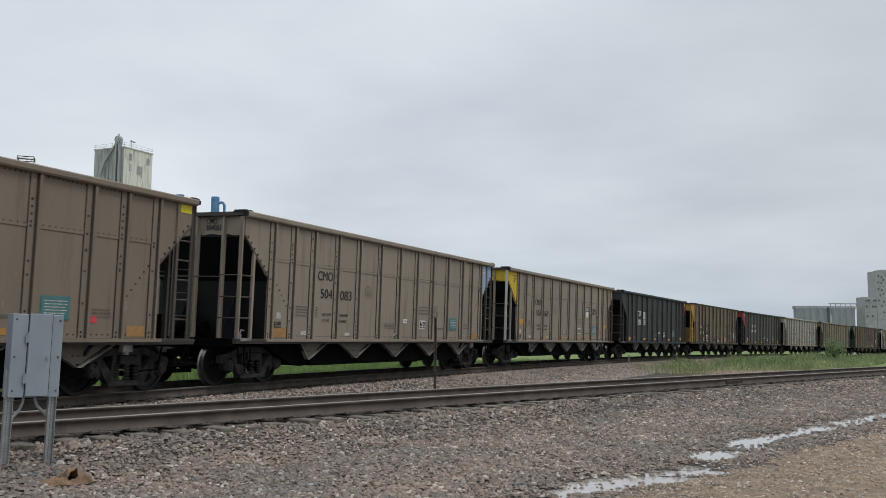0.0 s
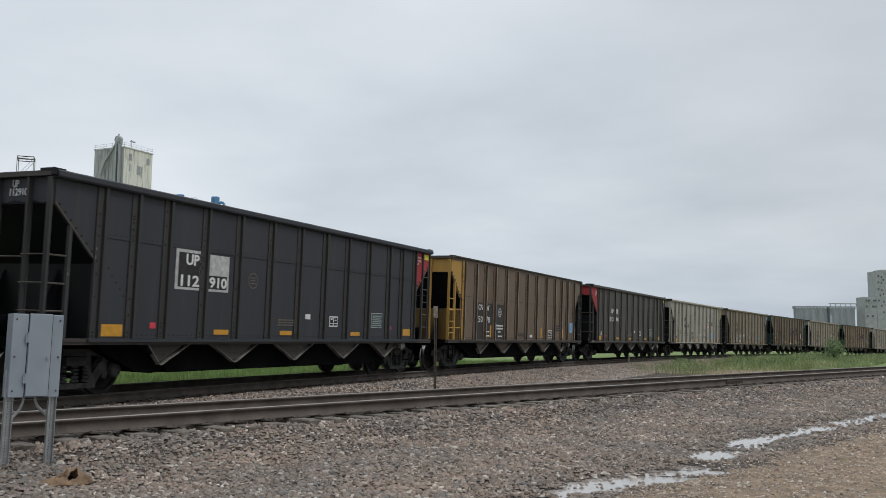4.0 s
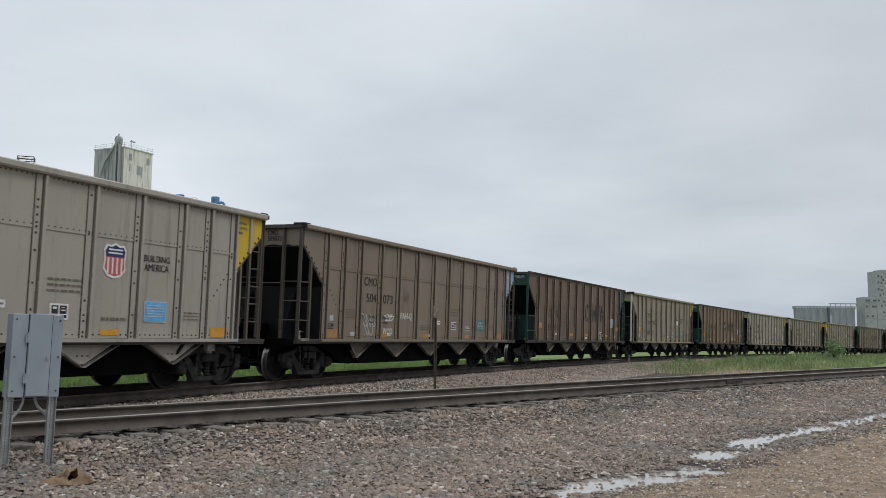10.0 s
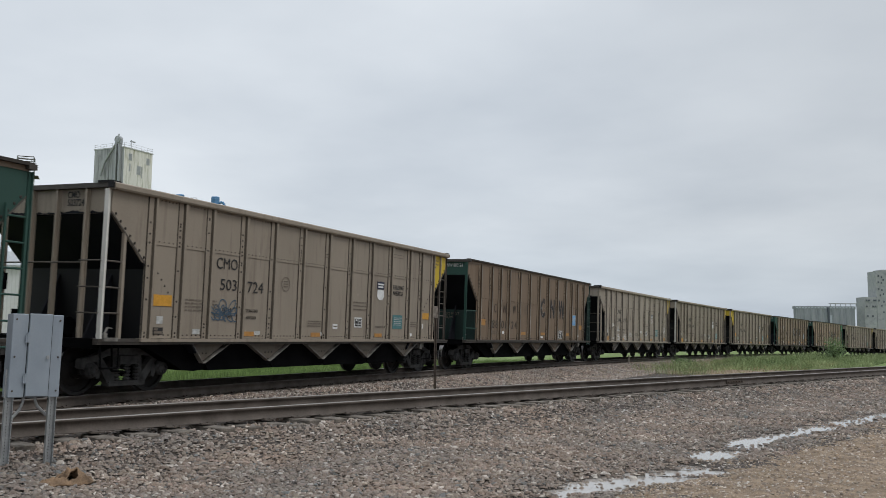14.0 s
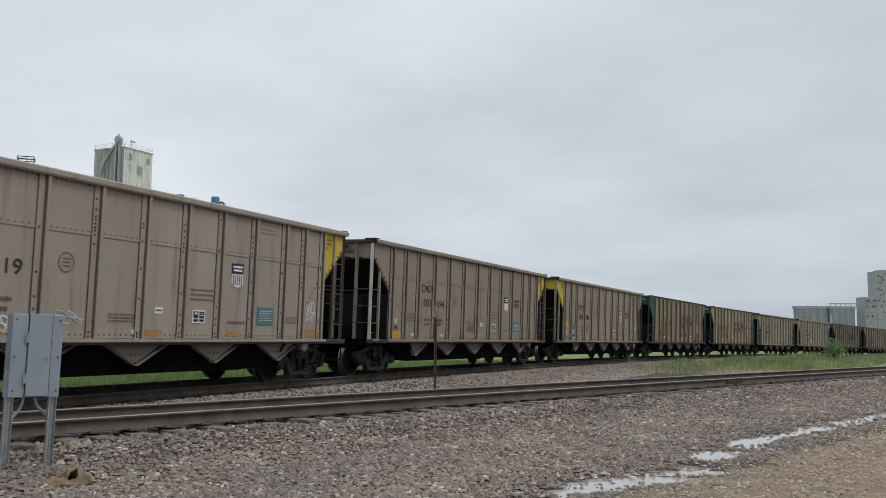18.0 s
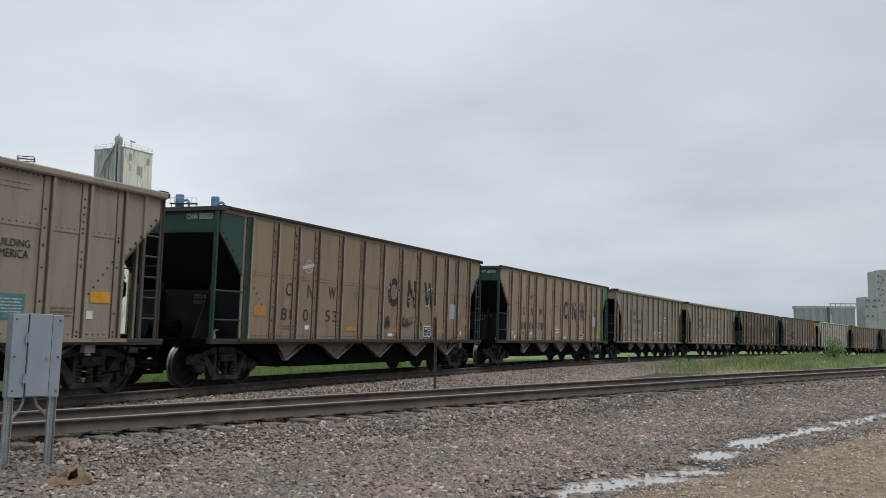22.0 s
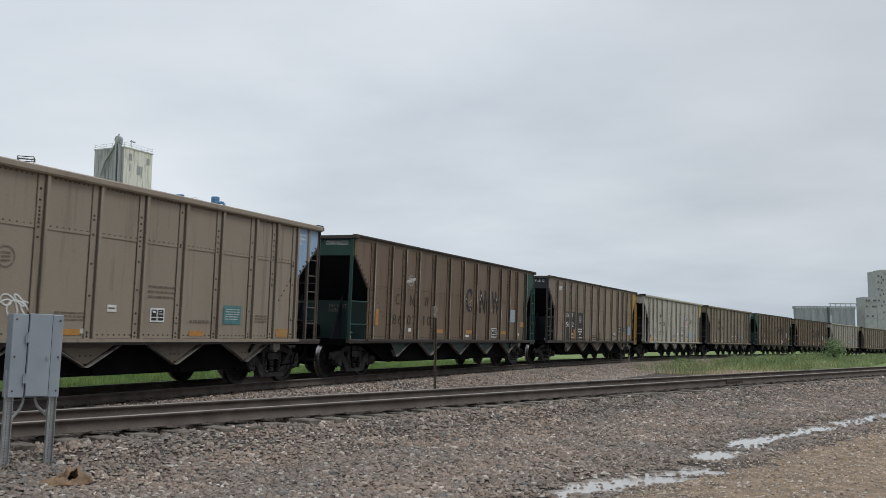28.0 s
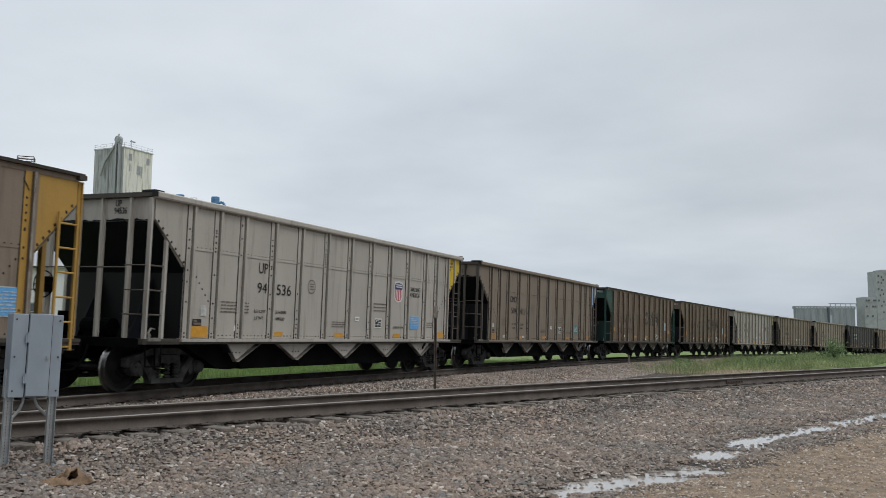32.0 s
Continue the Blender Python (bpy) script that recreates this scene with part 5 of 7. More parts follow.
def letter_end(car, mark, number, material, x=-7.214):
    turn = Matrix.Rotation(-math.pi / 2, 4, "Z") @ Matrix.Rotation(math.pi / 2, 4, "X")
    rows = ((mark, -0.50 if len(mark) > 2 else -0.57, 0.29 if len(mark) > 2 else 0.15, 3.50), (number, -0.50 if len(number) > 5 else -0.55, 0.40 if len(number) > 5 else 0.31, 3.36)) if number else ((mark, -0.66, 0.68, 3.49),)
    for w, y, l, z in rows:
        me = text_mesh(w, 1.0, 0.012)
        co = np.empty(len(me.vertices) * 3)
        me.vertices.foreach_get("co", co)
        co = co.reshape(-1, 3)
        lo, hi = co.min(0), co.max(0)
        car_object("lettering", me, material, car, Matrix.Translation((x, y, z)) @ turn @ Matrix.Diagonal((l / (hi[0] - lo[0]), 0.125 / (hi[1] - lo[1]), 1, 1)))


def rotary_end(car, end, ink=None):
    """Notice on a coloured corner panel."""
    for k, w in enumerate(("ROTARY", "COUPLER", "END")):
        l = 0.30 if k < 2 else 0.15
        x = -6.66 if end < 0 else 6.36
        fitted(car, w, x, x + l, 3.44 - 0.1 * k, 3.50 - 0.1 * k, ink or GHOST, y=SIDE - 0.006)


def old_badge(car, material):
    """Worn round badge crossed by a slanting bar."""
    ring(car, -3.92, 2.75, 0.16, material)
    bm = bmesh.new()
    vs = [bm.verts.new((x, SIDE - 0.016, z)) for x, z in ((-4.22, 2.66), (-3.62, 2.78), (-3.62, 2.86), (-4.22, 2.74))]
    bm.faces.new(vs)
    part("badge_bar", bm, material, car)


def big_letter_car(n, body, ends, corners, label, epost=None, ink=INK, number="880231", posts=None, bulk=None, hood=None, badge=None, small=DIMINK):
    car = hopper_car(n, label, body, posts, None, ends, corners, epost or body, "b", bulk, hood)
    for w, x0, x1 in (("C", 0.17, 0.70), ("N", 1.38, 1.92), ("W", 2.48, 3.26)):
        fitted(car, w, x0, x1, 1.96, 2.76, ink, "large dark flaking letter", bold=0.042)
        flakes(car, x0, x1, 1.97, 2.75, body, n * 5 + int(x0 * 10))
    for w, x0, x1 in (("C", -4.84, -4.62), ("N", -3.94, -3.70), ("W", -2.98, -2.66)):
        fitted(car, w, x0, x1, 2.02, 2.33, LIP if w == "W" and n == 7 else small)
    for j, x in enumerate((-4.99, -4.67, -4.09, -3.76, -3.10, -2.76)):
        w = 0.09 if number[j] == "1" else 0.22
        fitted(car, number[j], x + 0.11 - w / 2, x + 0.11 + w / 2, 1.46, 1.74, LIP if j > 3 and n == 7 else small)
    if badge:
        old_badge(car, badge)
    if n == 17:
        decal(car, -5.98, -5.83, 1.42, 1.86, FADEORANGE, "upright orange reflector", "reflector")
    elif n == 14:
        decal(car, -5.98, -5.80, 1.22, 1.38, PALEGREEN, "pale green tag")
        decal(car, -5.72, -5.58, 1.10, 1.22, WHITE, "small white tag")
    else:
        decal(car, -6.02, -5.62, 1.54, 1.76, FADEORANGE, "yellow reflector", "reflector")
    for x in (-2.06, 0.25, 3.52):
        decal(car, x, x + 0.5, 1.24, 1.35, FADEORANGE, "yellow reflector strip", "reflector")
    decal(car, 5.5, 5.97, 1.53, 1.73, FADEORANGE, "yellow reflector", "reflector")
    test_panel(car, 2.54, 3.04, 1.12, 1.45)
    decal(car, -0.12 + 0.35, 0.5, 1.12, 1.20, WHITE, "small white tag")
    decal(car, 3.12, 3.26, 1.22, 1.36, WHITE, "small white tag")
    decal(car, -4.0, -3.82, 1.26, 1.36, WHITE, "small white tag")
    decal(car, 5.32, 5.42, 1.2, 1.3, WHITE)
    notice(car, 4.42, 5.0, 1.70, 2.17, BLUE if n == 9 else PALEBLUE, n)
    ring(car, -1.55, 2.2, 0.17, GHOST)
    bars(car, -4.95, 1.32, 2, 0.5, 0.035, GHOST, seed=n)
    shift_marks(car, n)
    letter_end(car, "CNW " + number, "", PALEPRINT, -7.116)
    turn = Matrix.Rotation(-math.pi / 2, 4, "Z") @ Matrix.Rotation(math.pi / 2, 4, "X")
    for w, z in (("DO NOT", 1.86), ("HUMP", 1.74)):
        car_object("lettering", text_mesh(w, 0.14), GHOST, car, Matrix.Translation((-6.352, -0.35, z)) @ turn)
    return car


MARKS = ("lettering", "decal", "reflector", "small_print", "shield_emblem", "graffiti", "stencil_ring", "badge_bar", "painted_panel", "number_patch", "peeled_patch")


def shift_marks(car, n):
    """Markings sit a little forward on the shorter brown cars."""
    for c in car.children:
        if c.name.split(".")[0] in MARKS:
            c.matrix_basis = Matrix.Translation((-SLACK.get(n, -0.05), 0, 0)) @ c.matrix_basis


def flakes(car, x0, x1, z0, z1, body, seed):
    """Bare patches and white scratches where the big letters have peeled."""
    rng = random.Random(seed)
    for mat, count, y in ((body, 4 if seed // 5 in (13, 14) else 11, 0.0165), (WHITE, 3 if seed // 5 in (13, 14) else 7, 0.018)):
        bm = bmesh.new()
        for _ in range(count):
            x, z = rng.uniform(x0, x1 - 0.1), rng.uniform(z0, z1 - 0.15)
            w, h = rng.uniform(0.03, 0.12), rng.uniform(0.04, 0.2)
            if mat is WHITE:
                w, h = w * (0.75 if seed // 5 == 17 else 0.35), h * 0.8
            pts = [(x + w * (0.5 + 0.5 * math.cos(t) * rng.uniform(0.6, 1)), z + h * (0.5 + 0.5 * math.sin(t) * rng.uniform(0.6, 1))) for t in (0, 1.05, 2.1, 3.14, 4.2, 5.2)]
            bm.faces.new([bm.verts.new((a, SIDE - y, b)) for a, b in pts])
        tagged(part("peeled_patch", bm, mat, car), kind="stuff")


def dark_plate_car(n, body, first, second, ends, corners, label, epost, bulk=None, posts=None):
    """Brown car with charcoal number plates painted on three panels."""
    car = hopper_car(n, label, body, posts, None, ends, corners, epost, "bp", bulk)
    for a, b in ((-5.04, -4.37), (-4.14, -3.48), (-3.25, -2.36)):
        decal(car, a, b, 1.06, 2.32, CHARCOAL, "charcoal painted panel", "painted_panel", y=SIDE - 0.004)
    fitted(car, "CN", -4.80, -4.42, 2.06, 2.26, WHITE)
    fitted(car, "W", -4.08, -3.84, 2.06, 2.26, WHITE)
    fitted(car, first, -4.95, -4.40, 1.64, 1.85, WHITE)
    fitted(car, second, -4.11, -3.76, 1.64, 1.85, WHITE)
    ring(car, -2.82, 2.02, 0.16, WHITE)
    bars(car, -3.12, 1.52, 2, 0.62, 0.06, WHITE, 1.8, seed=n)
    bars(car, -2.92, 1.30, 1, 0.22, 0.05, WHITE, seed=n + 1)
    bars(car, -2.95, 1.14, 1, 0.42, 0.05, WHITE, seed=n + 2)
    bars(car, -4.08, 1.30, 2, 0.3, 0.05, WHITE, 3, seed=n + 3)
    for x in (-3.72, -0.10) if n == 18 else (-3.72, -1.02, 1.72, 2.37, 4.55):
        decal(car, x, x + 0.13, 1.12, 1.54, ORANGE, "yellow reflector strip", "reflector")
    bars(car, -0.9, 1.25, 2, 0.7, 0.04, INK, seed=n + 4)
    test_panel(car, 2.67, 3.13, 1.12, 1.45)
    if n == 18:
        for k, x in enumerate((0.02, 0.95)):
            scribble(car, x, 1.14, 0.55, 0.36, INK, 40 + k)
            scribble(car, x + 0.05, 1.03, 0.45, 0.16, INK, 50 + k)
        for x0, x1, z0, z1, w in ((3.72, 4.10, 1.39, 1.76, 0.26), (4.65, 4.94, 1.49, 1.73, 0.18)):
            decal(car, x0, x1, z0, z1, CHARCOAL, "dark stencilled panel")
            bars(car, x0 + 0.06, z1 - 0.09, 4 if w > 0.2 else 3, w, 0.035, PALEPRINT, 2.2, seed=n + int(x0), y=SIDE - 0.015)
    else:
        decal(car, 0.42, 0.70, 1.14, 1.24, WHITE, "small white tag")
        bars(car, 3.7, 1.62, 3, 0.4, 0.05, INK, seed=n + 5)
    notice(car, 5.57, 6.12, 1.36, 1.82, BLUE, n)
    if n == 18:
        decal(car, -5.95, -5.45, 3.22, 3.30, PALEPRINT, "scuffed white patch")
        decal(car, -5.82, -5.38, 3.31, 3.40, PALEPRINT, "scuffed white patch")
        letter_end(car, "CNW 15112", "", WHITE, -7.114)
    else:
        for y in (-0.35, 0.35):
            bm = bmesh.new()
            box(bm, -7.112, -7.105, y - 0.25, y + 0.2, 3.48, 3.6)
            part("number_patch", bm, PALEPRINT, car, "scuffed white number patch")
    return car


def black_car(n, first, second, ends, corners, label, backed=False, body=BLACK):
    car = hopper_car(n, label, body, BLACKP if body is BLACK else body, None, ends, corners, BLACKP, "a")
    if backed:
        decal(car, -4.24, -3.5, 1.98, 2.76, PALEPRINT, "scuffed white number patch", y=SIDE - 0.006)
        decal(car, -3.24, -2.6, 1.98, 2.72, PALEPRINT, "scuffed white number patch", y=SIDE - 0.006)
        decal(car, -4.16, -3.53, 2.03, 2.70, INK, y=SIDE - 0.009)
        decal(car, -3.24, -2.66, 2.03, 2.30, INK, y=SIDE - 0.009)
    else:
        decal(car, -3.24, -2.75, 2.46, 2.70, PALEPRINT, "patch of white paint")
        decal(car, -4.28, -4.16, 2.03, 2.28, PALEPRINT, "patch of white paint")
    fitted(car, "UP", -3.95, -3.56, 2.46, 2.68, WHITE, bold=0.03)
    fitted(car, first, -4.08, -3.54, 2.05, 2.27, WHITE, bold=0.03)
    fitted(car, second, -3.22, -2.66, 2.05, 2.27, WHITE, bold=0.03)
    decal(car, 0.38, 0.60, 1.50, 1.62, WHITE, "white placard")
    test_panel(car, 1.48, 1.88, 1.34, 1.60)
    ring(car, -1.75, 2.28, 0.17, GHOST)
    bars(car, -0.75, 1.45, 3, 0.75, 0.03, GHOST, seed=n)
    decal(car, -6.04, -5.54, 1.07, 1.28, ORANGE, "yellow reflector", "reflector")
    reflectors(car, [-3.0, -0.65, 2.56], 1.12, 0.48, 0.1)
    decal(car, 5.52, 6.05, 1.14, 1.33, ORANGE, "yellow reflector", "reflector")
    decal(car, -4.85, -4.7, 1.22, 1.33, RDOT, "small red tag")
    decal(car, 4.72, 4.84, 1.3, 1.4, RDOT, "small red tag")
    notice(car, 3.65, 4.28, 1.34, 1.74, DULLTEAL, n)
    decal(car, 6.80, 7.18, 3.44, 3.60, YDECAL, "yellow placard")
    letter_end(car, "UP", first + second, WHITE)
    for end, c in zip((-1, 1), corners):
        if c is RED:
            rotary_end(car, end, WHITE)
    return car


def build_train():
    tan_car(-2, TAN2, "503", "511", emblem=True)
    a = tan_car(-1, TAN2, "504", "217", (None, None), board=TEAL)
    decal(a, 6.86, 7.18, 3.46, 3.62, YDECAL, "yellow placard")
    decal(a, 4.7, 4.85, 1.3, 1.42, RDOT, "small red tag")
    tan_car(0, TAN, "504", "083", (None, None), (None, SKYBLUE), side_yellow=False, label="tan coal hopper wagon with one pale blue corner panel")
    tan_car(1, TAN, "503", "869", (YELLOW, None), (YELLOW, None), True, label="dusty tan hopper wagon with yellow end")
    black_car(2, "112", "910", (BLACK, RED), (None, RED), "faded black coal hopper wagon with white markings and red rear corner", True)
    dark_plate_car(3, BROWN, "150", "78", (GOLD, None), (GOLD, None), "rusty brown hopper wagon with gold end and charcoal number panels", (GOLD, BLACKP), DKGOLD)
    black_car(4, "112", "804", (RED, BLACK), (RED, None), "faded black coal hopper wagon with red end panels", body=BLACK2)
    scribble(CARS[-1][0], -5.68, 1.27, 0.2, 0.32, WHITE, 12)
    tan_car(5, GREY, "94", "506", (None, YELLOW), (None, YELLOW), True, "UP", "light grey hopper wagon with shield emblem and yellow corner", [(-1.99, 1.30, 0.7, 0.6, INK), (-1.9, 1.2, 0.55, 0.3, INK)], BLUE)
    tan_car(6, TAN2, "504", "073", (None, None), (None, SKYBLUE), scrawl=[(-4.33, 1.05, 0.75, 0.75, PALEPRINT), (-3.1, 1.52, 0.62, 0.26, WHITE), (2.58, 1.3, 0.5, 0.2, PALEPRINT)], label="brown-tan hopper wagon with white graffiti and pale blue corner")
    fitted(CARS[-1][0], "FAH-Q", -2.10, -1.36, 1.58, 1.79, WHITE, "white spray-painted word", bold=0.0)
    fitted(CARS[-1][0], "WOD", -3.14, -2.58, 1.18, 1.34, WHITE, "white spray-painted word", bold=0.0)
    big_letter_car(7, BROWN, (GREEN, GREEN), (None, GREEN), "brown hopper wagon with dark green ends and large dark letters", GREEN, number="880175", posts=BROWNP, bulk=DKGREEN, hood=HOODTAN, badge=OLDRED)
    tan_car(8, TAN, "503", "724", (None, YELLOW), (None, YELLOW), True, scrawl=[(-4.42, 1.36, 0.6, 0.42, SPRAYBLUE), (-4.1, 1.34, 0.75, 0.4, SPRAYBLUE), (-4.4, 1.38, 1.0, 0.5, SPRAYBLUE)], label="tan hopper wagon with blue graffiti and yellow corner panel")
    big_letter_car(9, ORANGEBROWN, (GREEN, None), (None, None), "sandy brown hopper wagon with dark green end and large letters", (GREEN, HOODGREEN), number="880124", posts=BROWN2P, bulk=DKGREEN)
    tan_car(10, TAN3, "504", "319", (None, YELLOW), (None, YELLOW), True, scrawl=[(-4.25, 1.45, 0.5, 0.42, WHITE), (-4.2, 1.04, 0.6, 0.42, WHITE), (-3.11, 1.09, 0.8, 0.34, WHITE), (-2.05, 1.24, 0.8, 0.28, PALEPRINT), (-5.15, 1.74, 0.5, 0.24, WHITE), (5.62, 1.36, 0.4, 0.6, WHITE)], label="tan hopper wagon with white graffiti and yellow corner panel")
    tan_car(11, TAN, "503", "694", (None, YELLOW), (None, YELLOW), True, scrawl=[(-3.4, 1.4, 0.8, 0.5, GHOST), (-0.8, 1.2, 0.9, 0.5, GHOST)], label="dusty tan hopper wagon with yellow corner panel and shield emblem")
    tan_car(12, TAN, "503", "886", (YELLOW, None), (YELLOW, None), True, label="dusty tan hopper wagon with yellow end panels")
    decal(CARS[-1][0], -5.0, -4.78, 1.36, 1.50, PALEGREEN, "pale green tag")
    decal(CARS[-1][0], -5.0, -4.70, 1.18, 1.28, INK)
    big_letter_car(13, BROWN2, (GREEN, None), (GREEN, None), "sandy brown hopper wagon with green end and large dark letters", (GREEN, HOODGREEN), number="880053", posts=BROWN2P, bulk=SLOPE, badge=PALEPRINT)
    for k, (x, w) in enumerate(((0.2, 0.4), (0.25, 0.3), (1.2, 0.6), (1.3, 0.8), (2.3, 0.35))):
        scribble(CARS[-1][0], x, 1.28 + 0.05 * (k % 2), w, 0.4, DIMINK, 60 + k)
    c = big_letter_car(14, BROWN4, (GREEN, LGREEN), (None, LGREEN), "sandy brown hopper wagon with green ends and large dark letters", GREEN, number="880078", badge=OLDRED, small=INK)
    bm = bmesh.new()
    for a, b, z0, z1 in ((-0.80, -0.50, 1.50, 1.70), (-0.76, -0.34, 1.50, 1.52), (-0.74, -0.30, 1.38, 1.39)):
        bm.faces.new([bm.verts.new((x, SIDE - 0.013, z)) for x, z in ((a, z0 - 0.02), (b, z1 - 0.02), (b, z1 + 0.02), (a, z0 + 0.02))])
    part("graffiti", bm, WHITE, c, "three white spray-painted strokes")
    tan_car(15, TAN, "504", "282", (None, YELLOW), (None, YELLOW), True, side_yellow=False, label="weathered tan hopper wagon with a yellow corner panel")
    tan_car(16, TAN, "504", "169", (None, SKYBLUE), (None, SKYBLUE), scrawl=[(-1.9, 1.3, 0.8, 0.5, WHITE)], label="tan hopper wagon with pale blue corner panel")
    big_letter_car(17, BROWN, (GREEN, GREEN), (None, GREEN), "brown hopper wagon with dark green ends and large dark letters", GREEN, number="860210", posts=BROWNP, bulk=DKGREEN, hood=HOODGREEN, badge=PALEPRINT)
    dark_plate_car(18, BROWN3, "151", "12", (BLACK, None), (None, GOLD), "brown hopper wagon with black end and yellow ladder", (BLACKP, GOLD))
    tan_car(19, GREY2, "94", "536", (None, YELLOW), (None, YELLOW), True, "UP", "light grey hopper wagon with shield emblem and yellow corner", (), BLUE)
    tan_car(20, TAN2, "504", "411", (None, None), (None, SKYBLUE), label="brown-tan coal hopper wagon")
    big_letter_car(21, BROWN, (GREEN, None), (GREEN, None), "brown hopper wagon with dark green end", GREEN, posts=BROWNP, bulk=DKGREEN)
    big_letter_car(22, BROWN, (None, None), (None, None), "dark rusty brown hopper wagon", posts=BROWNP)
    tan_car(23, GREY, "94", "518", (None, None), (None, YELLOW), True, "UP", "light grey hopper wagon with shield emblem", (), BLUE)
    for n, body in ((24, TAN2), (25, TAN), (27, TAN2), (28, TAN), (29, BROWN2)):
        tan_car(n, body, "504", "0" + str(n), (None, None), label="dusty tan coal hopper wagon far down the train")
    black_car(26, "112", "655", (BLACK, BLACK), (None, None), "faded black coal hopper wagon far down the train", body=BLACK2)


build_train()


def travelled(t):
    extra = 0.06 * math.sin(math.pi * (t - 8) / 26) ** 2 if 8 < t < 34 else 0.0
    return 9.3784 * t + 0.009854 * t * t + extra


def car_s(n, t):
    return 1.740 + CAR_PITCH * n + SLACK.get(n, -0.05) - travelled(t)


def motions():
    """The train rolls past, its wheels turning while the cars are near."""
    for car, n in CARS:
        rows = []
        for k in range(65):
            t = k * 0.5
            s = car_s(n, t)
            a, b = track_pose(s - 6.135), track_pose(s + 6.135)
            mid = (a.translation + b.translation) / 2
            d = b.translation - a.translation
            th = math.atan2(d.y, d.x)
            base = Matrix.Translation(mid) @ Matrix.Rotation(th, 4, "Z") @ Matrix.Rotation(-math.atan2(d.z, math.hypot(d.x, d.y)), 4, "Y") @ Matrix.Rotation(BANK, 4, "X")
            rows.append((t, base))
        walk(car, rows)
    for ax, n, x in WHEELSETS:
        ts = [k / 15 for k in range(481) if -24 < car_s(n, k / 15) < 48]
        if len(ts) < 3:
            continue
        at = lambda t: pose(x, 0, 0.459) @ Matrix.Rotation(-travelled(t) / 0.459, 4, "Y")
        rows = [(t, at(t)) for t in ts]
        if ts[0] > 0:
            rows.insert(0, (0.0, rows[0][1]))
        if ts[-1] < 32:
            rows.append((32.0, rows[-1][1]))
        walk(ax, rows)


# ---- loose stones ----
def stones(name, x, y, size, seed, label, material=STONE, sink=0.12, flat=0.85):
    rng = np.random.RandomState(seed)
    k = len(x)
    cube = np.array([(a, b, c) for a in (-1, 1) for b in (-1, 1) for c in (-1, 1)], float)
    v = cube[None] * rng.uniform(0.4, 1.0, (k, 8, 3))
    v[:, 1::2, :2] *= rng.uniform(0.05, 0.95, (k, 1, 2))
    v *= np.stack([rng.uniform(0.9, 1.6, k), rng.uniform(0.6, 1.0, k), rng.uniform(0.5, 1.0, k) * flat], 1)[:, None]
    a, t = rng.uniform(0, 6.283, k), rng.uniform(-0.55, 0.55, k)
    ca, sa, ct, st = np.cos(a), np.sin(a), np.cos(t), np.sin(t)
    yz = np.stack([v[..., 1] * ct[:, None] - v[..., 2] * st[:, None], v[..., 1] * st[:, None] + v[..., 2] * ct[:, None]], -1)
    v = np.stack([v[..., 0] * ca[:, None] - yz[..., 0] * sa[:, None], v[..., 0] * sa[:, None] + yz[..., 0] * ca[:, None], yz[..., 1]], -1)
    v *= size[:, None, None] / 2
    z = ground_height(x, y) + size * ((0.5 * flat - sink) * 0.5 + rng.uniform(0, 0.35, k))
    v += np.stack([x, y, z], 1)[:, None]
    q = np.array([(0, 1, 3, 2), (4, 6, 7, 5), (0, 4, 5, 1), (2, 3, 7, 6), (1, 5, 7, 3)])
    f = (q[None] + 8 * np.arange(k)[:, None, None]).reshape(-1, 4)
    return sheet(name, v.reshape(-1, 3), f, (material,), label, "stuff", "gravel")


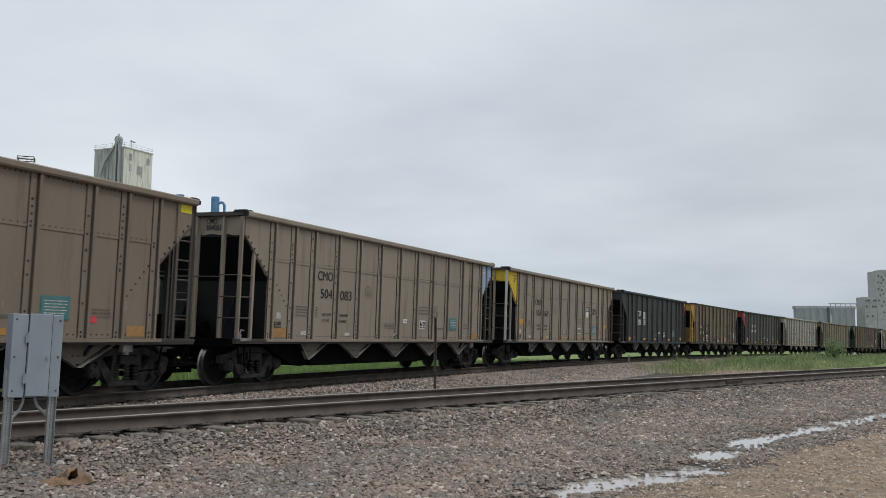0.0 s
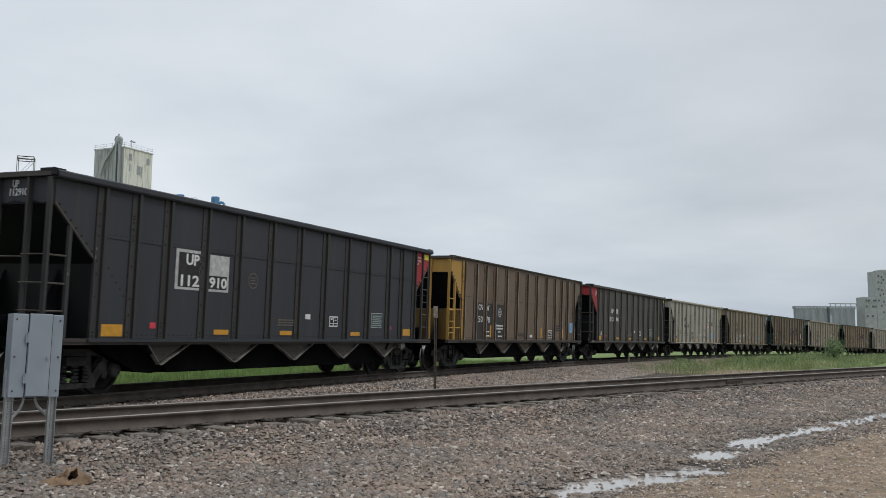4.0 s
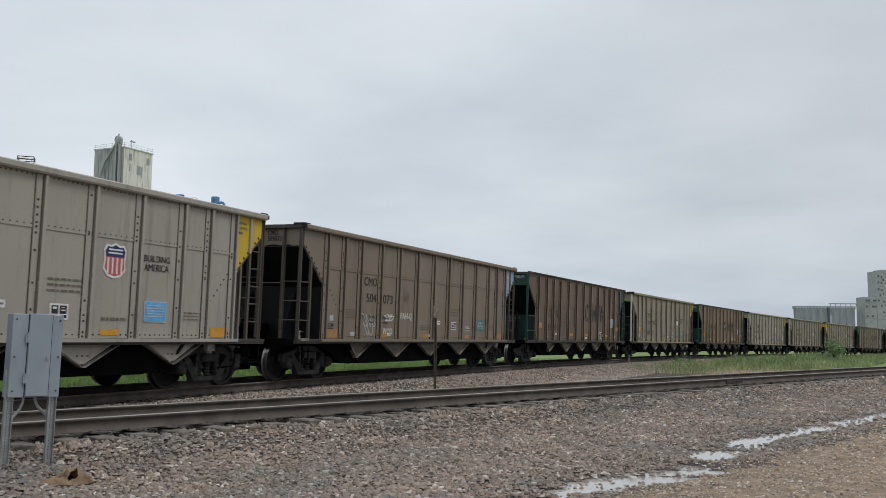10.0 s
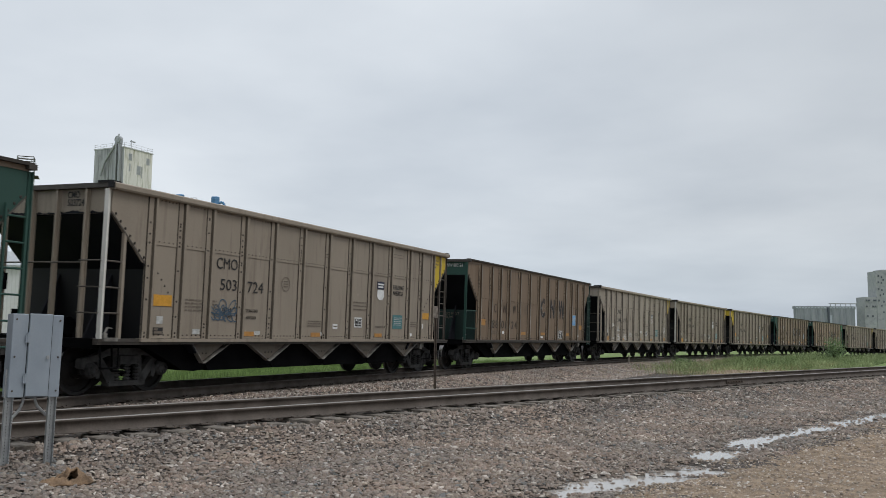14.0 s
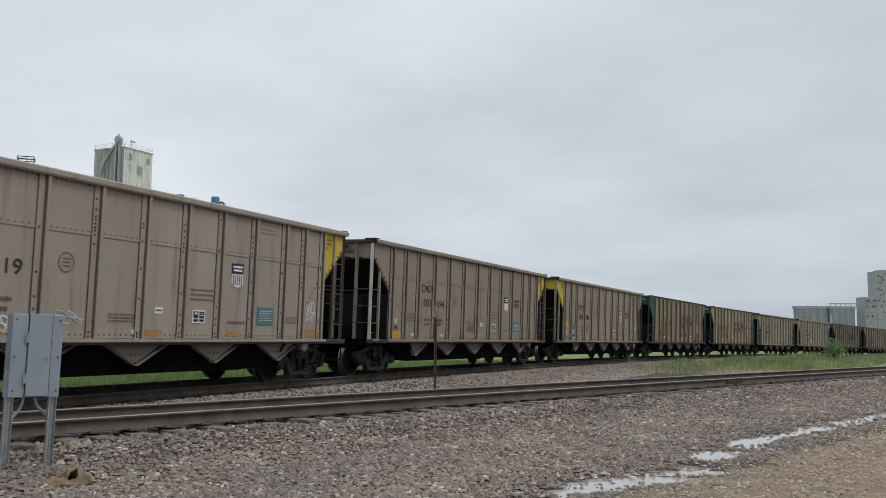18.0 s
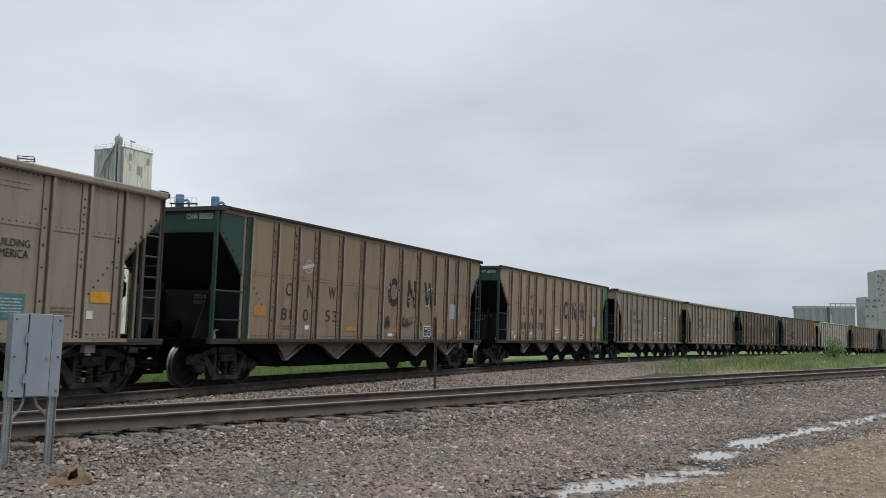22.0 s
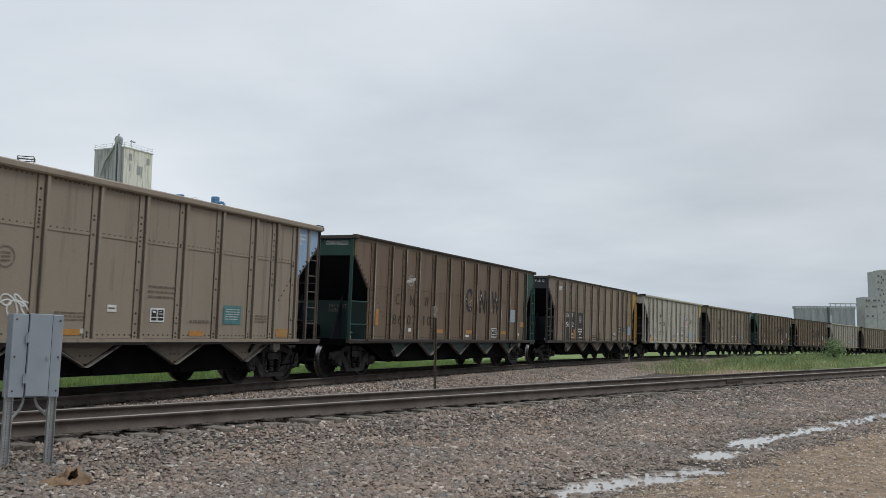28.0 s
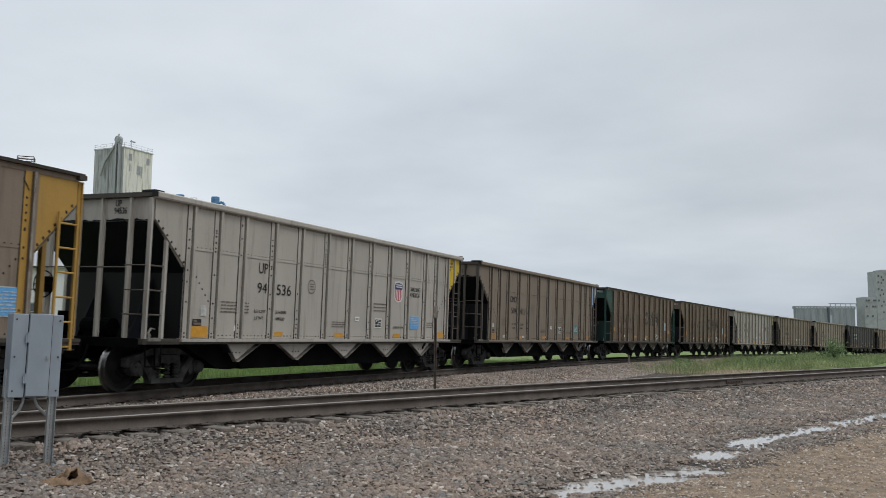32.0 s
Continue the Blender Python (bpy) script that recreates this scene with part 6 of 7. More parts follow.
def scatter_gravel():
    rng = np.random.RandomState(5)
    n = 205000
    y = 6.6 + 23 * rng.rand(n) ** 1.5
    x = (rng.rand(n) * 2 - 1) * (0.515 * y + 0.3)
    sl, su = siding_coords(x, y)
    d = PUD_B - PUD_A
    ux, uy = d.x / d.length, d.y / d.length
    pl = -(x - PUD_A.x) * uy + (y - PUD_A.y) * ux
    clump = wave(x, y, 12, 0.5, 3)
    ok = sl < -1.16
    x, y, clump, pl = x[ok], y[ok], clump[ok], pl[ok]
    road = pl < -0.55 + 0.35 * clump
    deep = (ground_height(x, y) < WATER_Z + 0.004) & (np.abs(pl) < 1.2)
    u = rng.rand(len(x))
    keep = ~road & (~deep | (u < 0.26))
    size = 0.024 + 0.052 * rng.rand(len(x)) ** 2.0 + 0.0012 * np.maximum(y - 9, 0)
    size *= np.where(clump > 0.1, 1.1, 0.9)
    stones("gravel", x[keep], y[keep], size[keep], 6, "loose grey, brown and pinkish crushed gravel", flat=0.6)
    keep = road & ~deep & (u < np.interp(pl, [-4.5, -1.8, -0.6], [0.30, 0.45, 0.95]) + 0.2 * clump)
    size = 0.010 + 0.040 * rng.rand(len(x)) ** 3 + 0.0007 * np.maximum(y - 9, 0)
    stones("road_pebbles", x[keep], y[keep], size[keep], 16, "small pale pebbles pressed into the dirt road", ROADSTONE, sink=0.2, flat=0.6)
    # stones between and beside the siding rails
    n = 40000
    u, lat = -14 + 64 * rng.rand(n), rng.uniform(-1.5, 3.4, n)
    x, y = siding_at(u, lat)
    ml, al, hz = nearest_main(x, y)
    tie_off = np.abs((u + 17 + 0.26) % 0.52 - 0.26)
    ok = (np.abs(ml) > 1.35) & (np.abs(x) < 0.53 * y + 1) & ~((lat > -1.08) & (lat < -0.66) & (tie_off < 0.15))
    stones("track_ballast", x[ok], y[ok], rng.uniform(0.035, 0.08, ok.sum()), 7, "grey crushed stone ballast round the siding ties", sink=0.2)
    n = 52000
    s, lat = -16 + 78 * rng.rand(n) ** 1.2, -rng.uniform(1.2, 4.8, n)
    tx, ty, tz, th = on_track(s)
    x, y = tx - np.sin(th) * lat, ty + np.cos(th) * lat
    sl, su = siding_coords(x, y)
    ok = (np.abs(sl) > 1.4) & (np.abs(x) < 0.53 * y + 1)
    stones("shoulder_ballast", x[ok], y[ok], rng.uniform(0.035, 0.075, ok.sum()), 8, "pinkish grey crushed stone ballast shoulder of the main track", PINKSTONE, sink=0.12)


PINKSTONE = stone_material("pale_pinkish_ballast", (GREYROCK, PINKROCK, TANROCK, PALEROCK, PINKROCK, BROWNROCK, GREYROCK), 0.88)
scatter_gravel()


def build_puddle():
    d = (PUD_B - PUD_A).normalized()
    nrm = Vector((-d.y, d.x))
    vs, fs = [], []
    us = np.arange(-3.0, 34, 0.5)
    for k, u in enumerate(us):
        for w in (-0.72, 0.72):
            p = PUD_A + d * u + nrm * w
            vs.append((p.x, p.y, WATER_Z))
        if k:
            fs.append((2 * k - 2, 2 * k, 2 * k + 1, 2 * k - 1))
    sheet("puddle_water", vs, fs, (WATER,), "still shallow rainwater lying in a rut", "structure", "puddle")


build_puddle()


# ---- grass ----
def blades(name, x, y, height, width, seed, material, label, lean=0.35):
    rng = np.random.RandomState(seed)
    k = len(x)
    a = rng.uniform(0, 6.283, k)
    z = ground_height(x, y) - 0.02
    dx, dy = np.cos(a) * width / 2, np.sin(a) * width / 2
    la, ll = rng.uniform(0, 6.283, k), rng.uniform(0.1, 1.0, k) * lean * height
    p0 = np.stack([x - dx, y - dy, z], 1)
    p1 = np.stack([x + dx, y + dy, z], 1)
    mx, my = x + np.cos(la) * ll * 0.35, y + np.sin(la) * ll * 0.35
    p2 = np.stack([mx + dx * 0.7, my + dy * 0.7, z + height * 0.55], 1)
    p3 = np.stack([mx - dx * 0.7, my - dy * 0.7, z + height * 0.55], 1)
    tx, ty = x + np.cos(la) * ll, y + np.sin(la) * ll
    p4 = np.stack([tx, ty, z + height], 1)
    v = np.stack([p0, p1, p2, p3, p4], 1).reshape(-1, 3)
    f = (np.array([(0, 1, 2), (0, 2, 3), (3, 2, 4)])[None] + 5 * np.arange(k)[:, None, None]).reshape(-1, 3)
    return sheet(name, v, f, (material,), label, "stuff", "grass")


def grow_grass():
    rng = np.random.RandomState(21)

    def strip(n, s0, s1, l0, l1):
        s, lat = rng.uniform(s0, s1, n), rng.uniform(l0, l1, n)
        tx, ty, tz, th = on_track(s)
        x, y = tx - np.sin(th) * lat, ty + np.cos(th) * lat
        return s, lat, x, y

    # low fuzzy grass between the two tracks, thicker and taller with distance
    s, lat, x, y = strip(190000, 17, 130, -13, -2.3)
    sl, su = siding_coords(x, y)
    c = wave(x, y, 31, 0.16, 5)
    ok = (sl > 1.5 + 1.7 * rng.rand(len(s))) & (c * 0.7 + (s - 33) / 14 > rng.uniform(-0.6, 1.0, len(s))) & (lat < -2.3 - 0.5 * rng.rand(len(s)))
    hgt = np.clip(0.14 + 0.15 * c + 0.26 * np.clip(c, 0, 1) ** 2 + 0.24 * rng.rand(len(s)) ** 3, 0.04, 0.85) + 0.12 * np.clip((s - 40) / 40, 0, 1) * np.clip(c + 0.3, 0, 1)
    blades("tall_grass", x[ok], y[ok], hgt[ok], (rng.uniform(0.006, 0.016, len(s)) + 0.0002 * np.clip(s - 20, 0, 60))[ok], 3, GRASS, "rough green grass between the two tracks", 1.2)
    s, lat, x, y = strip(60000, 14, 100, -11, -2.2)
    sl, su = siding_coords(x, y)
    c = wave(x, y, 35, 0.2, 4)
    ok = (sl > 1.1) & (c + (s - 20) / 12 > rng.uniform(-0.3, 1.4, len(s))) & (rng.rand(len(s)) < np.clip(1.3 - (s - 24) / 40, 0.25, 1))
    blades("dry_grass", x[ok], y[ok], (0.05 + 0.25 * rng.rand(len(s)) ** 2)[ok], rng.uniform(0.005, 0.014, ok.sum()), 4, DRYGRASS, "dry straw-coloured grass stalks on the ballast edge", 0.9)
    # verge behind the train
    s, lat, x, y = strip(95000, -20, 42, 3.0, 17.0)
    c = wave(x, y, 41, 0.25, 4)
    hgt = np.clip(0.20 + 0.13 * c + 0.16 * rng.rand(len(s)) ** 2, 0.05, 0.5) + np.where(lat < 8.5, 0.13 + 0.10 * np.clip(c, 0, 1), 0)
    blades("verge_grass", x, y, hgt, rng.uniform(0.012, 0.03, len(s)), 5, VERGE, "rough green grass verge behind the train")


grow_grass()


def bush(x, y, h, w, seed):
    rng = random.Random(seed)
    z = float(ground_height(np.array([x]), np.array([y]))[0])
    b = thing("bush", "small leafy green bush growing beside the track", "bush", pose(x, y, z - 0.02))
    bm = bmesh.new()
    tips = []
    for k in range(9):
        a, r = rng.uniform(0, 6.28), rng.uniform(0.1, 0.5) * w
        p = (math.cos(a) * r, math.sin(a) * r, h * rng.uniform(0.55, 0.95))
        mid = (p[0] * 0.4, p[1] * 0.4, p[2] * 0.55)
        tube(bm, (0, 0, 0), mid, 0.02, 5, 0.014)
        tube(bm, mid, p, 0.014, 5, 0.005)
        tips += [p, mid]
    part("stem", bm, IRON, b, "thin woody stems")
    vs, fs = [], []
    for k in range(int(620 * h)):
        c = Vector(rng.choice(tips)) + Vector((rng.gauss(0, 0.18 * w), rng.gauss(0, 0.18 * w), rng.gauss(0, 0.13 * h)))
        if c.z < 0.05:
            continue
        u = Vector((rng.gauss(0, 1), rng.gauss(0, 1), rng.gauss(0, 1))).normalized()
        v = u.orthogonal().normalized()
        l, wd = rng.uniform(0.05, 0.11), rng.uniform(0.025, 0.05)
        i = len(vs)
        vs += [tuple(c - u * l), tuple(c + v * wd), tuple(c + u * l), tuple(c - v * wd)]
        fs.append((i, i + 1, i + 2, i + 3))
    ob = sheet("foliage", vs, fs, (LEAF,), "loose clumps of green leaves", "")
    ob.parent = b
    return b


bush(30.2, 70.0, 1.65, 1.25, 3)
bush(31.4, 73.0, 0.8, 1.7, 4)
bush(14.8, 56.0, 0.42, 1.9, 5)


# ---- things beside the siding ----
def z_at(x, y):
    return float(ground_height(np.array([float(x)]), np.array([float(y)]))[0])


def signal_cabinet():
    """Grey steel cabinet on two perforated channel posts."""
    c = thing("equipment_cabinet", "grey-blue steel cabinet on two galvanised posts in gravel", "cabinet", pose(-4.425, 9.875, 0.012, 0, 1.2, 41.5))
    c.scale.x = 0.84
    W, Z0, Z1 = 0.315, 0.365, 1.262
    bm = bmesh.new()
    box(bm, -W, W, 0.0, 0.20, Z0, Z1)
    bmesh.ops.bevel(bm, geom=bm.edges, offset=0.006, segments=1, affect="EDGES")
    part("body", bm, BOXPAINT, c)
    bm = bmesh.new()
    box(bm, -0.115, 0.165, -0.03, -0.002, Z0 + 0.012, Z1 + 0.006)
    bmesh.ops.bevel(bm, geom=bm.edges, offset=0.005, segments=1, affect="EDGES")
    door = part("door", bm, BOXPAINT, c, "flush steel cabinet door")
    for z in (Z0 + 0.21, Z1 - 0.25):
        bm = bmesh.new()
        tube(bm, (-0.13, -0.026, z - 0.05), (-0.13, -0.026, z + 0.05), 0.016, 8)
        box(bm, -0.155, -0.105, -0.034, -0.012, z - 0.06, z + 0.03)
        part("hinge", bm, BOXPAINT, door)
    bm = bmesh.new()
    tube(bm, (0.125, -0.055, 0.80), (0.125, -0.028, 0.80), 0.02, 10)
    part("latch", bm, STEEL, door, "small round latch")
    for x in (-0.27, 0.27):
        for z in (Z0 + 0.07, 0.80, Z1 - 0.06):
            bm = bmesh.new()
            tube(bm, (x, -0.012, z), (x, 0.0, z), 0.011, 6)
            part("bolt", bm, IRON, c)
    bm = bmesh.new()
    box(bm, 0.172, 0.178, -0.004, 0.0, Z0 + 0.01, Z1)
    part("door_seam", bm, UNDER, c)
    bm = bmesh.new()
    box(bm, -0.125, -0.119, -0.004, 0.0, Z0 + 0.01, Z1)
    part("door_seam", bm, UNDER, c)
    for x in (-0.29, 0.245):
        bm = bmesh.new()
        zb = -0.75
        box(bm, x - 0.05, x + 0.05, 0.05, 0.058, zb, Z0 + 0.3)
        box(bm, x - 0.05, x - 0.042, 0.0, 0.05, zb, Z0)
        box(bm, x + 0.042, x + 0.05, 0.0, 0.05, zb, Z0)
        post = part("post", bm, STEEL, c, "galvanised perforated channel post")
        bm = bmesh.new()
        for k in range(26):
            z = zb + 0.25 + 0.033 * k
            if z < Z0 - 0.01:
                tube(bm, (x + 0.0505, 0.03, z), (x + 0.052, 0.03, z), 0.005, 6)
                tube(bm, (x + 0.046, -0.002, z), (x + 0.046, 0.0005, z), 0.004, 6)
                tube(bm, (x, 0.048, z), (x, 0.0495, z), 0.006, 6)
        tagged(part("perforations", bm, UNDER, post), kind="stuff")
    for pts in ([(-0.09, 0.1, Z0 + 0.01), (-0.09, 0.1, Z0 - 0.05), (-0.13, 0.1, Z0 - 0.14), (-0.21, 0.1, Z0 - 0.22), (-0.24, 0.1, Z0 - 0.33), (-0.25, 0.1, -0.5)],
                [(0.06, 0.1, Z0 + 0.01), (0.06, 0.1, Z0 - 0.04), (0.09, 0.1, Z0 - 0.10), (0.16, 0.1, Z0 - 0.16), (0.21, 0.1, Z0 - 0.20)]):
        bm = bmesh.new()
        bend(bm, pts, 0.019, 8)
        part("conduit", bm, STEEL, c, "pale flexible conduit")
    return c


signal_cabinet()


def marker_post():
    x, y = -0.17, 22.0
    z = z_at(x, y)
    p = thing("marker_post", "thin rusty steel post standing between the tracks", "post", pose(x, y, z, 0, 0, 20))
    h = 1.80 - z
    bm = bmesh.new()
    prism(bm, [(-0.035, 0.0), (-0.012, 0.0), (-0.008, 0.028), (0.008, 0.028), (0.012, 0.0), (0.035, 0.0), (0.035, 0.008), (0.018, 0.008), (0.013, 0.036), (-0.013, 0.036), (-0.018, 0.008), (-0.035, 0.008)], -0.3, h, "z")
    part("channel", bm, IRON, p)
    bm = bmesh.new()
    for k in range(10):
        tube(bm, (0, 0.026, h - 0.08 - 0.06 * k), (0, 0.029, h - 0.08 - 0.06 * k), 0.006, 6)
    tagged(part("perforations", bm, UNDER, p), kind="stuff")
    bm = bmesh.new()
    box(bm, -0.055, 0.055, -0.012, -0.002, h - 0.28, h + 0.005)
    part("plate", bm, WOOD, p, "small weathered tan marker plate")


marker_post()


def stake(px, py, h):
    z = z_at(px, py)
    p = thing("stake", "short weathered wooden stake in the ballast", "stake", pose(px, py, z, 3, 2, 15))
    bm = bmesh.new()
    prism(bm, [(-0.03, -0.02), (0.03, -0.02), (0.028, 0.02), (-0.03, 0.018)], -0.15, h, "z")
    part("shaft", bm, WOOD, p)


stake(9.9, 48.3, 0.5)


def muddy_rag():
    """Crumpled cloth half covered by gravel, with a dark fold."""
    x, y = -3.84, 9.42
    z = z_at(x, y)
    bm = bmesh.new()
    n, m = 44, 32
    grid = []
    for j in range(m):
        row = []
        for i in range(n):
            u, v = i / (n - 1) * 2 - 1, j / (m - 1) * 2 - 1
            r = math.hypot(u, v)
            edge = max(0.0, 1 - r) ** 0.6
            hgt = edge * 0.095 * (1 + 0.75 * u) + edge * (0.035 * math.sin(6 * u + 4 * v) + 0.028 * math.sin(13 * v - 7 * u) + 0.015 * math.sin(23 * u + 5 * v))
            hgt += 0.02 * math.exp(-((u - 0.25) / 0.3) ** 2 - ((v + 0.1) / 0.2) ** 2)
            k = 1.0 if r < 1 else 1 / r
            row.append(bm.verts.new((0.27 * u * k, 0.20 * v * k, hgt - 0.01)))
        grid.append(row)
    for j in range(m - 1):
        for i in range(n - 1):
            u, v = (i + 0.5) / (n - 1) * 2 - 1, (j + 0.5) / (m - 1) * 2 - 1
            if ((u - 0.22) / 0.2) ** 2 + ((v + 0.36) / 0.16) ** 2 > 1:
                bm.faces.new((grid[j][i], grid[j][i + 1], grid[j + 1][i + 1], grid[j + 1][i]))
    ob = new("rag", mesh_of(bm, "rag", (CLOTH,), True))
    ob.matrix_world = pose(x, y, z + 0.035, 0, 0, 25)
    so = ob.modifiers.new("thickness", "SOLIDIFY")
    so.thickness = 0.012
    tagged(ob, "crumpled muddy tan cloth lying on the gravel", "rag")


muddy_rag()


def stick(x, y, length, turn, r=0.014, label="weathered grey stick lying on the gravel"):
    z = z_at(x, y)
    bm = bmesh.new()
    k = 6
    pts = [(length * (i / k - 0.5), 0.012 * math.sin(2.2 * i), 0.006 * math.cos(1.7 * i)) for i in range(k + 1)]
    bend(bm, pts, r, 6)
    ob = new("stick", mesh_of(bm, "stick", (WOOD,)))
    ob.matrix_world = pose(x, y, z + r + 0.012, 0, 0, turn)
    tagged(ob, label, "stick")


stick(1.78, 12.0, 0.42, 12)
stick(-2.07, 13.1, 0.36, 18, 0.012)
stick(-1.22, 14.0, 0.45, 4, 0.012)
stick(-3.35, 9.15, 0.45, -18, 0.013)


# ---- grain elevator behind the train ----
def elevator_house():
    t = thing("grain_elevator", "tall stained cream concrete grain elevator tower", "grain elevator", pose(-59.3, 165.0, -0.8, 0, 0, 65))
    W, H = 3.57, 35.5
    bm = bmesh.new()
    box(bm, -W, W, -W, W, 0, H)
    part("tower", bm, CREAM, t)
    bm = bmesh.new()
    box(bm, -W - 0.04, -W, -W, W, 0, H)
    part("rendered_wall", bm, SHADEWALL, t, "grey stained wall face, toned down as the shaded side")
    bm = bmesh.new()
    box(bm, -W - 0.12, W + 0.12, -W - 0.12, W + 0.12, H, H + 0.18)
    part("roof", bm, CONCRETE, t)
    for side, (ax, ay) in enumerate((("x", -1), ("y", 1))):
        for k in range(3):
            bm = bmesh.new()
            o = -2.6 + 2.6 * k
            if side == 0:
                box(bm, -W - 0.14, -W - 0.04, o - 0.12, o + 0.12, 0, H)
            else:
                box(bm, o - 0.12, o + 0.12, -W - 0.05, -W, 0, H)
            part("pilaster", bm, SHADEWALL if side == 0 else CREAM, t)
    for x, z, w, h in ((-2.07, 34.0, 0.9, 1.35), (2.4, 33.9, 0.85, 1.3), (0.15, 31.9, 1.0, 1.7), (-2.1, 32.1, 0.35, 1.4), (0.95, 31.6, 0.25, 2.1)):
        bm = bmesh.new()
        box(bm, x - w / 2, x + w / 2, -W - 0.07, -W + 0.05, z - h / 2, z + h / 2)
        win = part("window", bm, CONCRETE, t, "weathered framed window")
        bm = bmesh.new()
        box(bm, x - w / 2 + 0.1, x + w / 2 - 0.1, -W - 0.09, -W - 0.06, z - h / 2 + 0.1, z + h / 2 - 0.1)
        part("pane", bm, FARGREY, win)
    for z, yy in ((33.8, 2.6), (30.5, -1.5)):
        bm = bmesh.new()
        box(bm, -W - 0.07, -W + 0.05, yy - 0.4, yy + 0.4, z - 0.7, z + 0.7)
        part("window", bm, FARGREY, t)
    # bucket-elevator leg, its round head and the spouts
    for y0 in (-2.9, -2.05):
        bm = bmesh.new()
        box(bm, -W - 0.6, -W - 0.1, y0 - 0.2, y0 + 0.2, 0, H + 0.9)
        part("elevator_leg", bm, STEEL, t, "grey sheet-metal bucket elevator leg")
    bm = bmesh.new()
    tube(bm, (-W - 0.7, -2.45, H + 1.45), (-W + 0.1, -2.45, H + 1.45), 0.66, 18)
    box(bm, -W - 0.6, -W, -3.1, -1.8, H + 0.6, H + 1.3)
    tube(bm, (-W - 0.3, -2.45, H + 2.0), (-W - 0.3, -2.45, H + 2.5), 0.12, 8)
    part("elevator_head", bm, STEEL, t, "round sheet-metal elevator head")
    bm = bmesh.new()
    tube(bm, (-W - 0.45, -1.9, H + 0.6), (-W - 0.5, 0.6, H - 2.6), 0.2, 10)
    tube(bm, (-W - 0.5, 0.6, H - 2.6), (-W - 0.5, 1.5, H - 5.0), 0.2, 10)
    part("spout", bm, STEEL, t, "slanting grain spout")
    for a, b in (((-W, -W), (W, -W)), ((-W, -W), (-W, W)), ((W, -W), (W, W)), ((-W, W), (W, W))):
        bm = bmesh.new()
        for k in range(6):
            q = k / 5
            p = (a[0] + (b[0] - a[0]) * q, a[1] + (b[1] - a[1]) * q)
            tube(bm, (*p, H + 0.18), (*p, H + 0.95), 0.025, 5)
        for z in (0.55, 0.95):
            tube(bm, (*a, H + z), (*b, H + z), 0.02, 5)
        part("railing", bm, STEEL, t, "thin roof railing")
    bm = bmesh.new()
    tube(bm, (-1.5, -W + 0.4, H), (-1.5, -W + 0.4, H + 1.8), 0.05, 6)
    box(bm, -1.8, -0.6, -W + 0.3, -W + 0.5, H + 1.4, H + 1.6)
    part("roof_vent", bm, STEEL, t)


elevator_house()


def cyclone(x, y, top, r, label):
    c = thing("dust_cyclone", label, "dust collector", pose(x, y, -0.8))
    top += 0.8
    bm = bmesh.new()
    lathe(bm, [(r * 0.25, top - 4.6), (r, top - 2.6), (r, top - 0.1), (r * 0.9, top)], 18, "z")
    part("drum", bm, DUSTBLUE, c)
    bm = bmesh.new()
    bend(bm, [(r, 0, top - 1.0), (r + 0.5, 0, top - 0.9), (r + 0.85, 0, top - 1.3), (r + 0.9, 0, top - 4.5)], 0.22, 8)
    part("duct", bm, DUSTBLUE, c)
    for a in range(4):
        bm = bmesh.new()
        px, py = r * 1.1 * math.cos(a * 1.571 + 0.78), r * 1.1 * math.sin(a * 1.571 + 0.78)
        tube(bm, (px, py, 0), (px, py, top - 2.5), 0.1, 6)
        part("leg", bm, DUSTBLUE, c)
    bm = bmesh.new()
    for k in range(3):
        lathe(bm, [(r * 1.0, top - 0.5 - k * 0.8), (r * 1.06, top - 0.45 - k * 0.8), (r * 1.0, top - 0.4 - k * 0.8)], 18, "z", caps=False)
    part("band", bm, DUSTBLUE, c)


cyclone(-38.25, 150.0, 24.2, 0.68, "blue painted steel dust cyclone on four legs")
cyclone(-44.8, 152.0, 24.85, 0.72, "dark blue steel dust collector on four legs")


def catwalk():
    c = thing("catwalk", "grey steel catwalk with railing beside the dust collector", "catwalk", pose(-43.9, 151.0, -1.2))
    bm = bmesh.new()
    box(bm, -2.2, 2.4, -0.5, 0.5, 24.3, 24.45)
    part("deck", bm, IRON, c)
    for k in range(7):
        bm = bmesh.new()
        tube(bm, (-2.1 + 0.73 * k, -0.45, 24.4), (-2.1 + 0.73 * k, -0.45, 25.3), 0.04, 5)
        part("baluster", bm, STEEL, c)
    bm = bmesh.new()
    tube(bm, (-2.1, -0.45, 25.3), (2.3, -0.45, 25.3), 0.04, 5)
    part("top_rail", bm, STEEL, c)
    for x in (-2.0, 2.2):
        bm = bmesh.new()
        tube(bm, (x, 0, 0), (x, 0, 24.3), 0.1, 6)
        part("leg", bm, STEEL, c)


catwalk()


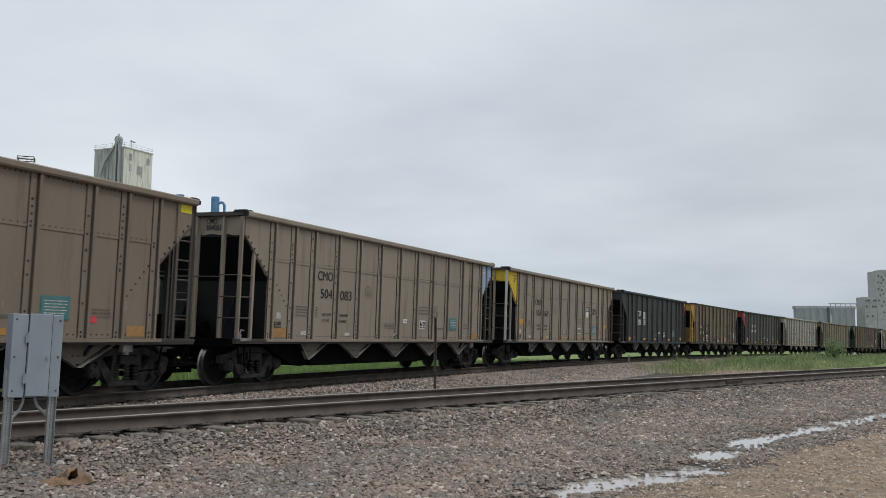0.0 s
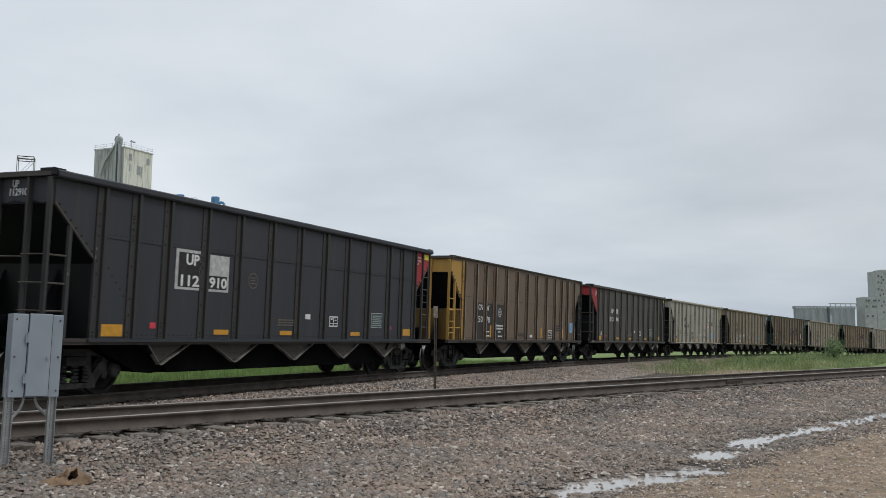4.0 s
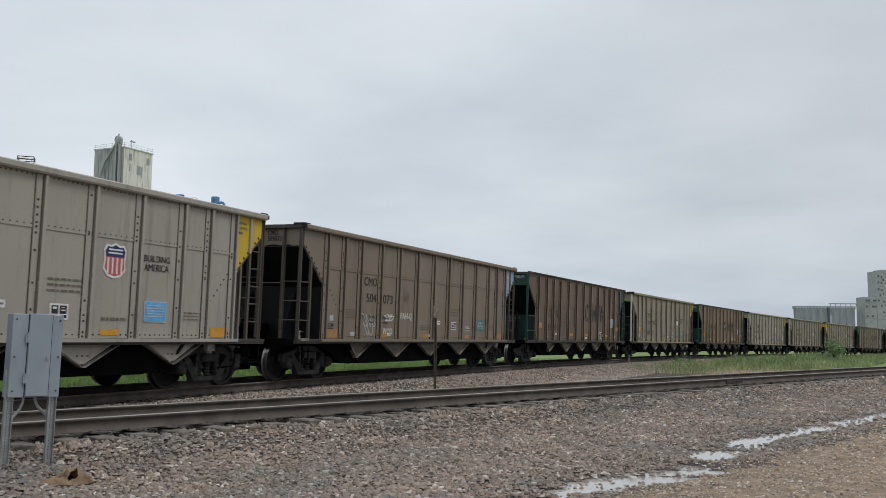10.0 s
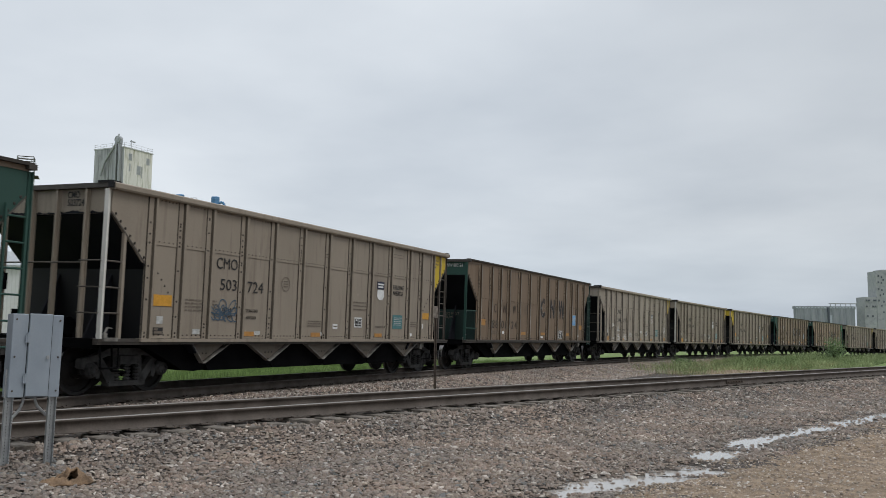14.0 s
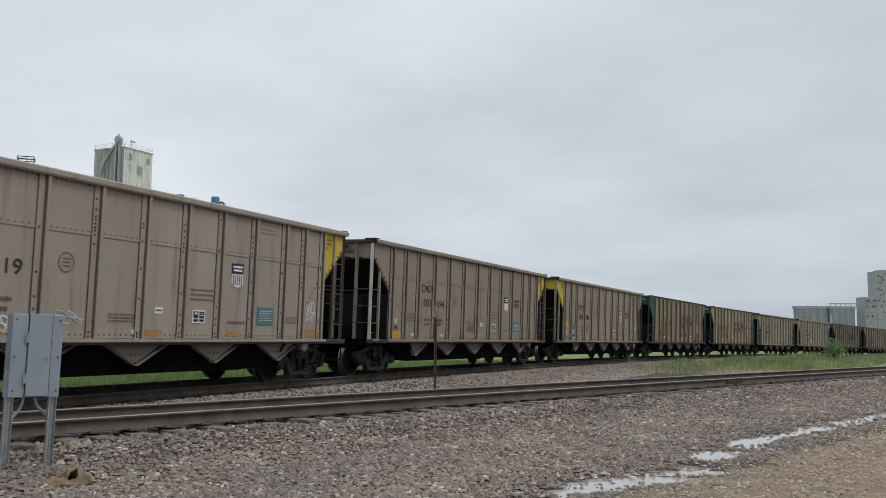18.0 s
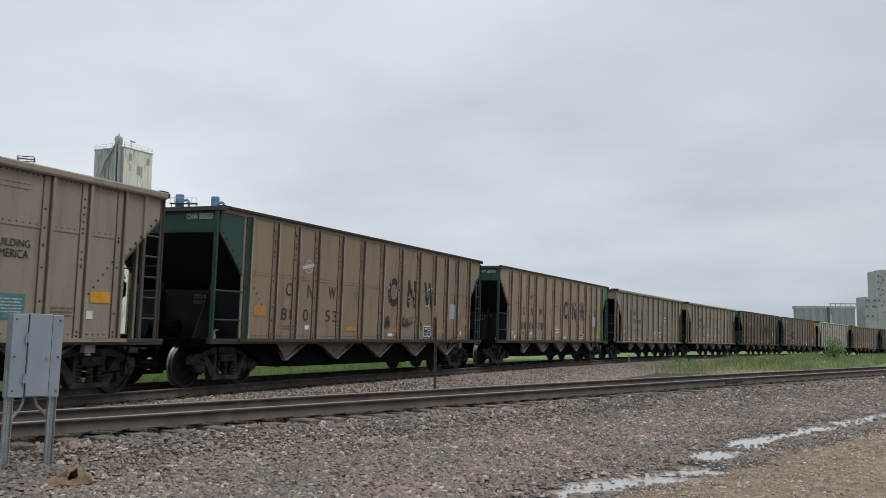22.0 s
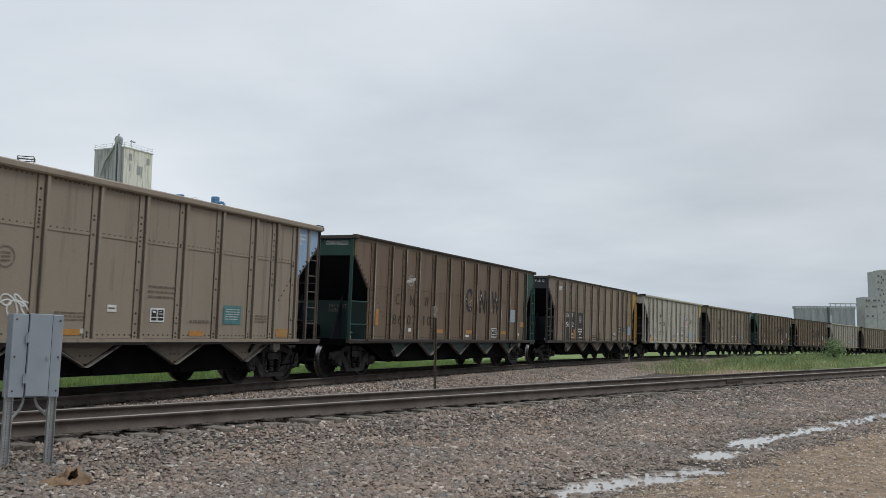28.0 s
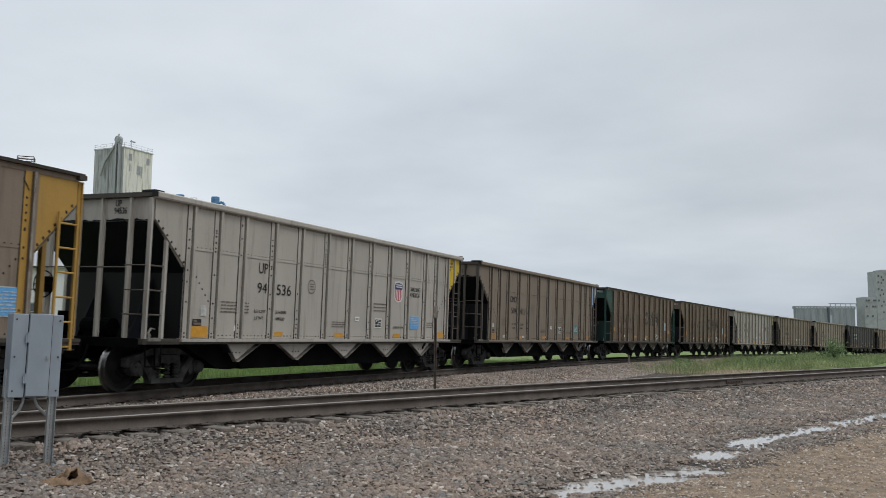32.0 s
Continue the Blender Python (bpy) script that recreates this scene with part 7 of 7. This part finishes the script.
def steel_tower():
    t = thing("steel_tower", "grey open steel frame tower with railed platforms", "steel tower", pose(-69.4, 148.0, -0.8, 0, 0, 20))
    H, w = 31.1, 1.25
    for sx in (-1, 1):
        for sy in (-1, 1):
            bm = bmesh.new()
            tube(bm, (sx * w, sy * w, 0), (sx * w, sy * w, H), 0.07, 6)
            part("leg", bm, STEEL, t)
    for z in (H - 6.0, H - 3.2):
        bm = bmesh.new()
        box(bm, -w - 0.5, w + 0.8, -w - 0.3, w + 0.3, z - 0.12, z)
        part("platform", bm, IRON, t)
    for k, z in enumerate(np.arange(2, H, 3.2)):
        bm = bmesh.new()
        for sy in (-1, 1):
            tube(bm, (-w, sy * w, z), (w, sy * w, min(z + 3.2, H)), 0.04, 5)
        part("brace", bm, STEEL, t)
    bm = bmesh.new()
    for z in (H - 0.05, H - 0.45):
        for a, b in (((-w, -w), (w, -w)), ((w, -w), (w, w)), ((w, w), (-w, w)), ((-w, w), (-w, -w))):
            tube(bm, (*a, z), (*b, z), 0.07, 5)
    part("railing", bm, IRON, t)


steel_tower()


def white_shed():
    s = thing("metal_building", "pale ribbed metal building beyond the railway", "building", pose(-36.5, 78.0, -0.8, 0, 0, 12))
    bm = bmesh.new()
    box(bm, -9.5, 6.5, 0, 14, 0, 7.6)
    part("wall", bm, PALEMETAL, s)
    bm = bmesh.new()
    prism(bm, [(-0.4, 7.6), (7.0, 9.4), (14.4, 7.6), (14.4, 7.75), (7.0, 9.55), (-0.4, 7.75)], -9.8, 6.8, "x")
    part("roof", bm, STEEL, s)
    bm = bmesh.new()
    for k in range(53):
        x = -9.4 + 0.3 * k
        box(bm, x - 0.03, x + 0.03, -0.035, 0, 0, 7.6)
    tagged(part("wall_ribs", bm, PALEMETAL, s), kind="stuff")
    for x in (-6.0, 1.5):
        bm = bmesh.new()
        box(bm, x - 0.7, x + 0.7, -0.07, 0.02, 3.4, 4.6)
        win = part("window", bm, STEEL, s)
        bm = bmesh.new()
        box(bm, x - 0.6, x + 0.6, -0.09, -0.065, 3.5, 4.5)
        part("pane", bm, FARGLASS, win)


PALEMETAL = surface("pale_corrugated_metal", (0.56, 0.55, 0.55), (0.68, 0.67, 0.67), 0.3, 0.6, 0.1, 0.05, 4, (0.44, 0.42, 0.41), 0.62, streak=True, vary=0.05)
white_shed()


# ---- far grain terminal ----
def far_terminal():
    t = thing("grain_terminal", "distant grey concrete grain silos with tall headhouse", "grain elevator", pose(294.6, 700, -7.5))
    for k in range(8):
        bm = bmesh.new()
        x = -19.8 + 5.4 * k
        lathe(bm, [(3.0, 0), (3.0, 32.2)], 16, "z", (x, 0, 0))
        part("silo", bm, FARSILO, t)
    bm = bmesh.new()
    box(bm, -22.0, 23.5, -2.35, 2.0, 0, 32.2)
    part("silo_wall", bm, FARSILO, t, "flat interstice wall between the silos")
    bm = bmesh.new()
    box(bm, -22.6, 24, -2.6, 3.2, 32.2, 34.4)
    part("gallery", bm, FARSILO, t, "long roof gallery over the silos")
    for k in range(19):
        bm = bmesh.new()
        x = -22.1 + 2.4 * k
        box(bm, x, x + 1.5, -2.68, -2.55, 32.8, 33.9)
        part("window", bm, FARPALE, t)
    bm = bmesh.new()
    box(bm, 5, 26, -1.5, 1.5, 36.2, 36.8)
    for k in range(6):
        box(bm, 5.5 + 4 * k, 5.8 + 4 * k, -0.3, 0.3, 34.4, 36.3)
    part("conveyor", bm, FARGREY, t)
    for x0, x1, z in ((30.0, 40.5, 41.6), (39.5, 62.0, 61.6), (44.0, 61.0, 62.8)):
        bm = bmesh.new()
        box(bm, x0, x1, -5 - 0.3 * (z > 50) + 0.4 * (z > 62), 9, 0, z)
        part("headhouse", bm, FARGREY, t)
    for x, z in ((31.5, 39), (33.4, 39), (37.2, 39), (38.4, 39), (31.5, 34.4), (36.4, 34.4), (38.2, 34.4), (32, 27), (36, 27), (47.5, 59), (47.9, 54), (47.7, 50), (47.7, 46), (47.5, 41), (44.8, 38), (50.5, 52), (54.5, 57), (54.5, 50), (57.7, 44), (44.4, 30), (41.2, 58), (43.6, 57), (41.0, 53), (43.4, 52.5), (44.9, 55), (41.1, 48), (43.5, 47), (42.2, 43), (44.6, 44), (41.0, 39), (43.0, 35)):
        bm = bmesh.new()
        box(bm, x - 0.5, x + 0.5, -5.52, -4.8, z - 0.65, z + 0.65)
        part("window", bm, FARGLASS, t)
    bm = bmesh.new()
    box(bm, 2.1, 3.3, -4.0, -2.8, 20, 33.5)
    part("elevator_leg", bm, FARGLASS, t)
    bm = bmesh.new()
    box(bm, 3.6, 5.4, -3.6, -2.8, 20, 27.5)
    part("sign_panel", bm, FARPALE, t)


FARPALE = surface("far_pale_panel", (0.36, 0.39, 0.43), (0.42, 0.45, 0.49), 0.3, 0.9, 0, 0, 3)
far_terminal()


motions()
